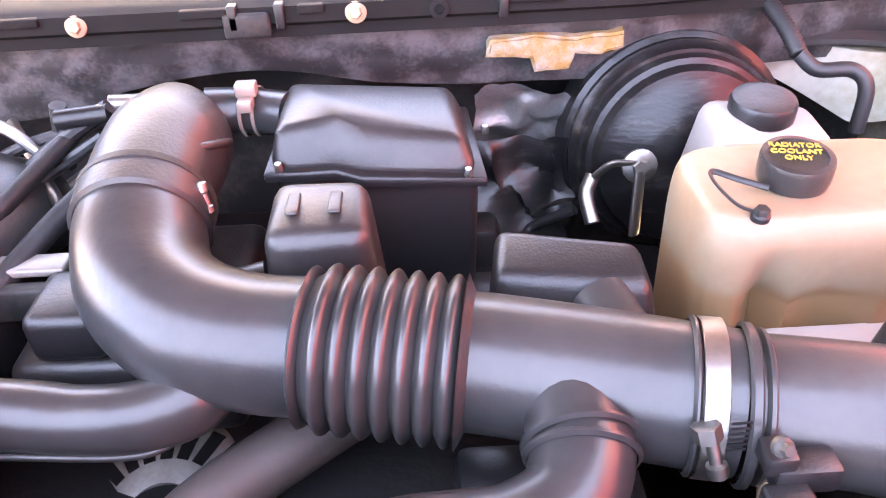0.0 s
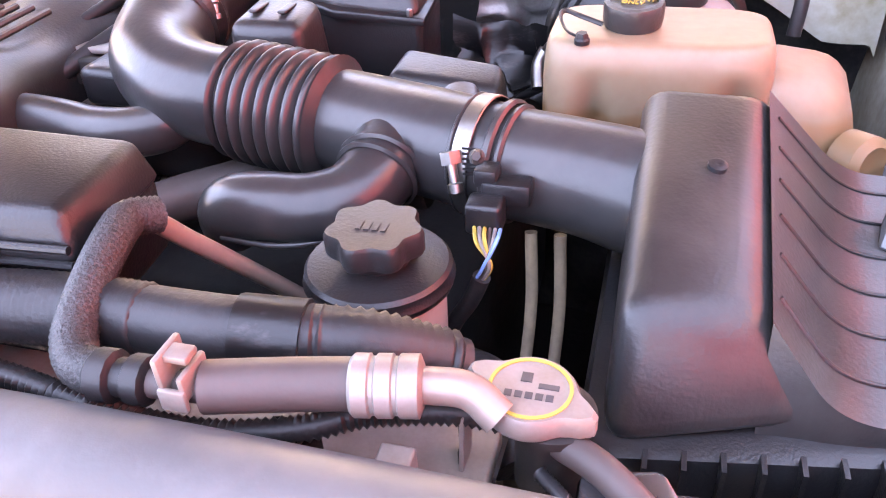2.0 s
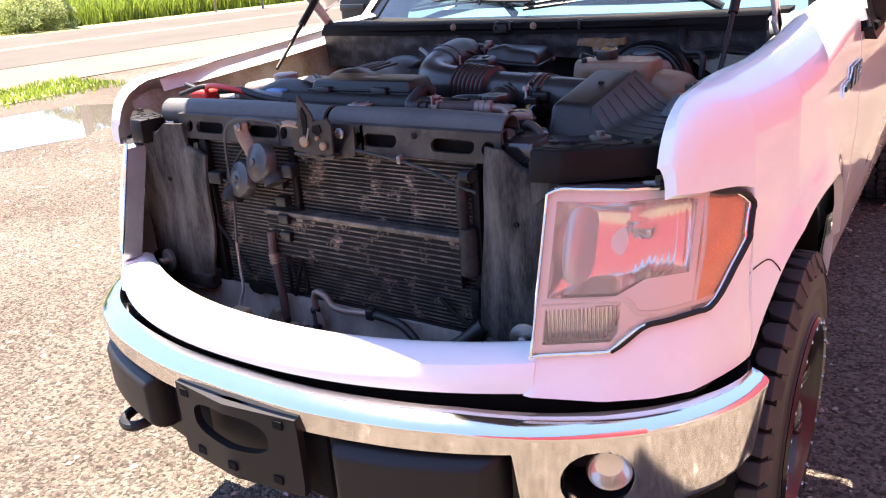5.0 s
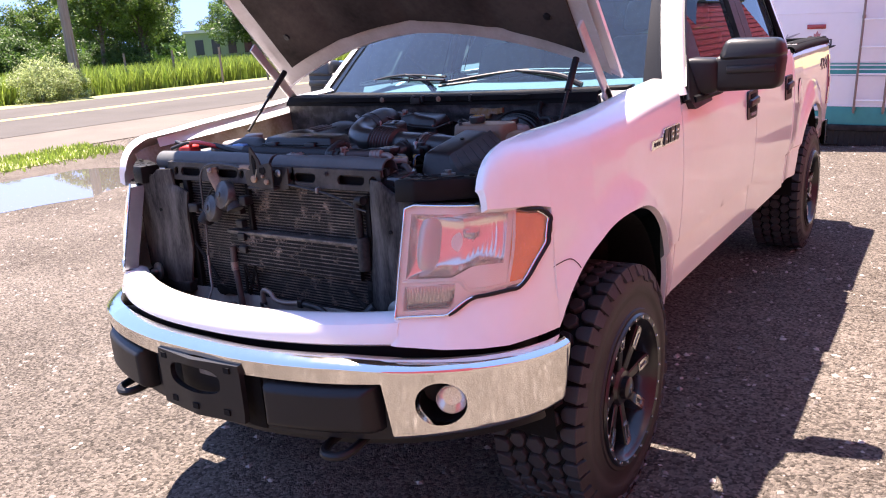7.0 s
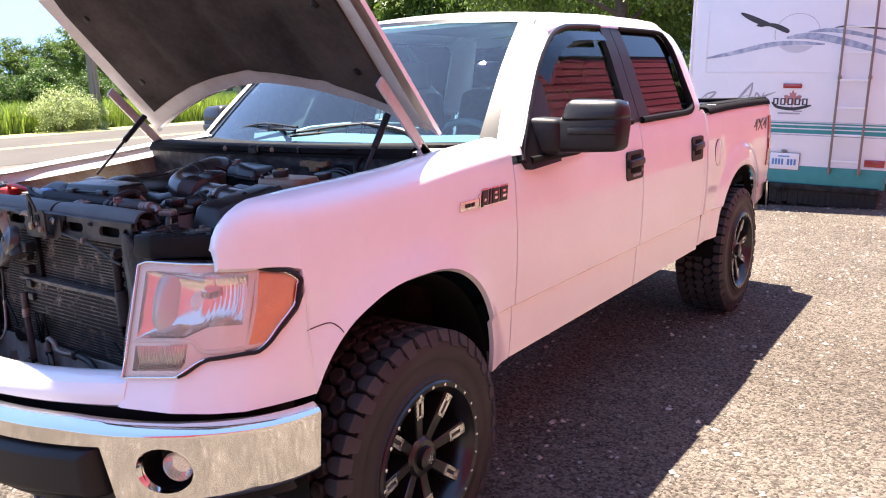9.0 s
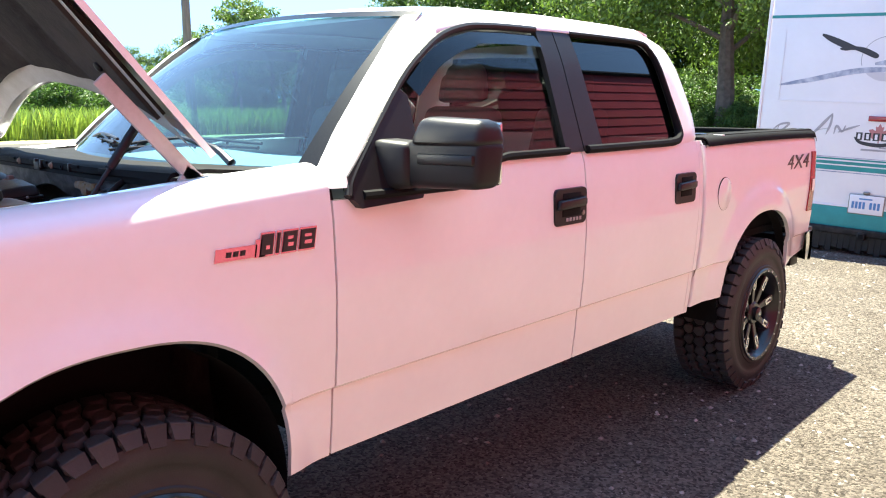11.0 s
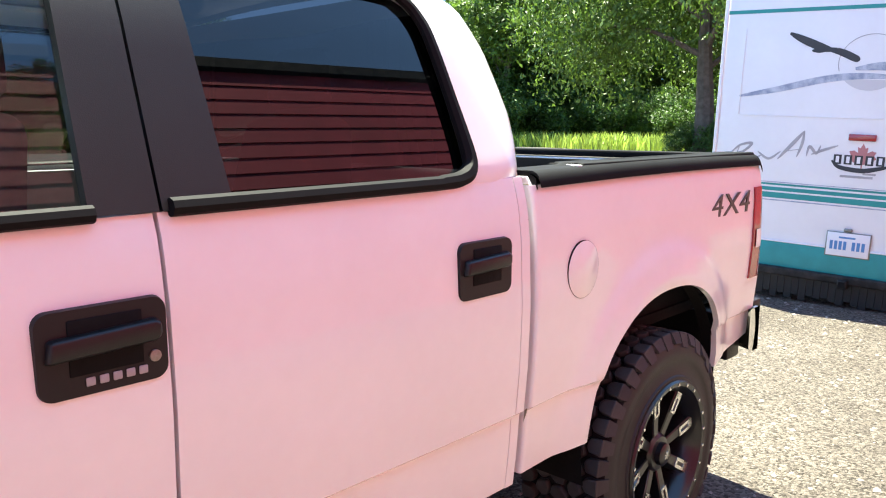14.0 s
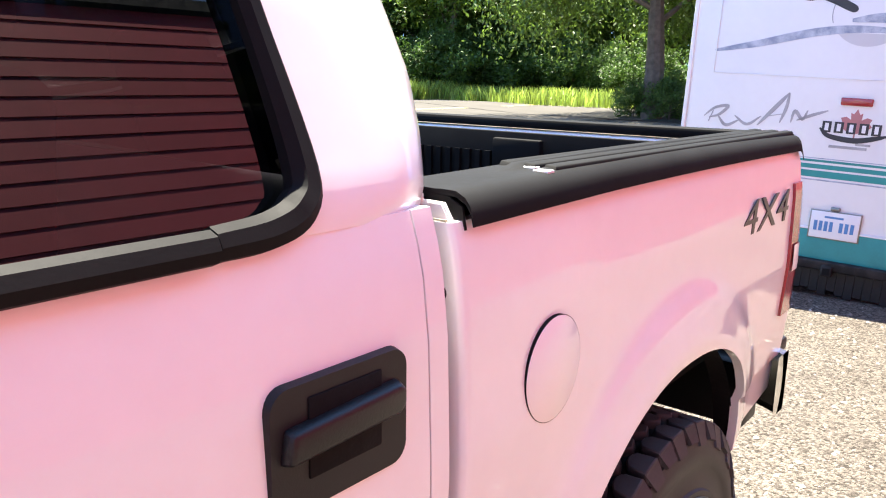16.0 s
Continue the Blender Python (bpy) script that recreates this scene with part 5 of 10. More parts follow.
# licence plate bracket
bm = B()
def bracket_y(x):
    return -1.094 + abs(x - 0.02) * 0.12
outer, innr = [], []
for k in range(40):
    a = 2 * math.pi * k / 40
    c, d = math.cos(a), math.sin(a)
    m = min(0.180 / max(abs(c), 1e-6), 0.090 / max(abs(d), 1e-6))
    x, z = 0.025 + c * m, 0.728 + d * m
    outer.append(bm.verts.new((x, bracket_y(x), z)))
    x, z = 0.015 + 0.112 * math.copysign(abs(c) ** 0.7, c), 0.752 + 0.042 * math.copysign(abs(d) ** 0.7, d)
    innr.append(bm.verts.new((x, bracket_y(x), z)))
for i in range(40):
    bm.faces.new((outer[i], outer[(i + 1) % 40], innr[(i + 1) % 40], innr[i]))
bmesh.ops.recalc_face_normals(bm, faces=bm.faces)
thicken(bm, (0, 0.018, 0))
bracket = part("plate_bracket", bm, TRIM, truck, "empty black licence plate bracket")
for x, z in ((-0.09, 0.665), (0.14, 0.665), (0.16, 0.800), (-0.12, 0.800), (0.02, 0.668)):
    bm = B()
    box(bm, x - 0.012, x + 0.012, bracket_y(x) - 0.003, bracket_y(x) + 0.006, z - 0.009, z + 0.009)
    part("bracket_tab", bm, UNDERBODY, bracket)
bm = B()
box(bm, -0.21, 0.23, -1.02, -0.98, 0.60, 0.79, 0.01)
box(bm, -0.60, 0.60, -0.86, -0.80, 0.60, 0.80, 0.01)
part("bumper_beam", bm, UNDERBODY, truck)
bm = B()
box(bm, -0.03, 0.06, -1.028, -1.015, 0.735, 0.775, 0.004)
box(bm, 0.07, 0.10, -1.028, -1.015, 0.725, 0.765, 0.004)
part("beam_bracket", bm, ALU, truck)
# black gap strip and the painted valance above the chrome
bm = B()
seal = []
for i, p in enumerate(line):
    d = (line[min(i + 1, len(line) - 1)] - line[max(i - 1, 0)]).normalized()
    seal.append(p - Vector((d.y, -d.x, 0)) * 0.085)
grid(bm, lambda u, v: seal[round(u * (len(seal) - 1))] + Vector((0, 0, bumper_top(abs(seal[round(u * (len(seal) - 1))].x)) - 0.05 + 0.085 * v)), len(seal) - 1, 2)
part("bumper_gap_seal", bm, TRIM, truck)
bm = B()
def valance(u, v):
    t = 2 * u - 1
    x = 0.615 * t
    top = 0.944 - 0.002 * (1 - t * t)
    low = 0.885 - 0.010 * t * t
    front = -0.845 - 0.17 * (1 - abs(t) ** 2.2)
    if v < 0.6:
        k = v / 0.6
        return Vector((x, front - 0.012 + 0.014 * k ** 2, low + (top - 0.01 - low) * k))
    k = (v - 0.6) / 0.4
    return Vector((x, front + 0.002 + 0.075 * k, top - 0.01 + 0.012 * math.sin(1.9 * k)))
grid(bm, valance, 50, 12)
thicken(bm, (0, 0.02, -0.012))
part("bumper_valance", bm, WHITE, truck, "white painted valance above the bumper")

# ---- headlights ----
for s in (1, -1):
    def zb(x):
        return float(np.interp(x, [0.609, 0.727, 0.768, 0.860, 0.893], [0.948, 0.946, 0.984, 0.990, 1.095]))
    def zt(x):
        return float(np.interp(x, [0.609, 0.62, 0.80, 0.880, 0.893], [1.235, 1.243, 1.226, 1.190, 1.165]))
    def lamp(u, v, d=0.0, x0=0.609, x1=0.893, m=0.0):
        x = x0 + (x1 - x0) * u
        lo, hi = zb(x) + m, zt(x) - m
        z = lo + (hi - lo) * v
        return Vector((s * (x - d * 0.25), lamp_y(x, z) - 0.010 + d, z))
    DEEP = 0.052
    bm = B()
    grid(bm, lambda u, v: lamp(u, v, DEEP), 24, 14, flip=s < 0)
    head = part("headlight", bm, BEZEL, truck, "large clear headlight with chrome rim and amber side reflector")
    # side walls of the housing: clear flange at the inner end and on top, dark shell elsewhere
    for walls, name, m in ((((None, 1, 0.0, 0.62), (0, None, 0.0, 1.0)), "lens_flange", FLANGE), (((None, 1, 0.62, 1.0), (None, 0, 0.0, 1.0), (1, None, 0.0, 1.0)), "lamp_shell", SHELL)):
        bm = B()
        for wu, wv, k0, k1 in walls:
            for k in range(24):
                e = [k0 + (k1 - k0) * (k + i) / 24 for i in (0, 1)]
                q = [lamp(wu if wu is not None else h, wv if wv is not None else h, d) for h, d in ((e[0], 0.0), (e[1], 0.0), (e[1], DEEP), (e[0], DEEP))]
                bm.faces.new([bm.verts.new(p) for p in q])
        bmesh.ops.remove_doubles(bm, verts=bm.verts, dist=1e-5)
        bmesh.ops.recalc_face_normals(bm, faces=bm.faces)
        part(name, bm, m, head)
    # bezel plate with openings for the bowl, the turn lamp and the amber side
    bm = B()
    nu, nv = 60, 60
    pv = [[bm.verts.new(lamp(i / nu, j / nv, 0.009)) for j in range(nv + 1)] for i in range(nu + 1)]
    for i in range(nu):
        for j in range(nv):
            u, v = (i + 0.5) / nu, (j + 0.5) / nv
            x = 0.609 + 0.284 * u
            z = zb(x) + (zt(x) - zb(x)) * v
            if (0.045 < u < 0.775 and 0.325 < v < 0.925) or u > 0.80 or (0.625 < x < 0.612 + 0.125 * min(1, 1.35 - (1.03 - z) / 0.08 * 0.5) and 0.962 < z < 1.026):
                continue
            q = (pv[i][j], pv[i + 1][j], pv[i + 1][j + 1], pv[i][j + 1])
            bm.faces.new(q if s > 0 else q[::-1])
    bmesh.ops.delete(bm, geom=[v for v in bm.verts if not v.link_faces], context="VERTS")
    part("lamp_bezel", bm, BEZEL, head, "bright silver inner bezel")
    # main reflector bowl, faceted on its outer half
    bm = B()
    def bowl(u, v):
        p = lamp(0.042 + 0.736 * u, 0.322 + 0.606 * v, 0.010)
        t, w = 2 * u - 1, 2 * v - 1
        depth = 0.052 * (1 - t ** 6) ** 0.6 * (1 - w ** 6) ** 0.6 * (0.55 + 0.45 * (1 - (t - 0.1) ** 2) * (1 - w * w))
        facet = min(1, max(0, (u - 0.50) / 0.08)) * min(1, max(0, (1 - u) / 0.04))
        p.y += depth + facet * 0.0011 * abs(math.sin(22 * math.pi * u + 2.5 * v))
        return p
    grid(bm, bowl, 120, 24, flip=s < 0)
    part("reflector_bowl", bm, REFLECTOR, head, "faceted chrome reflector")
    bm = B()
    def dome(u, v):
        p = lamp(0.075 + 0.20 * u, 0.37 + 0.51 * v, 0.046)
        p.y -= 0.030 * math.sin(math.pi * u) ** 0.7 * math.sin(math.pi * (0.06 + 0.88 * v)) ** 0.4
        return p
    grid(bm, dome, 16, 16, flip=s < 0)
    part("side_dome", bm, FROSTED, head, "frosted inner dome")
    bm = B()
    c = lamp(0.52, 0.68, 0.022)
    box(bm, c.x - 0.018, c.x + 0.018, c.y - 0.012, c.y + 0.03, c.z - 0.010, c.z + 0.010, 0.004)
    part("bulb_shield", bm, CHROME, head)
    bm = B()
    grid(bm, lambda u, v: lamp(0.10 + 0.44 * u, 0.352 + 0.075 * v * math.sin(math.pi * u) ** 0.5, 0.012 + 0.030 * v), 20, 5, flip=s < 0)
    part("reflector_lip", bm, REFLECTOR, head)
    # amber side
    bm = B()
    grid(bm, lambda u, v: lamp(0.805 + 0.175 * u, 0.04 + 0.92 * v, 0.008, m=0.005), 8, 12, flip=s < 0)
    thicken(bm, (0, 0.02, 0))
    part("amber_reflector", bm, AMBER, head, "orange side reflector")
    # lower turn lamp with upright ribs
    bm = B()
    for k in range(18):
        x = 0.6235 + 0.0064 * k
        zt2 = 1.026
        box(bm, s * x - 0.0026, s * x + 0.0026, lamp_y(x, 0.99) + 0.010, lamp_y(x, 0.99) + 0.022, 0.960 + max(0, x - 0.712) * 1.7, zt2, 0.001)
    part("turn_lamp_ribs", bm, REFLECTOR, head)
    # frame between the chambers
    bm = B()
    pts = [(0.612, 1.038), (0.70, 1.036), (0.742, 1.030), (0.760, 1.005), (0.80, 1.000), (0.862, 1.004)]
    tube(bm, [Vector((s * x, lamp_y(x, z) + 0.004, z)) for x, z in pts], 0.007, 8, 5)
    part("chamber_divider", bm, BEZEL, head)
    bm = B()
    pts = [(0.834, 1.005), (0.838, 1.10), (0.834, 1.205)]
    tube(bm, [Vector((s * x, lamp_y(x, z) + 0.006, z)) for x, z in pts], 0.006, 8, 5)
    part("chamber_divider", bm, BEZEL, head)
    # rim
    bm = B()
    out = [lamp(u, 1) for u in np.linspace(0, 1, 16)] + [lamp(1, v) for v in np.linspace(0.8, 0.2, 4)] + [lamp(u, 0) for u in np.linspace(1, 0, 20)] + [lamp(0, v) for v in np.linspace(0.1, 1.0, 8)]
    tube(bm, out, 0.0032, 8, 2)
    part("lamp_rim", bm, CHROME, head)
    bm = B()
    out = [lamp(u, 1) for u in np.linspace(0.55, 1, 10)] + [lamp(1, v) for v in np.linspace(0.8, 0.2, 4)] + [lamp(u, 0) for u in np.linspace(1, 0.4, 14)]
    tube(bm, [p + Vector((s * 0.007, 0.008, 0)) for p in out], 0.006, 6, 2)
    part("lamp_gasket", bm, TRIM, head)
    bm = B()
    def lens(u, v):
        p = lamp(u, v)
        p.y -= 0.010 * math.sin(math.pi * v)
        return p
    grid(bm, lens, 24, 14, flip=s < 0)
    part("lamp_lens", bm, LENS, head, "clear slightly hazed lens").visible_shadow = False


# ---- engine bay ----
def slab(name, outline, axis, at, thick, material, label="", bevel=0.0, parent=None):
    bm = B()
    plate(bm, outline, axis, at, thick, bevel)
    return part(name, bm, material, parent or truck, label)


def block(name, x0, x1, y0, y1, z0, z1, material, label="", bevel=0.008, parent=None, seg=3):
    bm = B()
    box(bm, x0, x1, y0, y1, z0, z1, bevel, seg)
    return part(name, bm, material, parent or truck, label)


def pipe(name, pts, r, material, label="", parent=None, seg=14, n=8, flat=1.0):
    bm = B()
    tube(bm, pts, r, seg, n, flat=flat)
    return part(name, bm, material, parent or truck, label)


def ribbed(name, pts, r, pitch, material, label="", depth=0.18, parent=None, seg=12):
    """Split loom and other ribbed hose."""
    line = spline(pts, 10)
    total = sum((b - a).length for a, b in zip(line, line[1:]))
    steps = max(8, int(total / pitch) * 2)
    acc = np.concatenate([[0], np.cumsum([(b - a).length for a, b in zip(line, line[1:])])])
    want = np.linspace(0, total, steps)
    fine = [Vector([float(np.interp(w, acc, [p[k] for p in line])) for k in range(3)]) for w in want]
    bm = B()
    rs = [r * (1 - depth * (i % 2)) for i in range(steps)]
    tube(bm, fine, rs, seg, 1)
    return part(name, bm, material, parent or truck, label, angle=80)


def bolt(name, p, axis, r, material=None, parent=None, washer=0.0):
    bm = B()
    if washer:
        lathe(bm, p, axis, [(washer, -0.002), (washer, 0.002), (washer * 0.6, 0.005)], 20)
    lathe(bm, p, axis, [(r, 0.0), (r, 0.006), (r * 0.8, 0.008), (0, 0.008)], 6, cap=False)
    return part(name, bm, material or STEEL, parent or truck)


# bay walls: aprons, firewall, cowl
for s in (1, -1):
    bm = B()
    def apron(u, v, s=s):
        y = -0.60 + 0.98 * u
        top = float(np.interp(y, *FENDER_TOP)) - 0.045
        x = 0.745 + 0.045 * v ** 2 - 0.05 * max(0, -y - 0.35)
        return Vector((s * x, y, 1.085 + (top - 1.085) * v))
    grid(bm, apron, 24, 12, flip=s > 0)
    thicken(bm, (s * 0.01, 0, 0))
    part("inner_apron", bm, WHITE_BAY, truck, "dusty painted inner fender, bay shade in its dark white")
    # ledge between apron and fender edge
    bm = B()
    def ledge(u, v, s=s):
        y = -0.50 + 0.89 * u
        top = float(np.interp(y, *FENDER_TOP))
        a, b = 0.765, max(0.775, side_x(y, 1.3) - 0.105)
        return Vector((s * (a + (b - a) * v), y, top - 0.055 + 0.035 * v))
    grid(bm, ledge, 24, 3, flip=s < 0)
    part("fender_ledge", bm, WHITE, truck)
bm = B()
lathe(bm, (-0.66, 0.02, 1.12), (0, -0.12, 1), [(0.16, 0.0), (0.15, 0.10), (0.12, 0.16), (0.05, 0.18), (0.0, 0.18)], 28, cap=False)
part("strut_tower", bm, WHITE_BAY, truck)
# firewall
bm = B()
def firewall(u, v):
    x = -0.76 + 1.52 * u
    bulge = 0.02 * math.sin(9 * x) * math.sin(6 * v) + 0.012 * noise.noise((x * 7, v * 5, 0.3))
    return Vector((x, 0.30 + bulge, 0.60 + 0.78 * v))
grid(bm, firewall, 50, 24)
part("firewall", bm, DARK_METAL, truck, "dark mottled firewall")
bm = B()
def cowl_front(u, v):
    x = -0.76 + 1.52 * u
    y = 0.185 + 0.10 * max(0, abs(x) - 0.40) + 0.015 * (1 - v)
    low = 1.345 + 0.03 * math.exp(-((x + 0.02) / 0.14) ** 2) - 0.05 * max(0.0, -x - 0.16) ** 0.5
    return Vector((x, y + 0.004 * noise.noise((x * 12, v * 6, 0)), low + (1.440 - low) * v))
grid(bm, cowl_front, 80, 10)
thicken(bm, (0, 0.03, 0))
part("cowl_panel", bm, COWL, truck, "scuffed dark cowl panel with salt stains")
bm = B()
def cowl_lip(u, v):
    x = -0.76 + 1.52 * u
    prof = [(0.175, 1.431), (0.165, 1.437), (0.165, 1.454), (0.180, 1.459), (0.24, 1.460), (0.32, 1.452), (0.40, 1.446), (0.47, 1.45)]
    y, z = (float(np.interp(v * 7, range(8), [p[k] for p in prof])) for k in (0, 1))
    return Vector((x, y + 0.10 * max(0, abs(x) - 0.40) + (0.30 * max(0, abs(x) - 0.45) * v), z))
grid(bm, cowl_lip, 60, 14)
thicken(bm, (0, 0, -0.012))
part("cowl_cover", bm, LINER, truck, "black plastic cowl cover below the windshield")
for x0, x1 in ((-0.060, -0.012), (0.058, 0.085), (-0.25, -0.20), (0.27, 0.33), (0.47, 0.52)):
    block("cowl_slot", x0, x1, 0.160, 0.170, 1.446, 1.455, UNDERBODY, bevel=0.002)
for x in (-0.012, 0.035, 0.26):
    block("cowl_rib", x, x + 0.010, 0.158, 0.172, 1.432, 1.458, BLACK_PLASTIC, bevel=0.002)
block("cowl_tab", -0.018, 0.03, 0.158, 0.172, 1.424, 1.450, DARK_METAL, bevel=0.004)
for x, m in ((0.116, RUSTY), (-0.165, RUSTY)):
    bolt("cowl_bolt", (x, 0.166, 1.444), (0, -1, 0.2), 0.007, m, washer=0.011)
bm = B()
lathe(bm, (0.200, 0.166, 1.443), (0, -1, 0.2), [(0.010, 0), (0.010, 0.004), (0.005, 0.005), (0.005, 0.001)], 16, cap=False)
part("cowl_hole", bm, UNDERBODY, truck)
# peeled foam patch
bm = B()
o = [(0.248, 1.385), (0.252, 1.404), (0.300, 1.406), (0.345, 1.401), (0.395, 1.406), (0.396, 1.388), (0.372, 1.382), (0.345, 1.384), (0.338, 1.366), (0.300, 1.366), (0.296, 1.381)]
plate(bm, o, "y", 0.176, 0.016, 0.003)
bmesh.ops.subdivide_edges(bm, edges=bm.edges, cuts=2)
for v in bm.verts:
    v.co += 0.003 * noise.noise_vector(v.co * 90)
part("foam_patch", bm, YELLOW_FOAM, truck, "torn yellow foam patch on the cowl")
# crumpled foil shield
bm = B()
def foil(u, v):
    p = Vector((0.235 + 0.13 * u, 0.225 - 0.03 * v, 1.250 + 0.085 * v + 0.012 * math.sin(5 * u)))
    return p + 0.010 * noise.noise_vector(p * 40)
grid(bm, foil, 22, 18)
part("heat_shield", bm, FOIL, truck, "crumpled foil heat shield")
bm = B()
def sack(u, v):
    p = Vector((0.215 + 0.15 * u, 0.17 - 0.10 * (1 - v) * (1 - u), 1.14 + 0.15 * v))
    return p + 0.018 * noise.noise_vector(p * 30)
grid(bm, sack, 22, 18)
part("harness_wrap", bm, BLACK_PAINT, truck, "shiny black wrapped wiring")

# brake booster and reservoir
bm = B()
bc, ba = Vector((0.462, 0.175, 1.268)), Vector((0.03, -1, 0.14))
lathe(bm, bc, ba, [(0.128, -0.06), (0.130, -0.02), (0.130, 0.0), (0.124, 0.004), (0.124, 0.012), (0.119, 0.016), (0.116, 0.024), (0.112, 0.024), (0.109, 0.034), (0.103, 0.036), (0.098, 0.046), (0.085, 0.048), (0.060, 0.064), (0.030, 0.070), (0.0, 0.070)], 48, cap=False)
booster = part("brake_booster", bm, BLACK_PAINT, truck, "round glossy black brake booster")
pipe("booster_bracket", [(0.350, 0.075, 1.290), (0.367, 0.072, 1.306), (0.395, 0.072, 1.304)], 0.007, STEEL, parent=booster, flat=0.5)
bolt("booster_bolt", (0.395, 0.072, 1.302), (0, -1, 0.2), 0.009, STEEL, booster, 0.018)
pipe("booster_arm", [(0.395, 0.068, 1.300), (0.392, 0.055, 1.23)], 0.009, STEEL, parent=booster, flat=0.5)
pipe("vacuum_elbow", [(0.350, 0.08, 1.290), (0.342, 0.07, 1.272), (0.346, 0.05, 1.25)], 0.008, STEEL, parent=booster)
bm = B()
hexa(bm, [(0.437, 0.00, 1.28), (0.575, 0.00, 1.28), (0.575, 0.10, 1.28), (0.437, 0.10, 1.28)], [(0.450, 0.015, 1.370), (0.560, 0.015, 1.352), (0.560, 0.085, 1.358), (0.450, 0.085, 1.372)], 0.016, 3)
res = part("brake_reservoir", bm, RES_WHITE, truck, "milky white brake fluid reservoir")
bm = B()
lathe(bm, (0.498, 0.050, 1.362), (0, -0.10, 1), [(0.029, 0.0), (0.031, 0.002), (0.031, 0.016), (0.029, 0.020), (0.022, 0.021), (0.0, 0.020)], 36, cap=False)
cap = part("reservoir_cap", bm, DUSTY_PLASTIC, res, "dusty black screw cap")

# coolant tank
bm = B()
nz, na = 36, 96
rings = []
for k in range(nz + 1):
    v = k / nz
    ease = max(0.0, (v - 0.66) / 0.34)
    z = 1.195 + 0.190 * (v if v < 0.66 else 0.66 + 0.34 * math.sin(ease * math.pi / 2) ** 0.85)
    shrink = 1 - 0.30 * (1 - math.sqrt(max(0.0, 1 - ease ** 2.2)))
    ring = []
    for i in range(na):
        a = 2 * math.pi * i / na
        c, s_ = math.cos(a), math.sin(a)
        x = 0.483 + 0.104 * math.copysign(abs(c) ** 0.42, c)
        y = -0.100 + 0.066 * math.copysign(abs(s_) ** 0.42, s_)
        if s_ < -0.5:
            lobe = sum(math.exp(-(((x - c_) / 0.015) ** 2)) for c_ in (0.432, 0.492, 0.552))
            y += 0.002 + 0.030 * lobe * min(1, max(0, (0.80 - v) / 0.22)) - 0.012 * (1 - v)
        ring.append(bm.verts.new((0.483 + (x - 0.483) * (0.5 + 0.5 * shrink), -0.100 + (y + 0.100) * shrink, z)))
    rings.append(ring)
for a, b in zip(rings, rings[1:]):
    for i in range(na):
        bm.faces.new((a[i], a[(i + 1) % na], b[(i + 1) % na], b[i]))
bm.faces.new(rings[-1]), bm.faces.new(rings[0][::-1])
tank = part("coolant_tank", bm, TANK, truck, "rust-stained translucent coolant tank", angle=70)
bm = B()
hexa(bm, [(0.575, -0.165, 1.19), (0.692, -0.165, 1.19), (0.702, 0.01, 1.19), (0.575, -0.02, 1.19)], [(0.565, -0.150, 1.362), (0.648, -0.140, 1.346), (0.662, -0.020, 1.344), (0.565, -0.040, 1.362)], 0.030, 4)
part("tank_side_chamber", bm, TANK, tank)
bm = B()
lathe(bm, (0.668, -0.165, 1.290), (0.6, -0.7, 0.1), [(0.026, -0.02), (0.026, 0.004), (0.018, 0.010), (0.012, 0.006), (0, 0.006)], 20, cap=False)
part("tank_boss", bm, TANK, tank)
block("tank_flange", 0.376, 0.60, -0.203, -0.165, 1.282, 1.288, RES_WHITE, parent=tank, bevel=0.003)
bm = B()
lathe(bm, (0.458, -0.108, 1.384), (0, -0.10, 1), [(0.022, 0), (0.0265, 0.004), (0.0275, 0.010), (0.0275, 0.022), (0.0265, 0.025), (0.022, 0.0255), (0.0215, 0.0235), (0.0, 0.023)], 40, cap=False)
tcap = part("coolant_cap", bm, DUSTY_PLASTIC, tank, "dusty black cap with yellow lettering")
mt = Matrix.Translation((0.458, -0.106, 1.4085)) @ Matrix.Rotation(radians(5.7), 4, "X") @ Matrix.Rotation(radians(-9), 4, "Z")
for k, (text, size) in enumerate((("RADIATOR", 0.0078), ("COOLANT", 0.0078), ("ONLY", 0.0078))):
    lettering("cap_lettering", text, size, mt @ Matrix.Translation((0, 0.006 - 0.0085 * k, 0.001)), YELLOW, tank, 0.0006, "raised yellow cap lettering" if k == 0 else "")
pipe("cap_tether", [(0.432, -0.128, 1.392), (0.412, -0.120, 1.396), (0.396, -0.108, 1.397), (0.393, -0.122, 1.396), (0.402, -0.146, 1.391), (0.416, -0.155, 1.388)], 0.0026, HOSE, parent=tank, flat=0.5)
bolt("tether_pin", (0.417, -0.155, 1.385), (0, -0.1, 1), 0.006, TRIM, tank, 0.007)
for k in range(2):
    bm = B()
    box(bm, 0.405, 0.430, -0.178, -0.176, 1.262 + 0.009 * k, 1.268 + 0.009 * k)
    part("tank_print", bm, DULL_WHITE, tank)
pipe("overflow_hose", [(0.684, -0.175, 1.285), (0.715, -0.185, 1.290), (0.735, -0.15, 1.28), (0.742, -0.08, 1.20)], 0.012, HOSE, "black overflow hose")

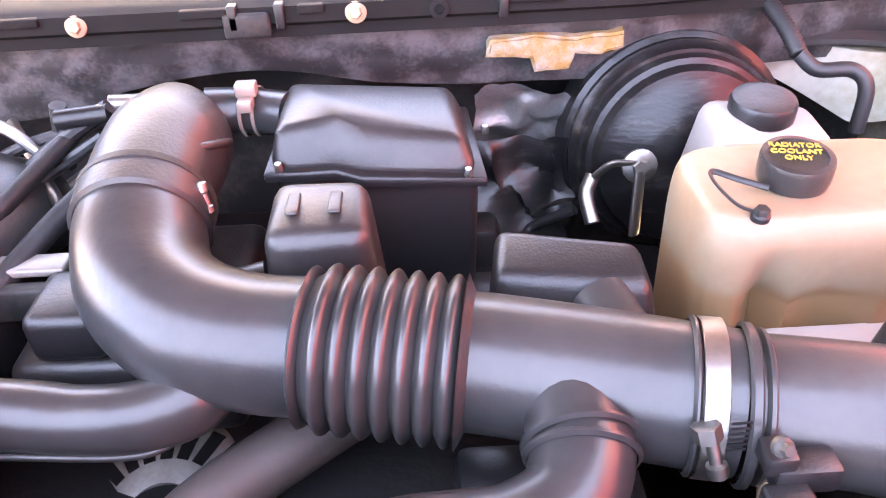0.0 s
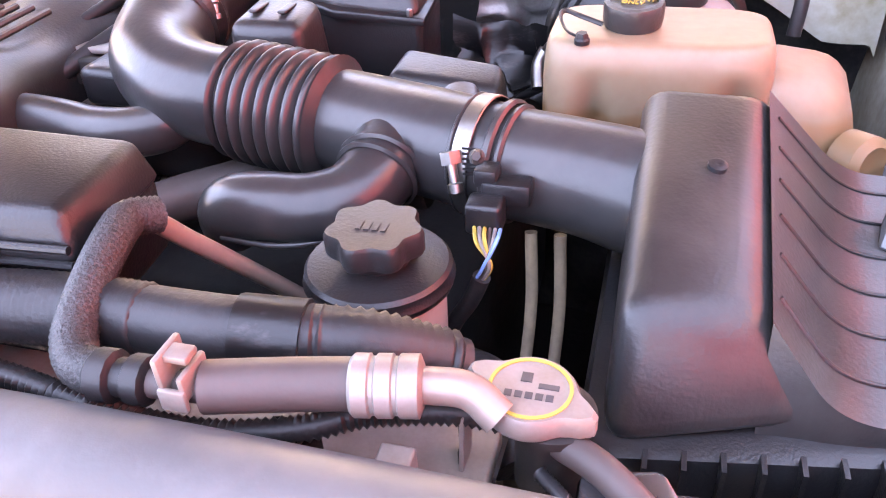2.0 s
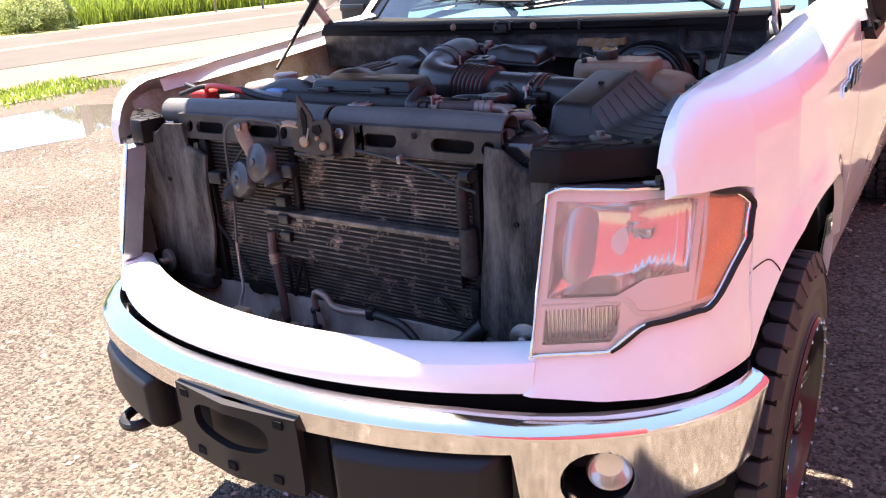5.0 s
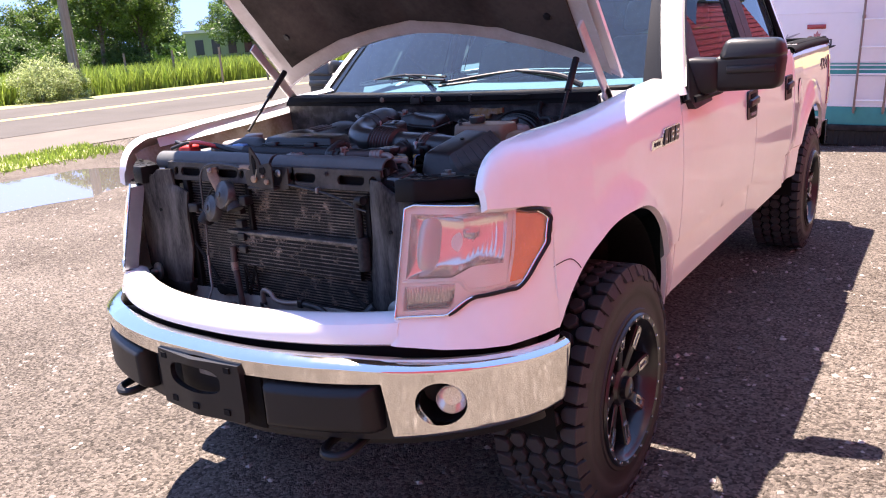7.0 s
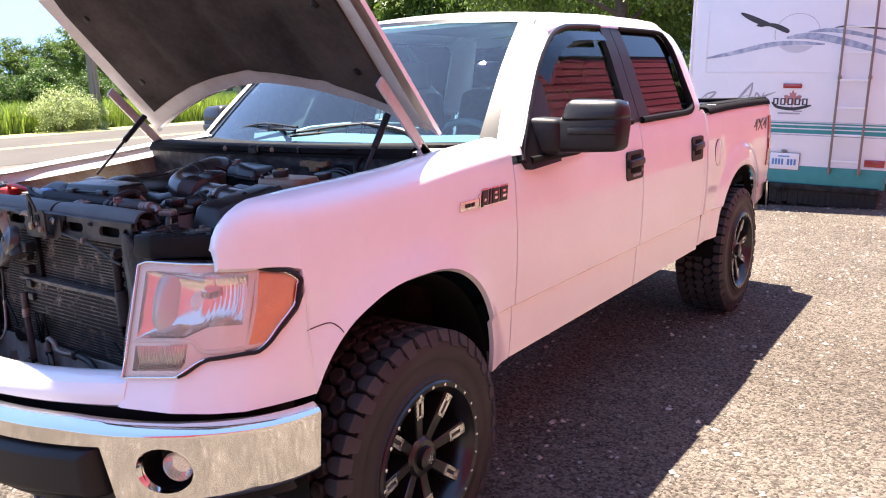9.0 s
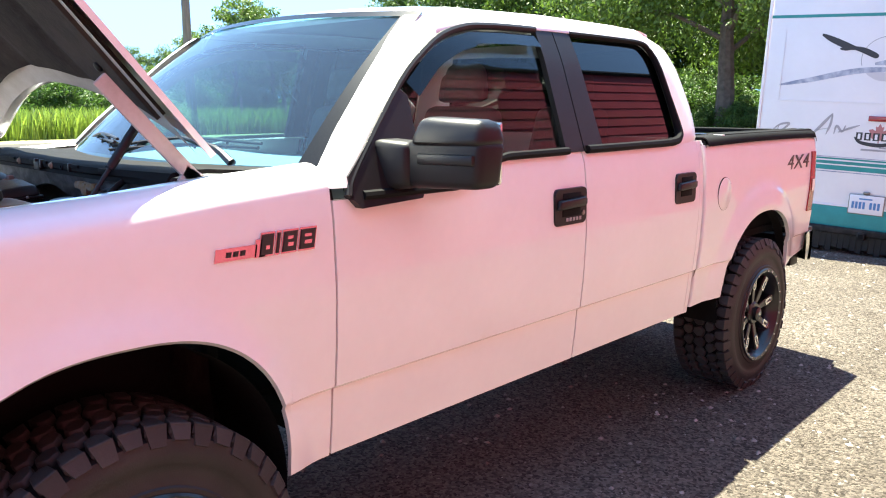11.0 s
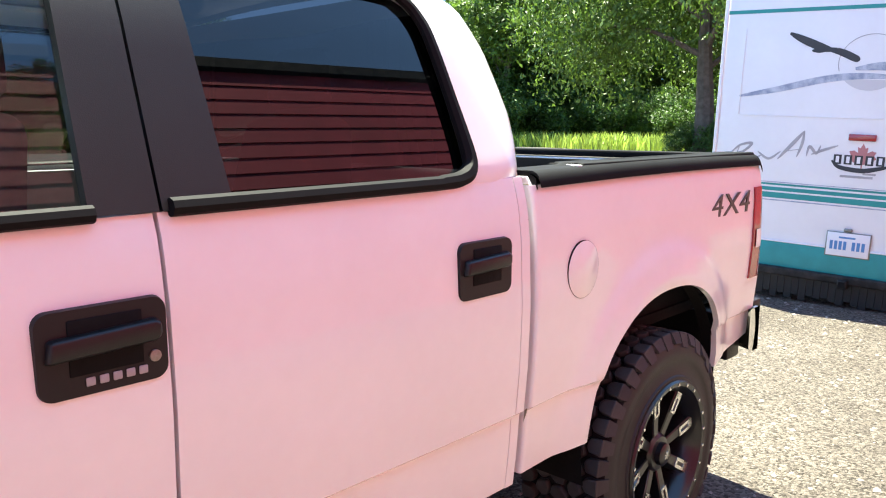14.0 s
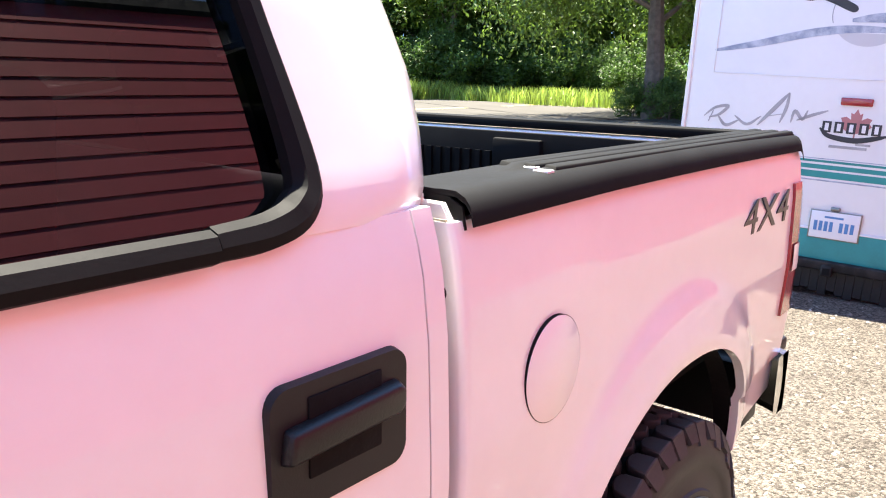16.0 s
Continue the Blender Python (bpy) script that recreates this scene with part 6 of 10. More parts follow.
# air filter housing
bm = B()
lo = [(0.470, -0.500, 1.255), (0.640, -0.475, 1.262), (0.665, -0.190, 1.262), (0.470, -0.180, 1.255)]
bm2 = [(0.480, -0.478, 1.345), (0.562, -0.459, 1.334), (0.567, -0.223, 1.378), (0.478, -0.231, 1.382)]
hexa(bm, [(0.476, -0.512, 1.255), (0.608, -0.480, 1.270), (0.655, -0.195, 1.285), (0.472, -0.205, 1.255)], bm2, 0.018, 4)
airbox = part("air_filter_box", bm, DUSTY_PLASTIC, truck, "black air filter housing with ribbed sloping lid")
bm = B()
def skirt(u, v):
    """The lid's sloping side, running through a hollow fillet into the shelf."""
    p0 = Vector((0.564, -0.461, 1.332)).lerp(Vector((0.570, -0.221, 1.375)), u)
    p1 = Vector((0.606, -0.482, 1.283)).lerp(Vector((0.640, -0.200, 1.298)), u)
    p2 = Vector((0.690, -0.470, 1.272)).lerp(Vector((0.712, -0.186, 1.288)), u)
    if v < 0.34:
        p = p0.lerp(p1, v / 0.34 * 0.66)
    elif v > 0.66:
        p = p1.lerp(p2, 0.34 + 0.66 * (v - 0.66) / 0.34)
    else:
        k = (v - 0.34) / 0.32
        q0, q2 = p0.lerp(p1, 0.66), p1.lerp(p2, 0.34)
        p = q0.lerp(p1, k).lerp(p1.lerp(q2, k), k)
    return p + Vector((0.0018, 0, 0.0012))
grid(bm, skirt, 20, 36, flip=True)
grid(bm, lambda u, v: skirt(0, u).lerp(Vector((skirt(0, u).x, -0.492 + 0.012 * u, 1.235)), v), 36, 6, flip=True)
grid(bm, lambda u, v: skirt(u, 1) + Vector((0.004 * v, 0, -0.05 * v)), 20, 4)
bmesh.ops.remove_doubles(bm, verts=bm.verts, dist=1e-5)
part("air_box_shelf", bm, DUSTY_PLASTIC, airbox)
for k in range(6):
    u = 0.12 + 0.155 * k
    bm = B()
    tube(bm, [skirt(u, 0.06 + 0.92 * i / 11) for i in range(12)], 0.0018, 8, 2)
    part("lid_rib", bm, BLACK_PLASTIC, airbox)
bm = B()
lathe(bm, (0.533, -0.332, 1.3635), (0.12, -0.18, 1), [(0.007, -0.004), (0.007, 0.002), (0.004, 0.003), (0.0, 0.002)], 12, cap=False)
part("lid_rivet", bm, TRIM, airbox)
bm = B()
hexa(bm, [(0.455, -0.515, 1.10), (0.70, -0.49, 1.10), (0.71, -0.17, 1.10), (0.455, -0.18, 1.10)], [(0.462, -0.522, 1.262), (0.690, -0.488, 1.268), (0.702, -0.178, 1.272), (0.462, -0.190, 1.262)], 0.012)
part("air_box_tray", bm, BLACK_PLASTIC, airbox, "lower air box tray with upright ribs")
for k in range(9):
    x = 0.480 + 0.022 * k
    bm = B()
    box(bm, x, x + 0.003, -0.530 + 0.02 * k / 9 * 1.6, -0.515 + 0.02 * k / 9 * 1.6, 1.16, 1.268)
    part("tray_rib", bm, BLACK_PLASTIC, airbox)
bolt("tray_screw", (0.648, -0.492, 1.268), (0, 0, 1), 0.006, STEEL, airbox, 0.008)

# intake tube: box outlet, clamp, bellows, elbow
axis = [(0.500, -0.300, 1.322), (0.440, -0.287, 1.322), (0.372, -0.273, 1.320)]
tube_r = 0.047
intake = pipe("intake_tube", [(0.520, -0.306, 1.311), (0.482, -0.297, 1.316), (0.440, -0.287, 1.320), (0.372, -0.271, 1.320)], [0.0440, 0.0490, 0.0465, 0.0465], RUBBER, "black intake tube to the air box", seg=36)
def ring(name, p, d, r, w, material, parent, lip=0.003):
    bm = B()
    lathe(bm, Vector(p) - Vector(d).normalized() * w / 2, d, [(r - lip, 0), (r, lip * 0.6), (r, w - lip * 0.6), (r - lip, w)], 40, cap=False)
    return part(name, bm, material, parent)
d1 = Vector((1, -0.23, 0.01))
ring("tube_flange", (0.373, -0.272, 1.320), d1, 0.053, 0.008, RUBBER, intake)
ring("tube_flange", (0.382, -0.274, 1.320), d1, 0.050, 0.006, RUBBER, intake)
rear_tube = pipe("rear_intake_tube", [(0.372, -0.271, 1.320), (0.300, -0.247, 1.320), (0.222, -0.222, 1.319), (0.190, -0.215, 1.319)], [0.0475, 0.0485, 0.049, 0.049], RUBBER, "black rubber intake duct", seg=36)
clamp = ring("hose_clamp", (0.352, -0.264, 1.320), d1, 0.0525, 0.015, STEEL, intake, 0.001)
ring("clamp_lip", (0.342, -0.261, 1.320), d1, 0.0525, 0.005, RUBBER, intake)
bm = B()
lathe(bm, (0.338, -0.318, 1.334), (0.25, -0.35, -1), [(0.004, -0.006), (0.004, 0.010), (0.0065, 0.011), (0.0065, 0.018), (0.004, 0.020)], 12)
lathe(bm, (0.333, -0.309, 1.350), (0.25, -0.35, -1), [(0.009, 0.004), (0.009, 0.014)], 6)
part("clamp_screw", bm, STEEL, intake, "zinc clamp screw")
for k in range(6):
    bm = B()
    box(bm, 0.346, 0.358, -0.3173, -0.3168, 1.330 + 0.0045 * k, 1.332 + 0.0045 * k)
    part("clamp_slot", bm, TRIM, intake)
# bellows
b0, b1 = Vector((0.197, -0.217, 1.319)), Vector((0.090, -0.200, 1.326))
prof, n_rib = [], 7
length = (b1 - b0).length
prof.append((0.049, -0.006))
prof.append((0.062, 0.000))
for k in range(n_rib):
    c = (k + 0.5) / (n_rib + 0.6) * length
    step = length / (n_rib + 0.6)
    for j in range(8):
        a = j / 8
        prof.append((0.0525 + 0.0085 * (0.5 - 0.5 * math.cos(2 * math.pi * a)) ** 0.55, c + (a - 0.5) * step))
prof += [(0.053, length * 0.93), (0.051, length * 0.96), (0.056, length * 0.97), (0.058, length), (0.050, length + 0.004)]
bm = B()
lathe(bm, b0, b1 - b0, prof, 56, cap=False)
part("bellows", bm, RUBBER, truck, "ribbed rubber bellows in the intake duct", angle=60)
elbow = pipe("intake_elbow", [(0.094, -0.201, 1.326), (0.050, -0.194, 1.327), (0.002, -0.176, 1.331), (-0.036, -0.140, 1.340), (-0.053, -0.090, 1.353), (-0.056, -0.060, 1.358)], [0.050, 0.050, 0.051, 0.052, 0.052, 0.051], RUBBER, "curved black intake elbow", seg=40, n=8)
pipe("elbow_seam", [(0.09, -0.240, 1.318), (0.04, -0.232, 1.320), (-0.01, -0.208, 1.322), (-0.06, -0.16, 1.330)], 0.003, RUBBER, parent=elbow)
d2 = Vector((-0.02, 0.35, 0.07))
ring("elbow_collar", (-0.056, -0.066, 1.357), d2, 0.0565, 0.030, DUSTY_PLASTIC, elbow, 0.004)
ring("elbow_clamp", (-0.057, -0.050, 1.360), d2, 0.0575, 0.008, DARK_METAL, elbow, 0.001)
bm = B()
lathe(bm, (-0.004, -0.063, 1.378), (0.15, -0.25, -1), [(0.003, -0.008), (0.005, -0.007), (0.005, 0.0), (0.0035, 0.002), (0.0035, 0.012), (0.0052, 0.013), (0.0052, 0.018)], 12)
part("elbow_clamp_screw", bm, STEEL, elbow)
throttle = pipe("throttle_duct", [(-0.057, -0.049, 1.360), (-0.058, -0.010, 1.366), (-0.056, 0.026, 1.370), (-0.050, 0.062, 1.368), (-0.038, 0.082, 1.362)], [0.054, 0.055, 0.056, 0.052, 0.036], DUSTY_PLASTIC, "dusty black throttle duct", seg=32)
pipe("throttle_hose", [(-0.03, 0.085, 1.380), (0.005, 0.090, 1.378), (0.050, 0.075, 1.378)], [0.024, 0.022, 0.022], RUBBER, "short breather hose", seg=20)
bm = B()
for dx in (-0.006, 0.006):
    lathe(bm, (0.012 + dx, 0.087, 1.378), (1, -0.15, 0), [(0.0235, 0.0), (0.0245, 0.001), (0.0245, 0.003), (0.0235, 0.004)], 28, cap=False)
box(bm, 0.003, 0.023, 0.070, 0.085, 1.399, 1.412, 0.002)
box(bm, 0.006, 0.020, 0.055, 0.075, 1.390, 1.401, 0.002)
part("spring_clamp", bm, PALE_PIPE, truck, "rusty spring clamp")
pipe("throttle_rib", [(-0.020, -0.02, 1.395), (-0.005, 0.0, 1.388), (0.0, 0.03, 1.375)], 0.004, DUSTY_PLASTIC, parent=throttle)
# branch ducts
branch = pipe("resonator_duct", [(0.268, -0.262, 1.318), (0.266, -0.300, 1.312), (0.252, -0.328, 1.304), (0.222, -0.343, 1.300), (0.190, -0.347, 1.300), (0.164, -0.346, 1.297), (0.147, -0.342, 1.288), (0.140, -0.335, 1.266)], [0.036, 0.033, 0.031, 0.030, 0.030, 0.030, 0.029, 0.026], RUBBER, "curved black resonator duct", seg=28)
ring("branch_lip", (0.267, -0.291, 1.314), (0, -1, -0.2), 0.0385, 0.006, RUBBER, branch)
ring("branch_lip", (0.266, -0.300, 1.312), (-0.1, -1, -0.25), 0.037, 0.006, RUBBER, branch)
pipe("duct_seam", [(0.150, -0.370, 1.280), (0.20, -0.373, 1.280), (0.240, -0.360, 1.283), (0.268, -0.335, 1.292), (0.275, -0.31, 1.296)], 0.0028, RUBBER, parent=branch)
pipe("lower_duct", [(0.020, -0.195, 1.310), (0.004, -0.218, 1.300), (-0.030, -0.228, 1.294), (-0.075, -0.226, 1.292), (-0.120, -0.220, 1.294), (-0.18, -0.217, 1.295), (-0.26, -0.215, 1.292)], [0.026, 0.027, 0.026, 0.025, 0.026, 0.027, 0.030], RUBBER, "curved lower vacuum duct", seg=24)
pipe("lower_duct_seam", [(0.018, -0.226, 1.292), (-0.005, -0.243, 1.283), (-0.04, -0.250, 1.278), (-0.13, -0.243, 1.278)], 0.0028, RUBBER)
pipe("coolant_crossover", [(0.15, -0.145, 1.235), (0.075, -0.200, 1.232), (0.0, -0.262, 1.225), (-0.05, -0.32, 1.20)], 0.025, BROWN_HOSE, "dark coolant crossover hose", seg=20)
for a, b, r, m in (((-0.235, 0.045, 1.318), (-0.112, 0.062, 1.402), 0.0075, HOSE), ((-0.265, 0.020, 1.285), (-0.120, 0.050, 1.378), 0.0065, BLACK_PAINT), ((-0.228, 0.012, 1.268), (-0.122, 0.036, 1.350), 0.0045, STEEL),
                   ((-0.232, 0.070, 1.390), (-0.185, 0.060, 1.352), 0.006, STEEL), ((-0.250, 0.060, 1.345), (-0.150, 0.080, 1.372), 0.006, HOSE), ((-0.180, 0.085, 1.33), (-0.165, 0.075, 1.40), 0.008, DARK_METAL)):
    a, b = Vector(a), Vector(b)
    pipe("vacuum_line", [a, a.lerp(b, 0.5) + Vector((0, 0, 0.006)), b], r, m, seg=10)
pipe("line_fitting", [(-0.160, 0.055, 1.394), (-0.112, 0.058, 1.397)], 0.0095, BLACK_PAINT, "black line fitting", seg=12)
block("throttle_bracket", -0.205, -0.125, -0.088, -0.062, 1.318, 1.326, DULL_WHITE, "pale metal throttle bracket", bevel=0.003)
block("throttle_bracket_web", -0.200, -0.130, -0.105, -0.090, 1.285, 1.318, DARK_METAL, bevel=0.004)
# small resonator box and joint
bm = B()
hexa(bm, [(0.052, -0.150, 1.285), (0.142, -0.150, 1.285), (0.142, -0.070, 1.285), (0.052, -0.070, 1.285)], [(0.056, -0.148, 1.384), (0.136, -0.146, 1.384), (0.132, -0.075, 1.392), (0.058, -0.072, 1.392)], 0.014, 4)
cube = part("resonator_box", bm, DUSTY_PLASTIC, truck, "small glossy black resonator box")
block("box_emboss", 0.072, 0.082, -0.125, -0.095, 1.388, 1.3915, DUSTY_PLASTIC, parent=cube, bevel=0.002)
block("box_emboss", 0.104, 0.114, -0.125, -0.095, 1.388, 1.3915, DUSTY_PLASTIC, parent=cube, bevel=0.002)
pipe("resonator_joint", [(0.050, -0.120, 1.325), (0.02, -0.125, 1.322), (0.0, -0.128, 1.33)], 0.018, RUBBER, "short rubber joint")
# large resonator with lid
bm = B()
hexa(bm, [(0.048, -0.008, 1.20), (0.220, -0.018, 1.20), (0.214, 0.09, 1.20), (0.05, 0.10, 1.20)], [(0.043, -0.012, 1.366), (0.226, -0.022, 1.358), (0.216, 0.095, 1.366), (0.045, 0.11, 1.368)], 0.010, 3)
big = part("resonator_body", bm, BLACK_PLASTIC, truck, "large black intake resonator with moulded lid")
bm = B()
def lip(z):
    return [(0.036, -0.018, z + 0.004), (0.100, -0.020, z + 0.004), (0.122, -0.028, z), (0.232, -0.032, z - 0.004), (0.222, 0.100, z + 0.004), (0.04, 0.118, z + 0.006)]
hexa(bm, lip(1.352), lip(1.362), 0.003, 2)
part("lid_lip", bm, BLACK_PLASTIC, big)
bm = B()
hexa(bm, [(0.040, -0.014, 1.362), (0.100, -0.016, 1.362), (0.122, -0.024, 1.360), (0.226, -0.028, 1.356), (0.218, 0.096, 1.364), (0.044, 0.112, 1.366)],
     [(0.048, 0.004, 1.398), (0.100, 0.002, 1.400), (0.122, -0.006, 1.394), (0.212, -0.010, 1.388), (0.204, 0.086, 1.396), (0.050, 0.100, 1.402)], 0.010, 4)
part("resonator_lid", bm, DUSTY_PLASTIC, big)
for p in ((0.215, -0.030, 1.36), (0.05, -0.014, 1.366), (0.236, 0.05, 1.36)):
    bolt("lid_screw", p, (0, -0.1, 1), 0.004, STEEL, big)
# low cover box by the tube
bm = B()
hexa(bm, [(0.222, -0.178, 1.28), (0.350, -0.192, 1.28), (0.348, -0.115, 1.28), (0.226, -0.092, 1.28)], [(0.226, -0.150, 1.343), (0.344, -0.166, 1.338), (0.340, -0.124, 1.350), (0.232, -0.098, 1.352)], 0.010, 4)
cover = part("vacuum_canister", bm, BLACK_PLASTIC, truck, "flat black plastic canister")
pipe("canister_port", [(0.305, -0.160, 1.320), (0.315, -0.195, 1.315), (0.322, -0.225, 1.315)], [0.024, 0.023, 0.023], RUBBER, parent=cover, seg=20)
ring("port_lip", (0.318, -0.208, 1.315), (0.2, -1, 0), 0.0275, 0.006, RUBBER, cover)
# air flow sensor on the tube
bm = B()
box(bm, 0.392, 0.430, -0.347, -0.327, 1.303, 1.322, 0.003)
box(bm, 0.386, 0.404, -0.345, -0.325, 1.316, 1.331, 0.003)
sensor = part("air_flow_sensor", bm, BLACK_PLASTIC, truck, "black air flow sensor with coloured wires")
block("sensor_plug", 0.384, 0.412, -0.368, -0.344, 1.288, 1.314, BLACK_PLASTIC, parent=sensor, bevel=0.004)
for p in ((0.390, -0.345, 1.343),):
    bolt("sensor_screw", p, (0.1, -0.8, 0.5), 0.0045, DARK_METAL, sensor, 0.006)
for k, m in enumerate((YELLOW, DULL_WHITE, YELLOW, BROWN_HOSE, DULL_WHITE, PLATE_BLUE)):
    pipe("sensor_wire", [(0.392 + 0.004 * k, -0.368, 1.296), (0.398 + 0.003 * k, -0.386, 1.294 + 0.002 * (k % 3)), (0.410 - 0.001 * k, -0.392 - 0.002 * (k % 2), 1.280), (0.400 - 0.001 * k, -0.388, 1.258)], 0.0016, m, parent=sensor, seg=6)
pipe("sensor_loom", [(0.402, -0.388, 1.266), (0.392, -0.385, 1.240), (0.372, -0.38, 1.20), (0.35, -0.37, 1.12)], 0.007, HOSE, parent=sensor)

sensor.location = (-0.026, 0.004, 0.017)

# power steering reservoir
bm = B()
lathe(bm, (0.311, -0.424, 1.20), (0, 0, 1), [(0.046, 0), (0.047, 0.085), (0.049, 0.095), (0.049, 0.104)], 40)
ps = part("steering_fluid_reservoir", bm, RES_WHITE, truck, "pale power steering reservoir with black lobed cap")
bm = B()
lathe(bm, (0.311, -0.424, 1.298), (0, 0, 1), [(0.050, 0), (0.053, 0.003), (0.0545, 0.008), (0.0525, 0.012), (0.0525, 0.016), (0.050, 0.019), (0.040, 0.021), (0.024, 0.022), (0.022, 0.030)], 48, cap=False)
part("reservoir_top", bm, BLACK_PLASTIC, ps)
bm = B()
na = 84
for (r, z), (r2, z2) in zip([(0.023, 1.318), (0.025, 1.326), (0.031, 1.327), (0.0325, 1.330), (0.0325, 1.343), (0.031, 1.346), (0.0, 1.3465)], [(0.025, 1.326), (0.031, 1.327), (0.0325, 1.330), (0.0325, 1.343), (0.031, 1.346), (0.0, 1.3465), None][:6]):
    def lobe(r, a):
        return r * (1 + (0.085 if r > 0.028 else 0.02) * math.cos(7 * a))
    q = [[bm.verts.new((0.311 + lobe(rr, a) * math.cos(a), -0.424 + lobe(rr, a) * math.sin(a), zz)) for a in np.linspace(0, 2 * math.pi, na, endpoint=False)] for rr, zz in ((r, z), (max(r2, 1e-4), z2))]
    for i in range(na):
        bm.faces.new((q[0][i], q[0][(i + 1) % na], q[1][(i + 1) % na], q[1][i]))
bmesh.ops.remove_doubles(bm, verts=bm.verts, dist=1e-4)
part("lobed_cap", bm, DUSTY_PLASTIC, ps, "worn black lobed cap")
bm = B()
for k in range(4):
    box(bm, 0.300 + 0.006 * k, 0.3035 + 0.006 * k, -0.432, -0.422, 1.3462, 1.3472)
part("cap_relief", bm, DUSTY_PLASTIC, ps)

# fuse box
bm = B()
hexa(bm, [(-0.155, -0.530, 1.29), (0.135, -0.512, 1.29), (0.125, -0.40, 1.29), (-0.19, -0.39, 1.29)], [(-0.150, -0.530, 1.352), (0.140, -0.512, 1.352), (0.128, -0.40, 1.352), (-0.19, -0.39, 1.352)], 0.006)
fuse = part("fuse_box", bm, BLACK_PLASTIC, truck, "black fuse box with clipped lid")
bm = B()
hexa(bm, [(-0.158, -0.534, 1.350), (0.144, -0.516, 1.350), (0.132, -0.396, 1.350), (-0.194, -0.386, 1.350)], [(-0.146, -0.522, 1.386), (0.132, -0.505, 1.386), (0.122, -0.404, 1.386), (-0.184, -0.394, 1.386)], 0.008, 3)
part("fuse_box_lid", bm, BLACK_PLASTIC, fuse)
for x in (-0.105, 0.06):
    block("lid_clip", x - 0.022, x + 0.022, -0.542 + 0.06 * (x + 0.1), -0.520 + 0.06 * (x + 0.1), 1.318, 1.372, BLACK_PLASTIC, parent=fuse, bevel=0.004)
for z in (1.335, 1.352, 1.364):
    pipe("lid_ridge", [(-0.155, -0.5345, z), (0.142, -0.5165, z)], 0.003, BLACK_PLASTIC, parent=fuse, seg=8)
bm = B()
for k, (x, w) in enumerate(((-0.030, 0.008), (-0.018, 0.006), (-0.008, 0.010), (0.004, 0.004))):
    box(bm, x, x + w, -0.468, -0.460, 1.386, 1.3868)
    box(bm, x, x + w * 0.8, -0.456, -0.451, 1.386, 1.3868)
part("lid_symbol", bm, DECAL_GREY, fuse)

# hoses and looms in front of the fuse box
pipe("harness_tube", [(-0.42, -0.50, 1.335), (-0.22, -0.565, 1.338), (-0.02, -0.560, 1.338), (0.14, -0.540, 1.336), (0.26, -0.535, 1.334), (0.34, -0.520, 1.326), (0.39, -0.50, 1.30)], [0.020, 0.022, 0.022, 0.022, 0.022, 0.020, 0.018], HOSE, "taped black wiring harness", seg=18)
ribbed("harness_cover", [(-0.20, -0.568, 1.340), (-0.10, -0.566, 1.341), (0.02, -0.557, 1.3385), (0.14, -0.540, 1.336), (0.205, -0.537, 1.335)], 0.0240, 0.005, HOSE, depth=0.07, seg=16)
ribbed("harness_cover", [(0.308, -0.529, 1.331), (0.34, -0.520, 1.326), (0.385, -0.503, 1.303)], 0.0222, 0.006, HOSE, depth=0.12, seg=16)
pipe("harness_tape", [(0.265, -0.535, 1.334), (0.305, -0.529, 1.331)], 0.0245, BLACK_PAINT, seg=16)
ribbed("braided_hose", [(0.162, -0.452, 1.354), (0.154, -0.470, 1.361), (0.160, -0.495, 1.363), (0.168, -0.530, 1.357), (0.178, -0.566, 1.347), (0.194, -0.586, 1.343), (0.215, -0.593, 1.344)], 0.0135, 0.004, BRAID, "braided black hose", depth=0.09)
pipe("steel_line", [(0.157, -0.464, 1.358), (0.162, -0.452, 1.346), (0.168, -0.434, 1.322), (0.178, -0.412, 1.293), (0.190, -0.385, 1.257), (0.205, -0.355, 1.215)], 0.0075, PALE_PIPE, "bare metal line")
bm = B()
lathe(bm, (0.210, -0.594, 1.345), (1, 0.05, 0), [(0.012, 0), (0.015, 0.003), (0.015, 0.014), (0.011, 0.016), (0.011, 0.022), (0.014, 0.024), (0.014, 0.034), (0.010, 0.036)], 12)
part("hose_coupling", bm, TRIM, truck, "black hose coupling")
pipe("line_neck", [(0.236, -0.593, 1.345), (0.275, -0.590, 1.345)], 0.009, BROWN_HOSE)
bm = B()
box(bm, 0.258, 0.262, -0.604, -0.580, 1.346, 1.372, 0.0015)
box(bm, 0.270, 0.274, -0.604, -0.580, 1.346, 1.362, 0.0015)
box(bm, 0.258, 0.274, -0.606, -0.602, 1.340, 1.354, 0.0015)
box(bm, 0.258, 0.274, -0.582, -0.578, 1.340, 1.354, 0.0015)
box(bm, 0.257, 0.275, -0.598, -0.586, 1.366, 1.371, 0.0015)
part("line_clip", bm, DULL_WHITE, truck, "white plastic line clip")
pipe("ac_hose", [(0.275, -0.590, 1.345), (0.320, -0.577, 1.344), (0.355, -0.568, 1.343)], 0.0145, BROWN_HOSE, "brown rubber air-conditioning hose")
bm = B()
lathe(bm, (0.350, -0.570, 1.343), (1, 0.20, 0), [(0.015, 0), (0.017, 0.002), (0.017, 0.010), (0.0155, 0.011), (0.0155, 0.013), (0.017, 0.014), (0.017, 0.022), (0.0155, 0.023), (0.0155, 0.025), (0.017, 0.026), (0.017, 0.036), (0.012, 0.038)], 20)
part("crimped_sleeve", bm, DULL_WHITE, truck, "crimped aluminium sleeve")
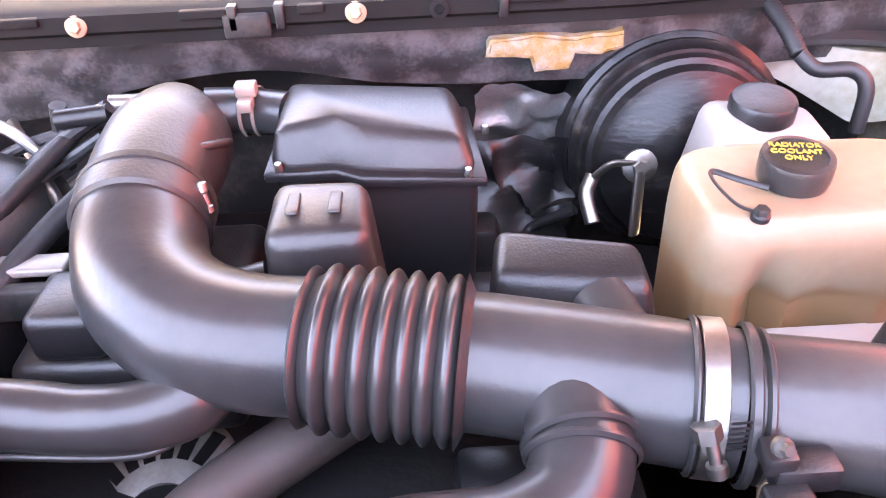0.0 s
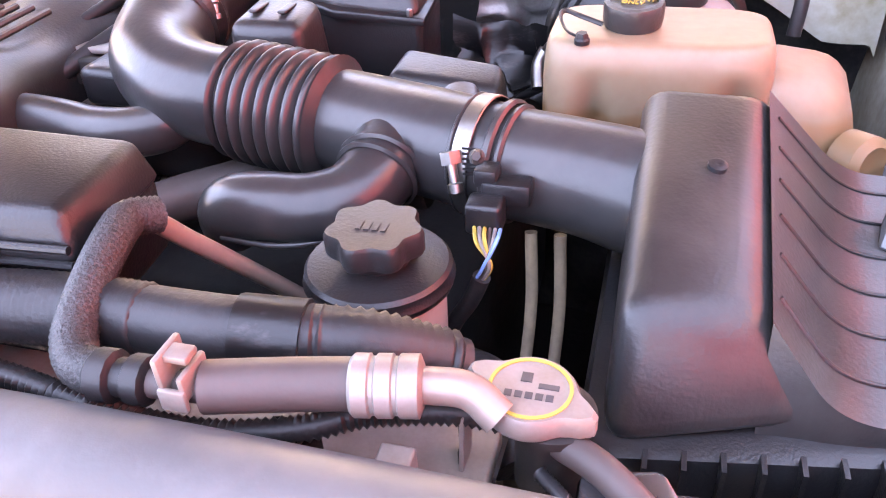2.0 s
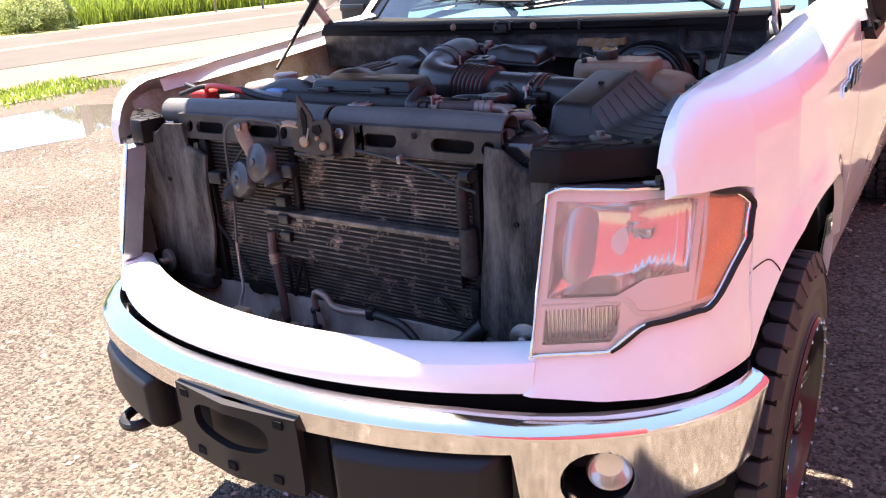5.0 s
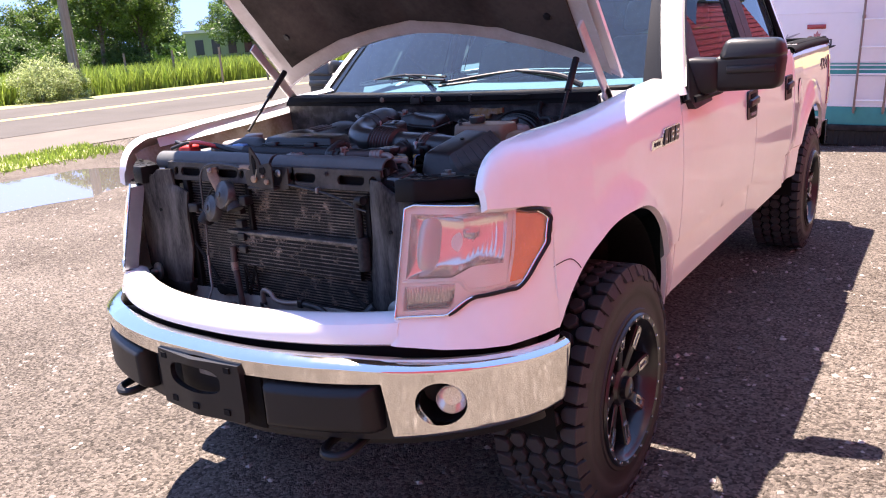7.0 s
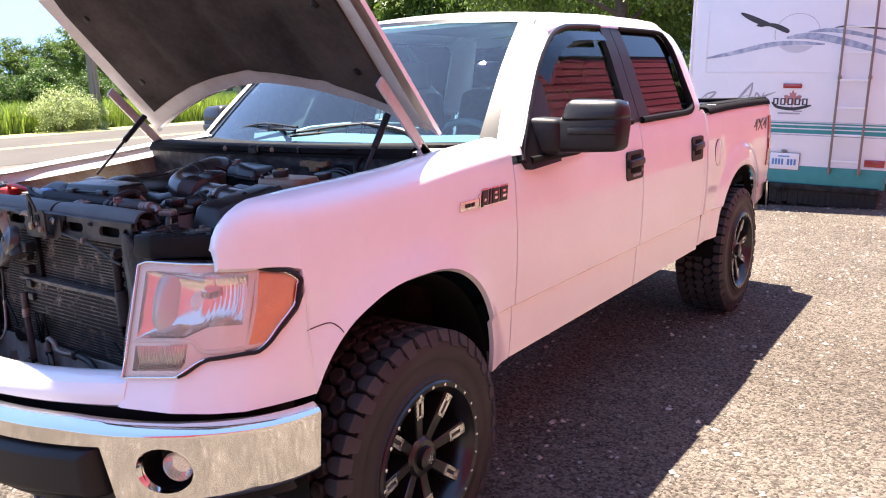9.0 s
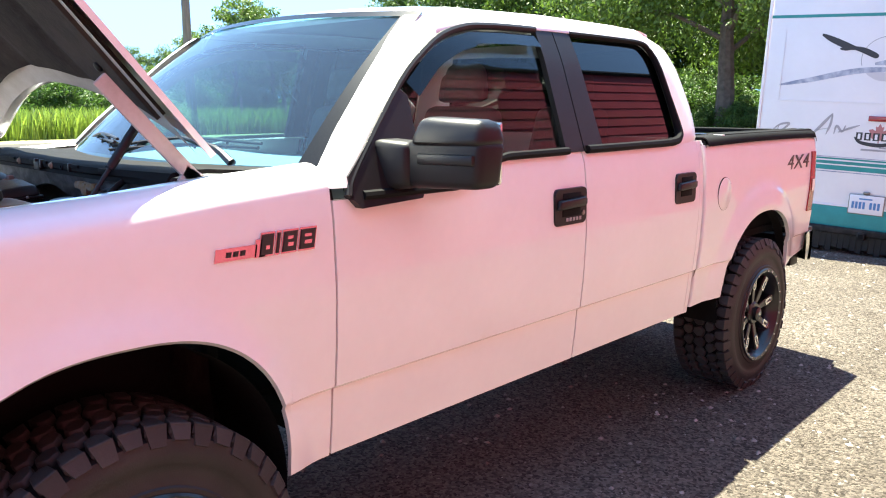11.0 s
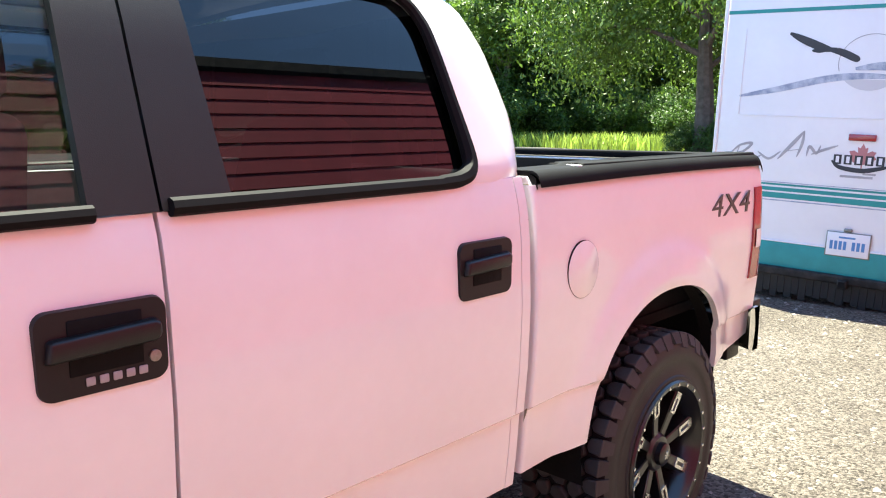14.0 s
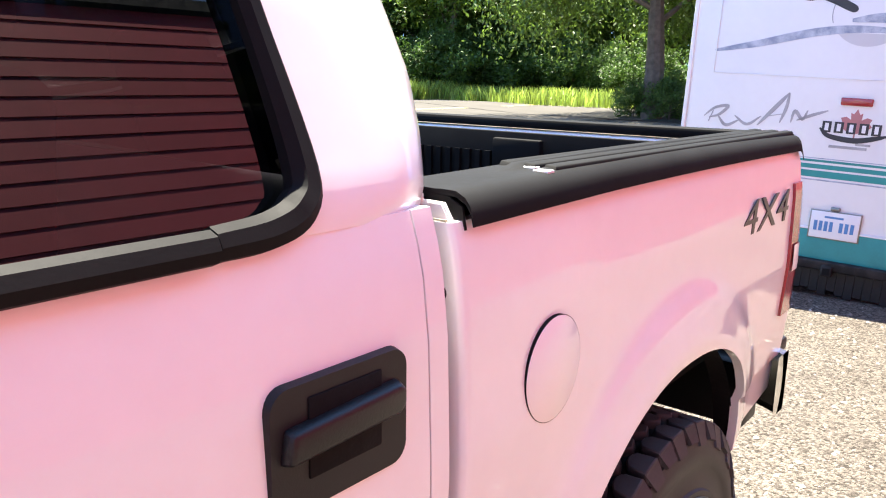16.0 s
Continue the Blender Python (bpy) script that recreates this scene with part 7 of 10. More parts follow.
pipe("ac_line_end", [(0.385, -0.562, 1.343), (0.410, -0.560, 1.342), (0.428, -0.566, 1.332)], 0.010, PALE_PIPE)
ribbed("split_loom", [(-0.30, -0.60, 1.338), (-0.08, -0.596, 1.338), (0.06, -0.590, 1.334), (0.135, -0.588, 1.324), (0.20, -0.592, 1.314), (0.262, -0.592, 1.310), (0.316, -0.578, 1.310), (0.352, -0.560, 1.312), (0.40, -0.546, 1.310), (0.44, -0.535, 1.296)], 0.0085, 0.0046, HOSE, "black split loom", depth=0.24, seg=10)
ribbed("split_loom", [(-0.52, -0.50, 1.345), (-0.40, -0.53, 1.355), (-0.30, -0.57, 1.35), (-0.16, -0.60, 1.340)], 0.009, 0.005, HOSE, depth=0.2, seg=8)
block("hose_bracket", 0.02, 0.075, -0.600, -0.565, 1.340, 1.345, ALU, "cast hose bracket", bevel=0.002)
bm = B()
lathe(bm, (0.048, -0.583, 1.342), (0, 0, 1), [(0.020, -0.01), (0.020, 0.006), (0.014, 0.006), (0.014, -0.01)], 24, cap=False)
part("bracket_eye", bm, ALU, truck)
bm = B()
plate(bm, [(-0.560, 1.262), (-0.552, 1.312), (-0.540, 1.314), (-0.534, 1.300), (-0.540, 1.262)], "x", 0.402, 0.003, 0.0006)
upright = part("slotted_upright", bm, DULL_WHITE, truck, "slotted pale metal upright bracket")
for y, z in ((-0.549, 1.280), (-0.545, 1.298)):
    bm = B()
    box(bm, 0.4005, 0.4022, y - 0.004, y + 0.004, z - 0.005, z + 0.005)
    part("upright_slot", bm, UNDERBODY, upright)
block("tank_top_clip", 0.292, 0.322, -0.592, -0.560, 1.275, 1.300, FRONT_BLACK, "black plastic clip on the radiator tank", bevel=0.004)
block("tank_top_strip", 0.20, 0.40, -0.606, -0.598, 1.276, 1.296, FRONT_BLACK, "black edge strip of the radiator tank", bevel=0.002)
block("support_plate", -0.35, 0.42, -0.64, -0.52, 1.262, 1.275, DULL_WHITE, "bare metal radiator tank top", bevel=0.003)
block("support_clip", 0.365, 0.385, -0.625, -0.575, 1.275, 1.310, DULL_WHITE, bevel=0.002)
# radiator filler
bm = B()
lathe(bm, (0.440, -0.545, 1.27), (0, 0, 1), [(0.020, 0), (0.020, 0.045), (0.024, 0.047), (0.024, 0.052), (0.021, 0.053)], 28)
filler = part("radiator_neck", bm, DARK_METAL, truck, "radiator filler neck with white printed cap")
bm = B()
for zz0, zz1, k in ((1.322, 1.336, 1.0),):
    q = []
    for z, f in ((zz0, 0.95), (zz0 + 0.002, 1.0), (zz1 - 0.003, 1.0), (zz1, 0.93)):
        row = []
        for a in np.linspace(0, 2 * math.pi, 48, endpoint=False):
            r = 0.026 + 0.013 * max(0, math.cos(2 * (a + 0.35))) ** 6
            row.append(bm.verts.new((0.440 + r * f * math.cos(a), -0.545 + r * f * math.sin(a), z)))
        q.append(row)
    for a, b in zip(q, q[1:]):
        for i in range(48):
            bm.faces.new((a[i], a[(i + 1) % 48], b[(i + 1) % 48], b[i]))
    bm.faces.new(q[-1]), bm.faces.new(q[0][::-1])
filler.location = (0.012, 0.0, 0.0)
rcap = part("radiator_cap", bm, DULL_WHITE, filler, "white radiator cap with yellow ring")
bm = B()
lathe(bm, (0.440, -0.545, 1.336), (0, 0, 1), [(0.0225, 0.0), (0.0225, 0.0008), (0.0205, 0.0008), (0.0205, 0.0)], 40, cap=False)
part("cap_ring", bm, YELLOW, filler)
bm = B()
for k in range(5):
    box(bm, 0.427 + 0.0055 * k, 0.431 + 0.0055 * k, -0.553, -0.5485, 1.3360, 1.3366)
box(bm, 0.434, 0.440, -0.541, -0.534, 1.3360, 1.3366), box(bm, 0.444, 0.455, -0.5445, -0.541, 1.3360, 1.3366)
part("cap_print", bm, DECAL_DARK, filler)
pipe("overflow_line", [(0.455, -0.555, 1.312), (0.485, -0.575, 1.314), (0.515, -0.60, 1.302), (0.530, -0.62, 1.27)], 0.009, BROWN_HOSE, "overflow hose from the radiator neck")
ribbed("wire_loom", [(0.45, -0.57, 1.30), (0.47, -0.59, 1.302), (0.50, -0.61, 1.29)], 0.0045, 0.003, HOSE)

# ---- engine: plenum, ducts, alternator, block ----
bm = B()
def plenum(u, v):
    a = math.pi * v
    y = -0.335 + 0.42 * u
    r = 0.062 + 0.01 * math.sin(9 * u)
    e = 1 - (2 * u - 1) ** 10
    return Vector((-0.245 - 0.02 * u + r * 1.35 * math.cos(a) * (0.9 + 0.1 * e), y, 1.305 + r * math.sin(a) * (0.6 + 0.4 * e)))
grid(bm, plenum, 30, 20)
thicken(bm, (0, 0, -0.06))
plen = part("intake_plenum", bm, DUSTY_PLASTIC, truck, "long dusty black intake plenum cover")
for k in range(5):
    x = -0.295 + 0.022 * k
    pipe("plenum_rib", [(x, -0.30, 1.366 - 0.25 * (x + 0.25) ** 2 * 10), (x - 0.01, -0.08, 1.370 - 0.25 * (x + 0.25) ** 2 * 10)], 0.004, DUSTY_PLASTIC, parent=plen, seg=8)
block("engine_cover", -0.16, 0.02, -0.165, 0.04, 1.20, 1.285, DUSTY_PLASTIC, "flat black engine cover", bevel=0.015)
block("engine_block", -0.36, 0.34, -0.33, 0.22, 0.85, 1.19, UNDERBODY, "near-black engine block", bevel=0.02)
for s in (1, -1):
    for k in range(4):
        y = -0.24 + 0.11 * k
        bm = B()
        hexa(bm, [(s * 0.23 - 0.05, y - 0.03, 1.13), (s * 0.23 + 0.05, y - 0.03, 1.13), (s * 0.23 + 0.05, y + 0.03, 1.13), (s * 0.23 - 0.05, y + 0.03, 1.13)], [(s * 0.22 - 0.03, y - 0.022, 1.235), (s * 0.22 + 0.03, y - 0.022, 1.235), (s * 0.22 + 0.03, y + 0.022, 1.235), (s * 0.22 - 0.03, y + 0.022, 1.235)], 0.008)
        part("ignition_coil", bm, BLACK_PLASTIC, truck)
    block("valve_cover", s * 0.25 - 0.07, s * 0.25 + 0.07, -0.30, 0.18, 1.06, 1.15, DARK_METAL, "dark valve cover", bevel=0.02)
for k in range(6):
    pipe("fuel_line", [(-0.30 + 0.02 * k, -0.30 + 0.03 * k, 1.20), (-0.26 + 0.01 * k, -0.12, 1.27 + 0.01 * (k % 3)), (-0.20 + 0.012 * k, 0.06, 1.30 + 0.008 * (k % 2)), (-0.14 + 0.01 * k, 0.14, 1.32)], 0.006 + 0.003 * (k % 3), (HOSE, STEEL, HOSE)[k % 3])
# alternator with slotted housing
bm = B()
ac, ad = Vector((-0.045, -0.215, 1.150)), Vector((0.05, -0.55, 1.0)).normalized()
lathe(bm, ac, ad, [(0.088, -0.10), (0.092, -0.02), (0.090, 0.0), (0.078, 0.016), (0.046, 0.030), (0.030, 0.034), (0.028, 0.026), (0.0, 0.026)], 48, cap=False)
alt = part("alternator", bm, ALU, truck, "slotted cast aluminium alternator")
aa, ab, _ = frame_of(ad)
for k in range(24):
    a = 2 * math.pi * k / 24
    u = math.cos(a) * aa + math.sin(a) * ab
    w = (math.cos(a) * ab - math.sin(a) * aa) * 0.0045
    lo, hi = ac + u * 0.050 + ad * 0.0275, ac + u * 0.080 + ad * 0.0135
    bm = B()
    hexa(bm, [lo - w, lo + w, hi + w * 1.3, hi - w * 1.3], [p + ad * 0.003 for p in (lo - w, lo + w, hi + w * 1.3, hi - w * 1.3)])
    part("vent_slot", bm, UNDERBODY, alt)
pipe("upper_radiator_hose", [(0.22, -0.56, 1.15), (0.20, -0.46, 1.16), (0.14, -0.36, 1.15), (0.06, -0.30, 1.14)], 0.026, HOSE, "upper radiator hose", seg=18)
pipe("upper_radiator_hose_end", [(0.37, -0.44, 1.235), (0.40, -0.46, 1.24), (0.43, -0.50, 1.22)], 0.022, HOSE, seg=16)
for x in (0.40, 0.425):
    pipe("hard_line", [(x - 0.004, -0.285, 1.262), (x, -0.30, 1.20), (x, -0.33, 1.15), (x + 0.002, -0.40, 1.14), (x + 0.005, -0.48, 1.10), (x + 0.03, -0.55, 1.02)], 0.0055, RUSTY)
block("line_bracket", 0.405, 0.432, -0.452, -0.446, 1.10, 1.235, RUSTY, "rusty slotted line bracket", bevel=0.002)
pipe("lower_coolant_hose", [(0.36, -0.47, 1.205), (0.395, -0.485, 1.215), (0.425, -0.475, 1.205), (0.44, -0.44, 1.17)], 0.020, HOSE, "short black coolant hose", seg=16)
# fan shroud behind the radiator
bm = B()
def shroud_f(u, v):
    return Vector((-0.42 + 0.84 * u, -0.555 + 0.05 * math.sin(math.pi * u), 0.86 + 0.40 * v))
grid(bm, shroud_f, 20, 10)
grid(bm, lambda u, v: Vector((-0.42 + 0.84 * u, -0.555 + 0.11 * v, 1.255 - 0.015 * v)), 20, 3)
part("fan_shroud", bm, BLACK_PLASTIC, truck, "black fan shroud")
for k in range(7):
    block("shroud_rib", -0.34 + 0.1 * k, -0.31 + 0.1 * k, -0.50, -0.45, 1.243, 1.249, BLACK_PLASTIC, bevel=0.002)

# battery side
bm = B()
box(bm, -0.64, -0.40, -0.52, -0.30, 1.12, 1.318, 0.012)
bat = part("battery", bm, BLACK_PLASTIC, truck, "black battery with pale top label")
block("battery_label", -0.60, -0.43, -0.47, -0.35, 1.318, 1.322, DULL_WHITE, parent=bat, bevel=0.001)
block("terminal_cover", -0.60, -0.53, -0.545, -0.49, 1.320, 1.352, RED_PLASTIC, "red terminal cover", parent=bat, bevel=0.010)
block("terminal", -0.47, -0.43, -0.50, -0.47, 1.320, 1.342, STEEL, parent=bat, bevel=0.006)
pipe("battery_cable", [(-0.56, -0.52, 1.345), (-0.50, -0.55, 1.368), (-0.42, -0.55, 1.362), (-0.36, -0.52, 1.34)], 0.007, RED_PLASTIC, "red battery cable")
pipe("battery_cable", [(-0.45, -0.48, 1.342), (-0.52, -0.54, 1.365), (-0.60, -0.57, 1.345)], 0.007, HOSE, "black battery cable")
pipe("battery_cable", [(-0.58, -0.52, 1.35), (-0.66, -0.50, 1.36), (-0.72, -0.42, 1.34)], 0.006, HOSE)
block("washer_tank", -0.70, -0.62, -0.26, -0.14, 1.22, 1.325, RES_WHITE, "white washer tank neck", bevel=0.02)
bm = B()
lathe(bm, (-0.60, -0.16, 1.31), (0, 0, 1), [(0.035, 0), (0.038, 0.004), (0.038, 0.03), (0.030, 0.034), (0, 0.034)], 24, cap=False)
part("washer_cap", bm, RES_WHITE, truck)
block("relay_box", -0.36, -0.24, -0.46, -0.40, 1.26, 1.33, BLACK_PLASTIC, "black relay housing", bevel=0.01)
block("connector", -0.30, -0.24, -0.545, -0.51, 1.335, 1.362, PLATE_BLUE, "blue wiring connector", bevel=0.006)
pipe("air_duct", [(-0.36, -0.50, 1.33), (-0.28, -0.49, 1.352), (-0.20, -0.50, 1.352), (-0.16, -0.51, 1.34)], [0.026, 0.03, 0.028, 0.022], HOSE, "taped black duct", seg=16)
rnd = random.Random(11)
for k in range(14):
    x, y = -0.70 + 0.42 * rnd.random(), -0.42 + 0.50 * rnd.random()
    p = [Vector((x, y, 1.24 + 0.07 * rnd.random()))]
    for j in range(3):
        p.append(p[-1] + Vector((rnd.uniform(-0.09, 0.11), rnd.uniform(-0.05, 0.12), rnd.uniform(-0.03, 0.035))))
    pipe("bay_hose", p, rnd.choice((0.006, 0.008, 0.011)), rnd.choice((HOSE, HOSE, BROWN_HOSE, STEEL)))
for k in range(8):
    x, y = 0.22 + 0.16 * rnd.random(), -0.02 + 0.16 * rnd.random()
    p = [Vector((x, y, 1.10 + 0.1 * rnd.random()))]
    for j in range(3):
        p.append(p[-1] + Vector((rnd.uniform(-0.05, 0.05), rnd.uniform(-0.03, 0.05), rnd.uniform(-0.04, 0.05))))
    pipe("bay_hose", p, rnd.choice((0.006, 0.009)), HOSE)
block("coil_bracket", -0.50, -0.40, 0.02, 0.16, 1.18, 1.30, RUSTY, "rusty bracket", bevel=0.01)
for k in range(3):
    bm = B()
    lathe(bm, (-0.52 + 0.06 * k, -0.02 + 0.05 * k, 1.22), (0.1, 0, 1), [(0.020, 0), (0.020, 0.07), (0.014, 0.08), (0.014, 0.10)], 16)
    part("solenoid", bm, rnd.choice((RUSTY, DARK_METAL)), truck)
# fuel rail cluster by the elbow
pipe("vapour_hose", [(-0.07, 0.11, 1.385), (-0.13, 0.09, 1.385), (-0.17, 0.03, 1.365), (-0.22, -0.08, 1.33), (-0.25, -0.16, 1.30)], 0.0085, HOSE, "black vapour hose")
pipe("vapour_elbow", [(-0.085, 0.10, 1.385), (-0.125, 0.095, 1.388)], 0.011, STEEL)
pipe("vapour_hose", [(-0.10, 0.04, 1.36), (-0.15, -0.03, 1.335), (-0.20, -0.13, 1.30)], 0.011, HOSE)
block("throttle_motor", -0.135, -0.075, -0.16, -0.09, 1.285, 1.33, BLACK_PLASTIC, "black throttle actuator", bevel=0.01)
pipe("fuel_rail", [(-0.18, -0.02, 1.31), (-0.30, 0.10, 1.34)], 0.009, STEEL, "metal fuel rail")
pipe("fuel_rail", [(-0.155, 0.0, 1.33), (-0.25, 0.14, 1.355)], 0.006, STEEL)

# yellowed sheet-metal corner behind the brake reservoir, with a black seal on top
bm = B()
def corner_sheet(u, v):
    x = 0.57 + 0.175 * u
    top = 1.362 - 0.01 * u
    low = float(np.interp(u, [0, 0.12, 0.5, 0.62, 0.95, 1.0], [1.335, 1.318, 1.282, 1.270, 1.267, 1.250]))
    return Vector((x, 0.235 - 0.03 * u + 0.010 * math.sin(7 * u), low + (top - low) * v))
grid(bm, corner_sheet, 24, 10)
thicken(bm, (0, 0.02, 0))
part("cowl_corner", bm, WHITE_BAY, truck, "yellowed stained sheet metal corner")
bm = B()
grid(bm, lambda u, v: Vector((0.585 + 0.15 * u, 0.215 - 0.02 * u + 0.10 * v, 1.368 - 0.008 * u + 0.03 * v + 0.008 * math.sin(3 * u + 2 * v))), 14, 6)
thicken(bm, (0, 0, -0.006))
part("corner_seal", bm, DUSTY_PLASTIC, truck, "dusty black corner seal")
for x, z in ((0.655, 1.335), (0.705, 1.318)):
    bolt("corner_bolt", (x, 0.222, z), (0, -1, 0.1), 0.005, RUSTY, washer=0.007)

# driver's corner: loom, module, bracket
ribbed("thick_loom", [(0.545, 0.21, 1.43), (0.560, 0.165, 1.405), (0.568, 0.14, 1.385)], 0.0095, 0.004, HOSE, "black ribbed loom")
pipe("loom_branch", [(0.568, 0.14, 1.385), (0.585, 0.128, 1.372), (0.618, 0.122, 1.372), (0.632, 0.112, 1.356), (0.630, 0.105, 1.31)], 0.008, HOSE, "taped black loom")
bm = B()
box(bm, -0.030, 0.030, -0.034, 0.034, -0.012, 0.012, 0.004)
bmesh.ops.transform(bm, matrix=Matrix.Translation((0.695, -0.275, 1.298)) @ Euler((radians(38), radians(10), radians(-12))).to_matrix().to_4x4(), verts=bm.verts)
mod = part("control_module", bm, MODULE, truck, "finned aluminium control module with label")
bm = B()
box(bm, -0.018, 0.018, -0.018, 0.014, 0.012, 0.0126)
bmesh.ops.transform(bm, matrix=Matrix.Translation((0.695, -0.275, 1.298)) @ Euler((radians(38), radians(10), radians(-12))).to_matrix().to_4x4(), verts=bm.verts)
part("module_label", bm, DULL_WHITE, mod)
block("module_plug", 0.678, 0.712, -0.330, -0.302, 1.262, 1.284, BLACK_PLASTIC, parent=mod, bevel=0.006)
for k in range(5):
    pipe("module_wire", [(0.682 + 0.006 * k, -0.326, 1.270), (0.680 + 0.007 * k, -0.36, 1.262), (0.672 + 0.008 * k, -0.42 - 0.006 * k, 1.262), (0.660 + 0.006 * k, -0.45, 1.25)], 0.004, HOSE, parent=mod, seg=8)
bm = B()
lathe(bm, (0.672, -0.475, 1.245), (0, 0, 1), [(0.016, 0), (0.016, 0.012), (0.020, 0.014), (0.020, 0.030), (0.014, 0.036), (0, 0.036)], 20, cap=False)
part("rubber_bumper", bm, TRIM, truck, "black rubber hood bumper")
pipe("ground_wire", [(0.68, -0.44, 1.262), (0.72, -0.42, 1.268), (0.75, -0.36, 1.30), (0.77, -0.33, 1.32)], 0.003, HOSE)
bm = B()
hexa(bm, [(0.745, -0.46, 1.18), (0.755, -0.46, 1.18), (0.755, -0.30, 1.18), (0.745, -0.30, 1.18)], [(0.765, -0.44, 1.345), (0.775, -0.44, 1.345), (0.775, -0.30, 1.345), (0.765, -0.30, 1.345)], 0.003)
part("fender_bracket", bm, WHITE, truck, "white painted fender bracket")
bm = B()
ringp = [(0.765 + 0.034 * math.cos(a) * 1.1, -0.33 + 0.040 * math.sin(a), 1.358) for a in np.linspace(0, 2 * math.pi, 7)]
tube(bm, ringp, 0.010, 8, 1)
part("bump_stop", bm, TRIM, truck, "black rubber bump stop")

# ---- radiator support and front ----
bm = B()
SLOTS = sorted(((-0.360, 0.050), (-0.175, 0.050), (0.177, 0.045), (0.362, 0.052), (-0.435, 0.012), (0.445, 0.014), (-0.105, 0.012), (0.118, 0.010)))
Y_BAR, Z0, Z1 = -0.690, 1.258, 1.320
edges_x = [-0.475]
for x, w in SLOTS:
    x0, x1 = x - w - 0.006, x + w + 0.006
    q = [bm.verts.new(p) for p in ((edges_x[-1], Y_BAR, Z0), (x0, Y_BAR, Z0), (x0, Y_BAR, Z1), (edges_x[-1], Y_BAR, Z1))]
    bm.faces.new(q)
    outer, innr = [], []
    spread = math.atan2(0.031, (x1 - x0) / 2)
    turns = sorted([2 * math.pi * k / 28 + 0.05 for k in range(28)] + [spread, math.pi - spread, math.pi + spread, 2 * math.pi - spread])
    for a in turns:
        c, d = math.cos(a), math.sin(a)
        h = 0.015
        m = min((x1 - x0) / 2 / max(abs(c), 1e-6), 0.031 / max(abs(d), 1e-6))
        outer.append(bm.verts.new((x + c * m, Y_BAR, 1.289 + d * m)))
        lean = 0.25 * h * d
        core_x = max(0.0, w - h)
        innr.append(bm.verts.new((x + math.copysign(core_x, c) * min(1, abs(c) * 4) + min(w, h) * c + lean, Y_BAR, 1.289 + h * d)))
    back = [bm.verts.new(v.co + Vector((0, 0.010, 0))) for v in innr]
    for i in range(32):
        j = (i + 1) % 32
        bm.faces.new((outer[i], outer[j], innr[j], innr[i]))
        bm.faces.new((innr[i], innr[j], back[j], back[i]))
    edges_x.append(x1)
bm.faces.new([bm.verts.new(p) for p in ((edges_x[-1], Y_BAR, Z0), (0.475, Y_BAR, Z0), (0.475, Y_BAR, Z1), (edges_x[-1], Y_BAR, Z1))])
for (ya, za), (yb, zb_) in (((-0.690, 1.320), (-0.655, 1.324)), ((-0.690, 1.258), (-0.660, 1.254))):
    bm.faces.new([bm.verts.new(p) for p in ((-0.475, ya, za), (0.475, ya, za), (0.475, yb, zb_), (-0.475, yb, zb_))])
bmesh.ops.remove_doubles(bm, verts=bm.verts, dist=1e-4)
bmesh.ops.recalc_face_normals(bm, faces=bm.faces)
bar_mesh = part("radiator_support", bm, SUPPORT_STEEL, truck, "dark steel radiator support with oval slots", smooth=False)
# near-black box added behind the slots in place of their inner darkness
block("slot_dark_backing", -0.47, 0.47, -0.662, -0.652, 1.25, 1.32, UNDERBODY, parent=bar_mesh, bevel=0.001)
for x in (0.27, -0.22, 0.05):
    bolt("support_screw", (x, -0.692, 1.305), (0, -1, 0.1), 0.005, DARK_METAL, bar_mesh, 0.007)
# foam-topped air seal, two lengths
for x0, x1, label in ((-0.560, 0.008, "grey half-round foam seal"), (0.022, 0.468, "long grey half-round foam seal")):
    bm = B()
    def foam(u, v, x0=x0, x1=x1):
        a = math.radians(-35 + 215 * v)
        x = x0 + (x1 - x0) * u
        lift = 0.004 * math.sin(math.pi * u)
        return Vector((x, -0.638 - 0.036 * math.cos(a), 1.314 + 0.034 * math.sin(a) + lift))
    grid(bm, foam, 24, 16)
    thicken(bm, (0, 0.006, -0.004))
    part("air_seal", bm, FOAM, truck, label)
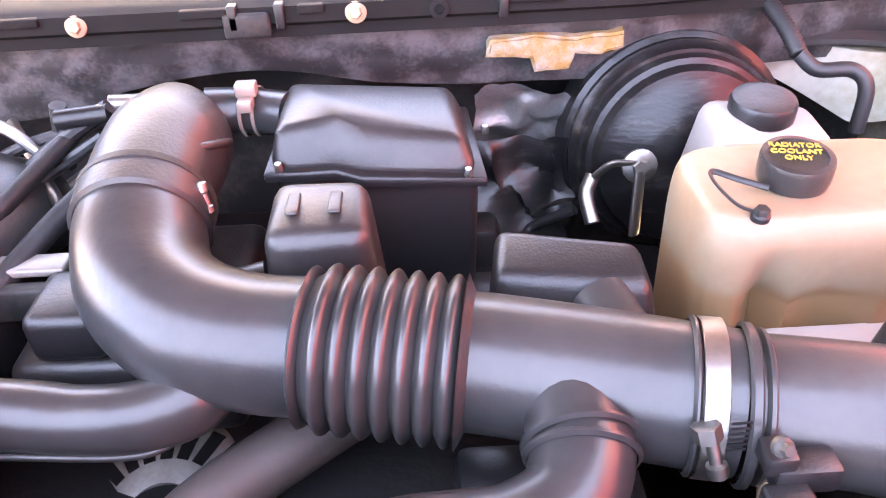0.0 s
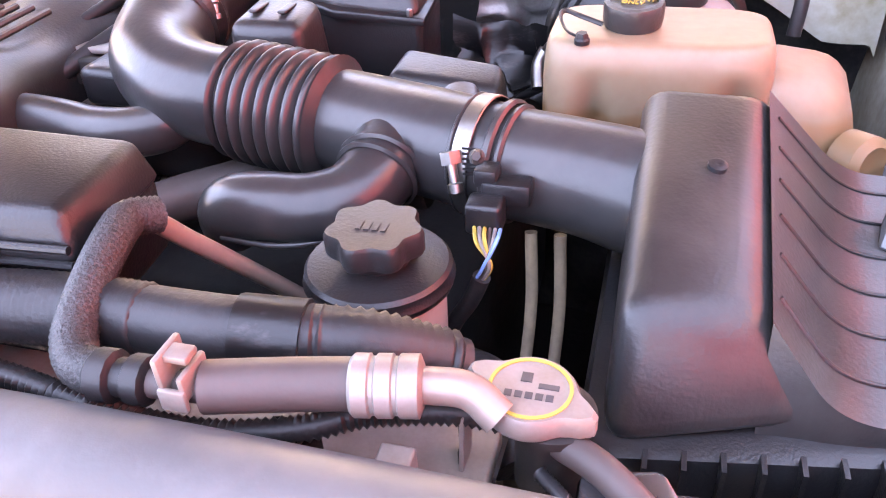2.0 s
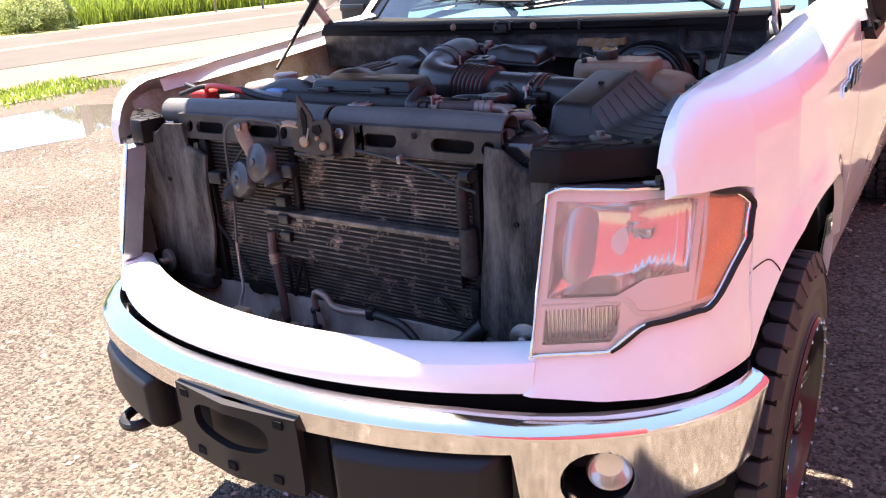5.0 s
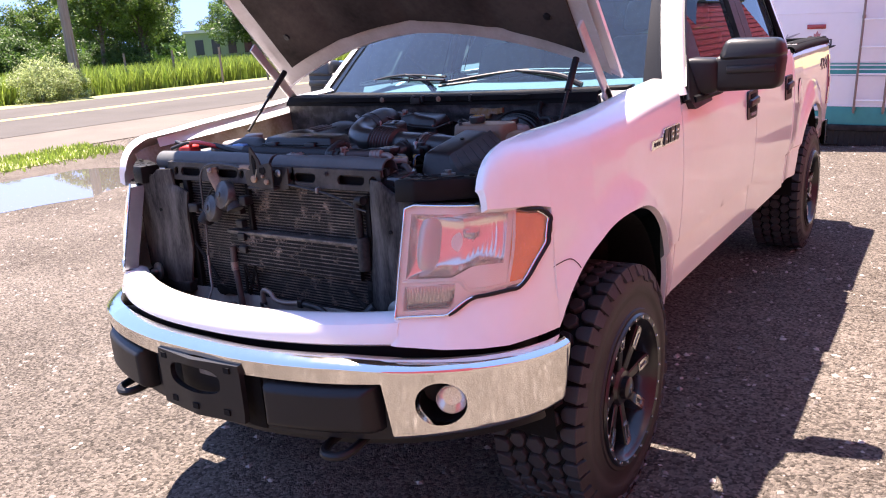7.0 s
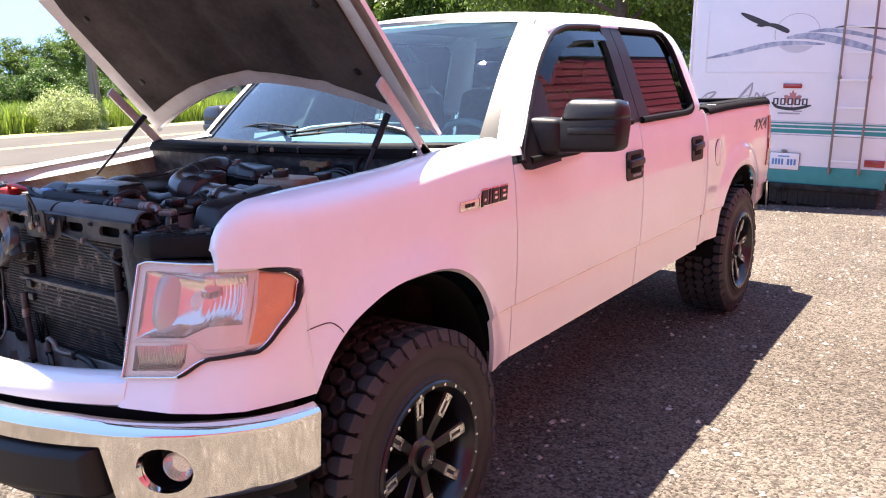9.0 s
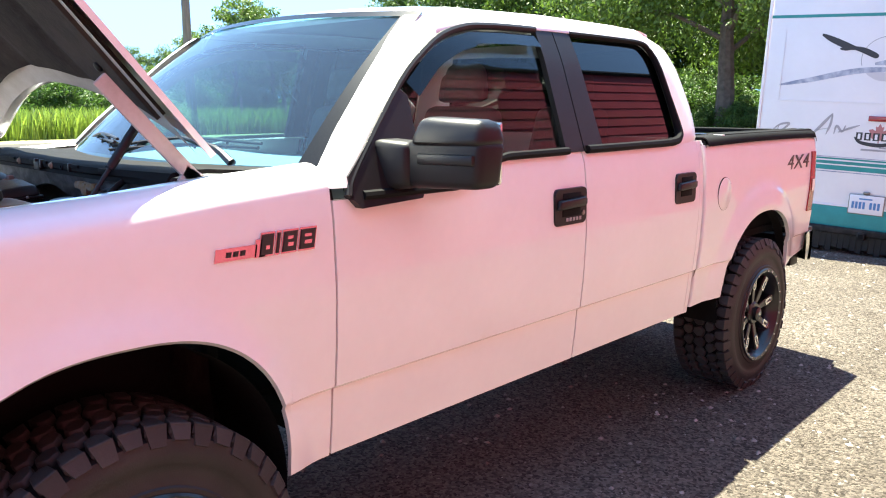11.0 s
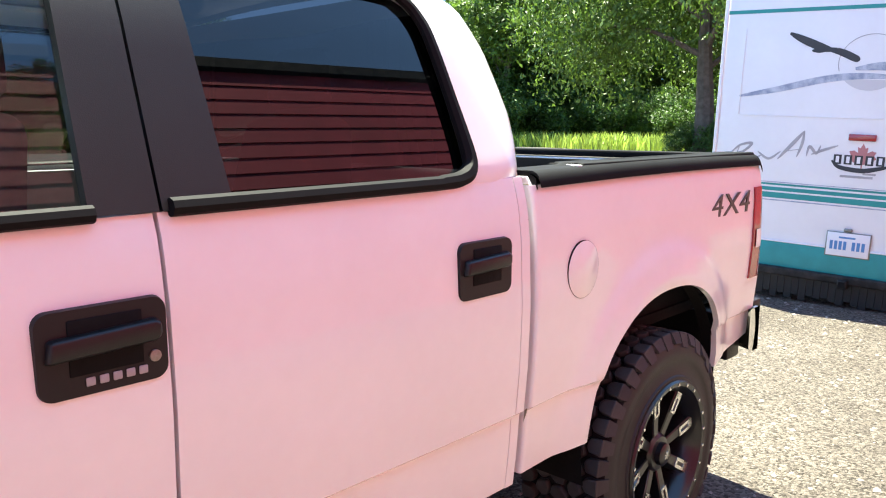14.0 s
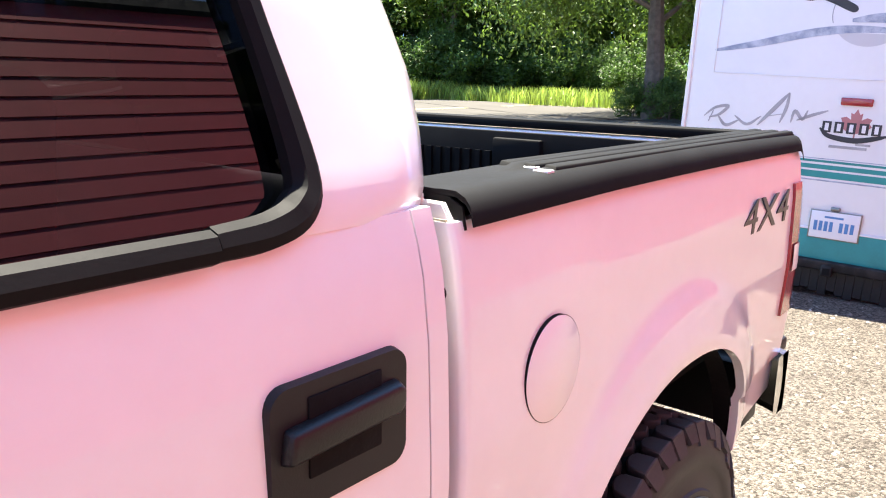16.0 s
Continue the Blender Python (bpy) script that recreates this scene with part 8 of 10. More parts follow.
# side ledge with bolt, driver's side, and its twin
for s in (1, -1):
    bm = B()
    def prism(outline, low, high):
        hexa(bm, [(s * x, y, low) for x, y, _ in outline][::s], [(s * x, y, high + z) for x, y, z in outline][::s], 0.005, 2)
    prism([(0.470, -0.676, 0.0), (0.532, -0.666, 0.0), (0.536, -0.604, 0.008), (0.512, -0.560, 0.010), (0.470, -0.570, 0.010)], 1.235, 1.300)
    wing = part("support_wing", bm, GLOSS_STEEL, truck, "glossy black steel support wing with raised step")
    bm = B()
    prism([(0.525, -0.664, 0.0), (0.60, -0.655, 0.002), (0.725, -0.583, 0.0), (0.712, -0.556, 0.0), (0.655, -0.544, 0.004), (0.515, -0.562, 0.010)], 1.240, 1.286)
    part("lower_plate", bm, GLOSS_STEEL, wing)
    bm = B()
    lathe(bm, (s * 0.627, -0.566, 1.288), (0, 0, 1), [(0.022, 0.006), (0.022, 0.010), (0.012, 0.012), (0.010, 0.012), (0.010, 0.020), (0.0, 0.021)], 24, cap=False)
    part("wing_bolt", bm, STEEL, truck, "large washered bolt")
    bm = B()
    hexa(bm, [(s * 0.560, -0.745, 1.245), (s * 0.620, -0.735, 1.245), (s * 0.770, -0.620, 1.245), (s * 0.75, -0.57, 1.245), (s * 0.56, -0.66, 1.245)][::s],
         [(s * 0.562, -0.742, 1.308), (s * 0.622, -0.732, 1.306), (s * 0.768, -0.618, 1.302), (s * 0.745, -0.572, 1.300), (s * 0.562, -0.665, 1.306)][::s], 0.006, 2)
    tray = part("lamp_tray", bm, FRONT_BLACK, truck, "ribbed black plastic lamp tray")
    for line_ in (((0.563, -0.715), (0.618, -0.715)), ((0.623, -0.696), (0.623, -0.729)), ((0.601, -0.676), (0.620, -0.690), (0.639, -0.684), (0.650, -0.660), (0.673, -0.656), (0.696, -0.652), (0.714, -0.620)), ((0.673, -0.656), (0.672, -0.690)), ((0.566, -0.676), (0.596, -0.664), (0.640, -0.640))):
        pipe("tray_rib", [(s * x, y, 1.3065 - 0.02 * (x - 0.56)) for x, y in line_], 0.0022, FRONT_BLACK, parent=tray, seg=8)
    for x, y in ((0.580, -0.677), (0.737, -0.613), (0.614, -0.665)):
        bm = B()
        lathe(bm, (s * x, y, 1.304), (0, 0, 1), [(0.009, 0), (0.009, 0.004), (0.006, 0.005), (0.005, 0.001), (0, 0.001)], 16, cap=False)
        part("tray_boss", bm, FRONT_BLACK, tray)
    # weathered flaps beside the core
    bm = B()
    def flap(u, v, s=s):
        right = float(np.interp(v, [0, 0.12, 0.30, 0.62, 0.80, 0.88, 0.95, 1.0], [0.500, 0.540, 0.562, 0.582, 0.584, 0.566, 0.545, 0.528])) if s > 0 else float(np.interp(v, [0, 0.2, 0.85, 1.0], [0.60, 0.66, 0.66, 0.56]))
        left = float(np.interp(v, [0, 0.15, 0.5, 1.0], [0.432, 0.415, 0.425, 0.446])) if s > 0 else float(np.interp(v, [0, 0.3, 0.84, 0.87, 1.0], [0.44, 0.41, 0.385, 0.45, 0.455]))
        x = left + (right - left) * u
        z = 0.838 + 0.458 * v
        if v > 0.9:
            z -= 0.035 * max(0, u - 0.55) / 0.45 * (v - 0.9) / 0.1
        p = Vector((s * x, -0.700 - 0.012 * math.sin(3 * u) + 0.012 * noise.noise((x * 9, z * 6, s)), z))
        return p
    grid(bm, flap, 16, 40, flip=s < 0)
    thicken(bm, (0, 0.008, 0))
    fl = part("air_flap", bm, SHROUD, truck, "weathered rubber air flap")
    bm = B()
    plate(bm, [(s * 0.550, 1.190), (s * 0.545, 1.275), (s * 0.571, 1.272), (s * 0.608, 1.280), (s * 0.607, 1.244), (s * 0.584, 1.215)], "y", -0.712, 0.006, 0.001)
    part("flap_ear", bm, SHROUD, fl)
    for x, z in ((0.517, 1.150), (0.578, 1.250)):
        bm = B()
        lathe(bm, (s * x, -0.717, z), (0, -1, 0), [(0.006, 0), (0.006, 0.004), (0, 0.004)], 12, cap=False)
        part("flap_hole", bm, UNDERBODY, fl)
    # lower mount disc
    bm = B()
    lathe(bm, (s * 0.545, -0.745, 0.925), (0.2 * s, -1, 0.1), [(0.030, 0), (0.032, 0.004), (0.032, 0.010), (0.010, 0.012), (0.010, 0.030), (0.006, 0.032)], 28)
    part("lamp_adjuster", bm, STEEL, truck, "pale round lamp adjuster")
    block("corner_brace", s * 0.43 if s > 0 else -0.62, s * 0.62 if s > 0 else -0.43, -0.715, -0.66, 0.845, 0.885, DARK_METAL, bevel=0.006)
    block("lamp_backing", min(s * 0.585, s * 0.62), max(s * 0.585, s * 0.62), -0.70, -0.58, 0.86, 1.24, FRONT_BLACK, bevel=0.006)
    bm = B()
    grid(bm, lambda u, v: Vector((s * (0.60 + 0.20 * u), -0.56 + 0.03 * u, 0.70 + 0.54 * v)), 4, 4)
    part("lamp_rear_wall", bm, UNDERBODY, truck)

# condenser: tubes over finned core
def core(name, x0, x1, y, z0, z1, rows, label):
    bm = B()
    box(bm, x0, x1, y, y + 0.016, z0, z1)
    body = part(name, bm, FIN, truck, label)
    for k in range(rows):
        z = z0 + (k + 0.5) * (z1 - z0) / rows
        bm = B()
        box(bm, x0, x1, y - 0.003, y + 0.004, z - 0.0013, z + 0.0013)
        part("core_tube", bm, TUBE_ALU, body)
    return body
core("condenser", -0.405, 0.400, -0.660, 0.862, 1.262, 42, "dirty finned condenser core")
core("oil_cooler", -0.200, 0.365, -0.690, 0.975, 1.090, 9, "finned oil cooler with thick tubes")
block("cooler_top_bar", -0.205, 0.370, -0.698, -0.668, 1.086, 1.096, TUBE_ALU, "dirty cooler top bar", bevel=0.002)
for x0, x1, y, z0, z1 in ((-0.115, -0.098, -0.676, 1.09, 1.262), (-0.425, -0.400, -0.680, 0.86, 1.262), (0.392, 0.412, -0.678, 0.85, 1.24), (-0.44, 0.41, -0.675, 0.848, 0.868)):
    block("core_frame", x0, x1, y, y + 0.03, z0, z1, FRONT_BLACK, "black core frame", bevel=0.003)
for x, z0, z1, t in ((-0.16, 0.87, 1.0, 0.0), (-0.40, 0.90, 1.03, 0.10), (0.30, 0.865, 0.94, 0.09), (-0.10, 0.865, 0.99, -0.05)):
    bm = B()
    tube(bm, [(x, -0.682, z1), (x + t, -0.682, z0)], 0.005, 6)
    tube(bm, [(x + t * 0.2, -0.682, z1 - 0.02), (x + 0.03 + t * 0.6, -0.682, z0 + 0.02)], 0.004, 6)
    part("core_brace", bm, FRONT_BLACK, truck)
block("lattice_bracket", 0.385, 0.405, -0.690, -0.670, 0.86, 0.98, FRONT_BLACK, "black lattice bracket", bevel=0.002)
for k in range(4):
    bm = B()
    lathe(bm, (0.372, -0.672, 1.115 + 0.030 * k), (0, -1, 0), [(0.010, 0), (0.010, 0.012), (0.006, 0.014)], 12)
    part("core_clip", bm, FRONT_BLACK, truck)
    bm = B()
    lathe(bm, (0.395, -0.692, 0.880 + 0.022 * k), (0, -1, 0), [(0.007, 0), (0.007, 0.002), (0, 0.002)], 12, cap=False)
    part("bracket_hole", bm, UNDERBODY, truck)
# drier and its pipe
bm = B()
lathe(bm, (0.388, -0.690, 1.012), (0, 0, 1), [(0.016, 0), (0.020, 0.004), (0.020, 0.100), (0.018, 0.106)], 20)
drier = part("receiver_drier", bm, DARK_METAL, truck, "dark receiver drier canister")
pipe("drier_pipe", [(0.378, -0.690, 1.118), (0.378, -0.690, 1.20), (0.386, -0.695, 1.228), (0.410, -0.700, 1.232)], 0.013, DARK_METAL, parent=drier)
# lower pipes
pipe("cooler_pipe", [(-0.068, -0.700, 0.848), (-0.066, -0.702, 0.885), (-0.052, -0.704, 0.900), (-0.026, -0.704, 0.892), (-0.004, -0.706, 0.872), (0.04, -0.708, 0.868), (0.12, -0.71, 0.878)], 0.0085, PALE_PIPE, "bent pale cooler pipe")
pipe("cooler_pipe_fitting", [(-0.069, -0.700, 0.79), (-0.068, -0.700, 0.852)], 0.010, BROWN_HOSE)
pipe("lower_hose", [(0.118, -0.71, 0.878), (0.20, -0.715, 0.872), (0.24, -0.72, 0.852), (0.262, -0.722, 0.835), (0.30, -0.722, 0.838)], 0.010, HOSE, "black cooler hose")
pipe("lower_hose_thick", [(0.295, -0.722, 0.836), (0.34, -0.722, 0.842), (0.38, -0.715, 0.868), (0.42, -0.70, 0.905)], 0.017, HOSE, "thick black hose")
pipe("left_cooler_pipe", [(-0.185, -0.700, 1.04), (-0.185, -0.702, 0.98), (-0.178, -0.704, 0.93), (-0.17, -0.706, 0.84), (-0.175, -0.708, 0.78)], 0.011, BROWN_HOSE, "rusty cooler pipe")
ribbed("pipe_sleeve", [(-0.186, -0.7015, 0.985), (-0.184, -0.7025, 0.955)], 0.0145, 0.008, PALE_PIPE)
block("pipe_bracket", -0.20, -0.13, -0.74, -0.70, 0.775, 0.80, RUSTY, "rusty bracket", bevel=0.004)
block("pipe_bracket", -0.13, -0.09, -0.75, -0.72, 0.765, 0.80, TRIM, bevel=0.004)
# lower deflector sheet
bm = B()
def deflector(u, v):
    x = -0.60 + 1.14 * u
    return Vector((x, -0.682 - 0.045 * (1 - v) ** 2 + 0.006 * noise.noise((x * 7, v * 3, 2)), 0.66 + 0.203 * v + 0.004 * noise.noise((x * 10, v * 4, 0))))
grid(bm, deflector, 40, 10)
thicken(bm, (0, 0.01, 0))
part("lower_deflector", bm, mat("dusty_deflector", (0.14, 0.132, 0.122), 0.75, scale=11, colour2=(0.34, 0.32, 0.29), sharp=(0.4, 1.0), stretch=(1, 1, 0.45), bump=0.4, bump_scale=30), truck, "dusty grey lower deflector")
bm = B()
grid(bm, lambda u, v: Vector((-0.62 + 1.24 * u, -0.71 - 0.09 * min(1, 2 * v) - 0.13 * max(0, 2 * v - 1) * (1 - (2 * u - 1) ** 2), 0.66 + 0.06 * min(1, 2 * v) + 0.13 * max(0, 2 * v - 1))), 30, 8)
part("bumper_backing", bm, UNDERBODY, truck)
bm = B()
lathe(bm, (-0.176, -0.712, 0.768), (0.05, -0.1, 1), [(0.012, 0), (0.019, 0.004), (0.021, 0.040), (0.015, 0.044), (0.012, 0.036)], 20)
part("pipe_cup", bm, FRONT_BLACK, truck, "dark rubber cup on the pipe end")
bm = B()
lathe(bm, (-0.068, -0.706, 0.775), (0, 0, 1), [(0.004, 0), (0.009, 0.006), (0.010, 0.030), (0.007, 0.034)], 14)
part("pipe_plug", bm, FRONT_BLACK, truck, "small dark plug under the cooler pipe")
bm = B()
lathe(bm, (-0.068, -0.702, 0.842), (0, 0, 1), [(0.011, 0), (0.0125, 0.002), (0.0125, 0.010), (0.011, 0.012)], 14)
part("pipe_collar", bm, TRIM, truck)
bm = B()
plate(bm, [(-0.058, 0.850), (-0.040, 0.846), (-0.032, 0.824), (-0.034, 0.812), (-0.056, 0.818)], "y", -0.712, 0.003, 0.0006)
part("pipe_tab", bm, DULL_WHITE, truck, "pale metal tab beside the cooler pipe")
bm = B()
plate(bm, [(-0.305, 0.886), (-0.290, 0.890), (-0.240, 0.878), (-0.205, 0.870), (-0.205, 0.858), (-0.250, 0.858), (-0.270, 0.850), (-0.295, 0.853), (-0.308, 0.866)], "y", -0.694, 0.006, 0.001)
part("core_tab", bm, FRONT_BLACK, truck, "black plastic tab under the condenser")
block("hose_clamp", 0.108, 0.130, -0.722, -0.700, 0.864, 0.892, TRIM, bevel=0.004)
bm = B()
plate(bm, [(-0.150, 0.800), (-0.138, 0.850), (-0.112, 0.884), (-0.095, 0.880), (-0.088, 0.852), (-0.050, 0.846), (-0.022, 0.866), (-0.004, 0.862), (-0.012, 0.820), (-0.050, 0.800)], "y", -0.800, 0.010, 0.002)
part("grille_bracket", bm, mat("dusty_brown_bracket", (0.055, 0.044, 0.038), 0.6, scale=20, colour2=(0.16, 0.125, 0.105), bump=0.3), truck, "dusty brown grille bracket")
# hood latch
bm = B()
plate(bm, [(0.008, 1.385), (0.014, 1.386), (0.046, 1.345), (0.050, 1.330), (0.090, 1.338), (0.100, 1.325), (0.098, 1.262), (0.070, 1.250), (0.020, 1.258), (-0.020, 1.262), (-0.022, 1.300), (0.004, 1.330)], "y", -0.728, 0.006, 0.001)
plate(bm, [(-0.02, 1.262), (0.10, 1.262), (0.142, 1.318), (0.140, 1.255), (0.10, 1.245), (0.0, 1.245)], "y", -0.704, 0.006)
box(bm, -0.02, 0.10, -0.728, -0.692, 1.250, 1.258, 0.002)
latch = part("hood_latch", bm, mat("latch_steel", (0.020, 0.018, 0.017), 0.5, 0.4, scale=20, colour2=(0.060, 0.048, 0.038), bump=0.2), truck, "worn steel hood latch")
bm = B()
plate(bm, [(0.044, 1.308), (0.048, 1.322), (0.068, 1.324), (0.072, 1.308), (0.060, 1.300)], "y", -0.7305, 0.003)
part("latch_hole", bm, UNDERBODY, latch)
bm = B()
plate(bm, [(0.018, 1.300), (0.016, 1.352), (0.022, 1.362), (0.032, 1.34), (0.030, 1.30)], "y", -0.7305, 0.003)
part("latch_slot", bm, UNDERBODY, latch)
for x, z, r in ((0.020, 1.285, 0.012), (0.075, 1.278, 0.009), (0.060, 1.295, 0.005)):
    bm = B()
    lathe(bm, (x, -0.729, z), (0, -1, 0), [(r, 0), (r, 0.006), (r * 0.7, 0.008), (0, 0.008)], 20, cap=False)
    part("latch_rivet", bm, RUSTY, latch)
pipe("latch_spring", [(0.032, -0.738, 1.285), (0.044, -0.738, 1.318)], 0.002, STEEL, parent=latch, seg=8)
latch.location = (-0.022, 0.0, 0.0)
bolt("latch_bolt", (0.081, -0.706, 1.302), (0, -1, 0.1), 0.008, STEEL, truck, 0.012)
pipe("latch_lever", [(-0.02, -0.722, 1.318), (-0.05, -0.724, 1.322), (-0.075, -0.722, 1.318)], 0.008, RUSTY, parent=latch, flat=0.5)
# release cable across the support and down the side
pipe("release_cable", [(0.10, -0.700, 1.268), (0.16, -0.702, 1.262), (0.24, -0.702, 1.252), (0.31, -0.702, 1.236), (0.37, -0.700, 1.212), (0.42, -0.70, 1.20)], 0.004, HOSE, "black hood release cable")
bm = B()
box(bm, 0.232, 0.242, -0.710, -0.692, 1.246, 1.264, 0.003)
part("cable_clip", bm, DULL_WHITE, truck)
pipe("release_cable", [(-0.03, -0.725, 1.312), (-0.12, -0.725, 1.325), (-0.21, -0.722, 1.325), (-0.265, -0.718, 1.30), (-0.285, -0.715, 1.24), (-0.292, -0.712, 1.10), (-0.300, -0.716, 1.00)], 0.0035, DECAL_DARK, "thin grey cable hanging down")
pipe("cable_sheath", [(-0.300, -0.716, 1.00), (-0.296, -0.722, 0.93), (-0.270, -0.745, 0.892), (-0.235, -0.790, 0.876), (-0.20, -0.83, 0.874)], 0.0042, DULL_WHITE, "pale cable sheath dropping behind the valance")
block("cable_socket", -0.215, -0.165, -0.850, -0.815, 0.862, 0.884, RUSTY, "grimy cable socket", bevel=0.005)
# twin horns
for c, s_, r in ((Vector((-0.238, -0.728, 1.176)), -1, 0.046), (Vector((-0.153, -0.742, 1.228)), 1, 0.048)):
    bm = B()
    ax = Vector((-0.25, -1, 0.28))
    lathe(bm, c, ax, [(0.030, -0.030), (r, -0.024), (r, -0.004), (r * 0.93, 0.002), (r * 0.55, 0.006), (r * 0.45, 0.010), (r * 0.22, 0.011), (r * 0.20, 0.015), (0.0, 0.016)], 40, cap=False)
    horn = part("horn", bm, mat("horn_steel", (0.022, 0.022, 0.023), 0.36, 0.2, scale=15, colour2=(0.06, 0.057, 0.054)), truck, "round black steel horn")
    bm = B()
    tube(bm, [c + Vector((s_ * 0.02, 0.015, -0.030)), c + Vector((s_ * 0.036, 0.012, -0.036)), c + Vector((s_ * 0.044, 0.010, -0.050))], [0.020, 0.024, 0.028], 16, 6)
    part("horn_bell", bm, DARK_METAL, horn)
pipe("horn_bracket", [(-0.219, -0.715, 1.310), (-0.212, -0.718, 1.285), (-0.190, -0.722, 1.255), (-0.175, -0.722, 1.22), (-0.185, -0.715, 1.19)], 0.016, RUSTY, "rusty horn bracket", flat=0.25)
bolt("horn_bolt", (-0.219, -0.722, 1.304), (0, -1, 0.2), 0.006, STEEL, truck, 0.009)
pipe("horn_wire", [(-0.28, -0.70, 1.20), (-0.25, -0.70, 1.235), (-0.22, -0.70, 1.25), (-0.245, -0.69, 1.16), (-0.30, -0.70, 1.155), (-0.34, -0.705, 1.165)], 0.004, HOSE)
block("horn_plug", -0.37, -0.325, -0.715, -0.69, 1.150, 1.180, TRIM, "small black connector", bevel=0.004)
block("horn_plug", -0.085, -0.055, -0.735, -0.70, 1.195, 1.225, TRIM, bevel=0.004)
for k in range(4):
    block("core_connector", -0.150, -0.118, -0.705, -0.680, 1.02 + 0.045 * k, 1.045 + 0.045 * k, TRIM, bevel=0.003)
# unseen bay floor added to stop light leaking from below
block("bay_light_stop", -0.72, 0.72, -0.62, 0.30, 0.70, 0.72, UNDERBODY, "black sheet added to close the bay floor", bevel=0.004)


# ---- ground, road, surroundings ----
def land(x, y):
    """Height of the ground: flat lot, a low spot for the puddle, a slight rise to the road."""
    d = max(-x - 10.0, (y - 22.0) * 0.8, 0.0)
    h = 0.40 * min(1.0, d / 12.0) ** 1.5
    h -= 0.05 * math.exp(-((x + 9.2) / 1.9) ** 2 - ((y - 2.9) / 2.3) ** 2)
    if abs(x) < 14 and abs(y) < 20:
        h += 0.012 * noise.noise((x * 0.9, y * 0.9, 0)) * min(1, max(0, math.hypot(max(abs(x) - 1.1, 0), max(abs(y - 1.8) - 2.8, 0)))) 
    return h


bm = B()
xs = sorted(set(np.round(np.concatenate([np.linspace(-30, 8, 115), np.linspace(-400, -30, 24), np.linspace(8, 300, 14)]), 3)))
ys = sorted(set(np.round(np.concatenate([np.linspace(-10, 30, 121), np.linspace(-300, -10, 14), np.linspace(30, 500, 24)]), 3)))
vs = [[bm.verts.new((x, y, land(x, y))) for y in ys] for x in xs]
for i in range(len(xs) - 1):
    for j in range(len(ys) - 1):
        bm.faces.new((vs[i][j], vs[i + 1][j], vs[i + 1][j + 1], vs[i][j + 1]))
ground = tagged(part("ground", bm, GRAVEL), "pale limestone gravel lot with packed stones", "ground", kind="structure")


def strip(name, x0, x1, y0, y1, lift, material, label, category, nx=6, ny=80, wob=0.0, kind="structure"):
    bm = B()
    def fn(u, v):
        y = y0 + (y1 - y0) * v
        w = wob * noise.noise((u * 3, y * 0.35, x0))
        x = x0 + (x1 - x0) * u + w
        return Vector((x, y, land(x, y) + lift))
    grid(bm, fn, nx, ny)
    return tagged(part(name, bm, material), label, category, kind=kind)


SHOULDER = mat("tan_shoulder", (0.088, 0.075, 0.060), 0.95, vary=0.15, scale=0.8, bump=0.5, bump_scale=50)
strip("road_shoulder", -16.2, -12.9, -60, 160, 0.010, SHOULDER, "tan gravel road shoulder", "road", wob=0.25)
strip("road", -23.2, -16.0, -60, 160, 0.018, ASPHALT, "pale worn asphalt country road", "road")
for x in (-19.5, -19.75):
    strip("road_marking", x - 0.06, x + 0.06, -60, 160, 0.024, ROAD_LINE, "faded yellow centre line", "road marking", 1, 60)
strip("verge", -26.0, -23.2, -60, 160, 0.016, SHORT_GRASS, "dry mown roadside verge", "grass", wob=0.4)
FIELD = mat("field_green", (0.085, 0.14, 0.03), 0.9, scale=0.25, colour2=(0.14, 0.19, 0.05), bump=1.0, bump_scale=6)
strip("field", -180.0, -26.0, -60, 260, 0.020, FIELD, "green summer field", "field", 20, 60)
strip("rear_verge", -24.0, 40.0, 35.0, 120.0, 0.02, SHORT_GRASS, "rough grass beside the trees", "grass", 20, 30)
bm = B()
grid(bm, lambda u, v: Vector((-40 + 60 * u, 29.5 + 5.0 * v + 0.3 * math.sin(9 * u), land(-40 + 60 * u, 29.5 + 5.0 * v) + 0.03)), 30, 3)
tagged(part("side_lane", bm, ASPHALT), "pale lane in front of the trees", "road", kind="structure")

# puddle
bm = B()
ring = []
for k in range(48):
    a = 2 * math.pi * k / 48
    r = 1 + 0.18 * noise.noise((math.cos(a) * 1.6, math.sin(a) * 1.6, 2.0))
    ring.append(bm.verts.new((-9.25 + 1.75 * r * math.cos(a), 2.95 + 2.15 * r * math.sin(a) + 0.35 * math.cos(a), -0.022)))
bm.faces.new(ring)
tagged(part("puddle", bm, WATER), "still rain puddle on the gravel", "puddle", kind="structure")

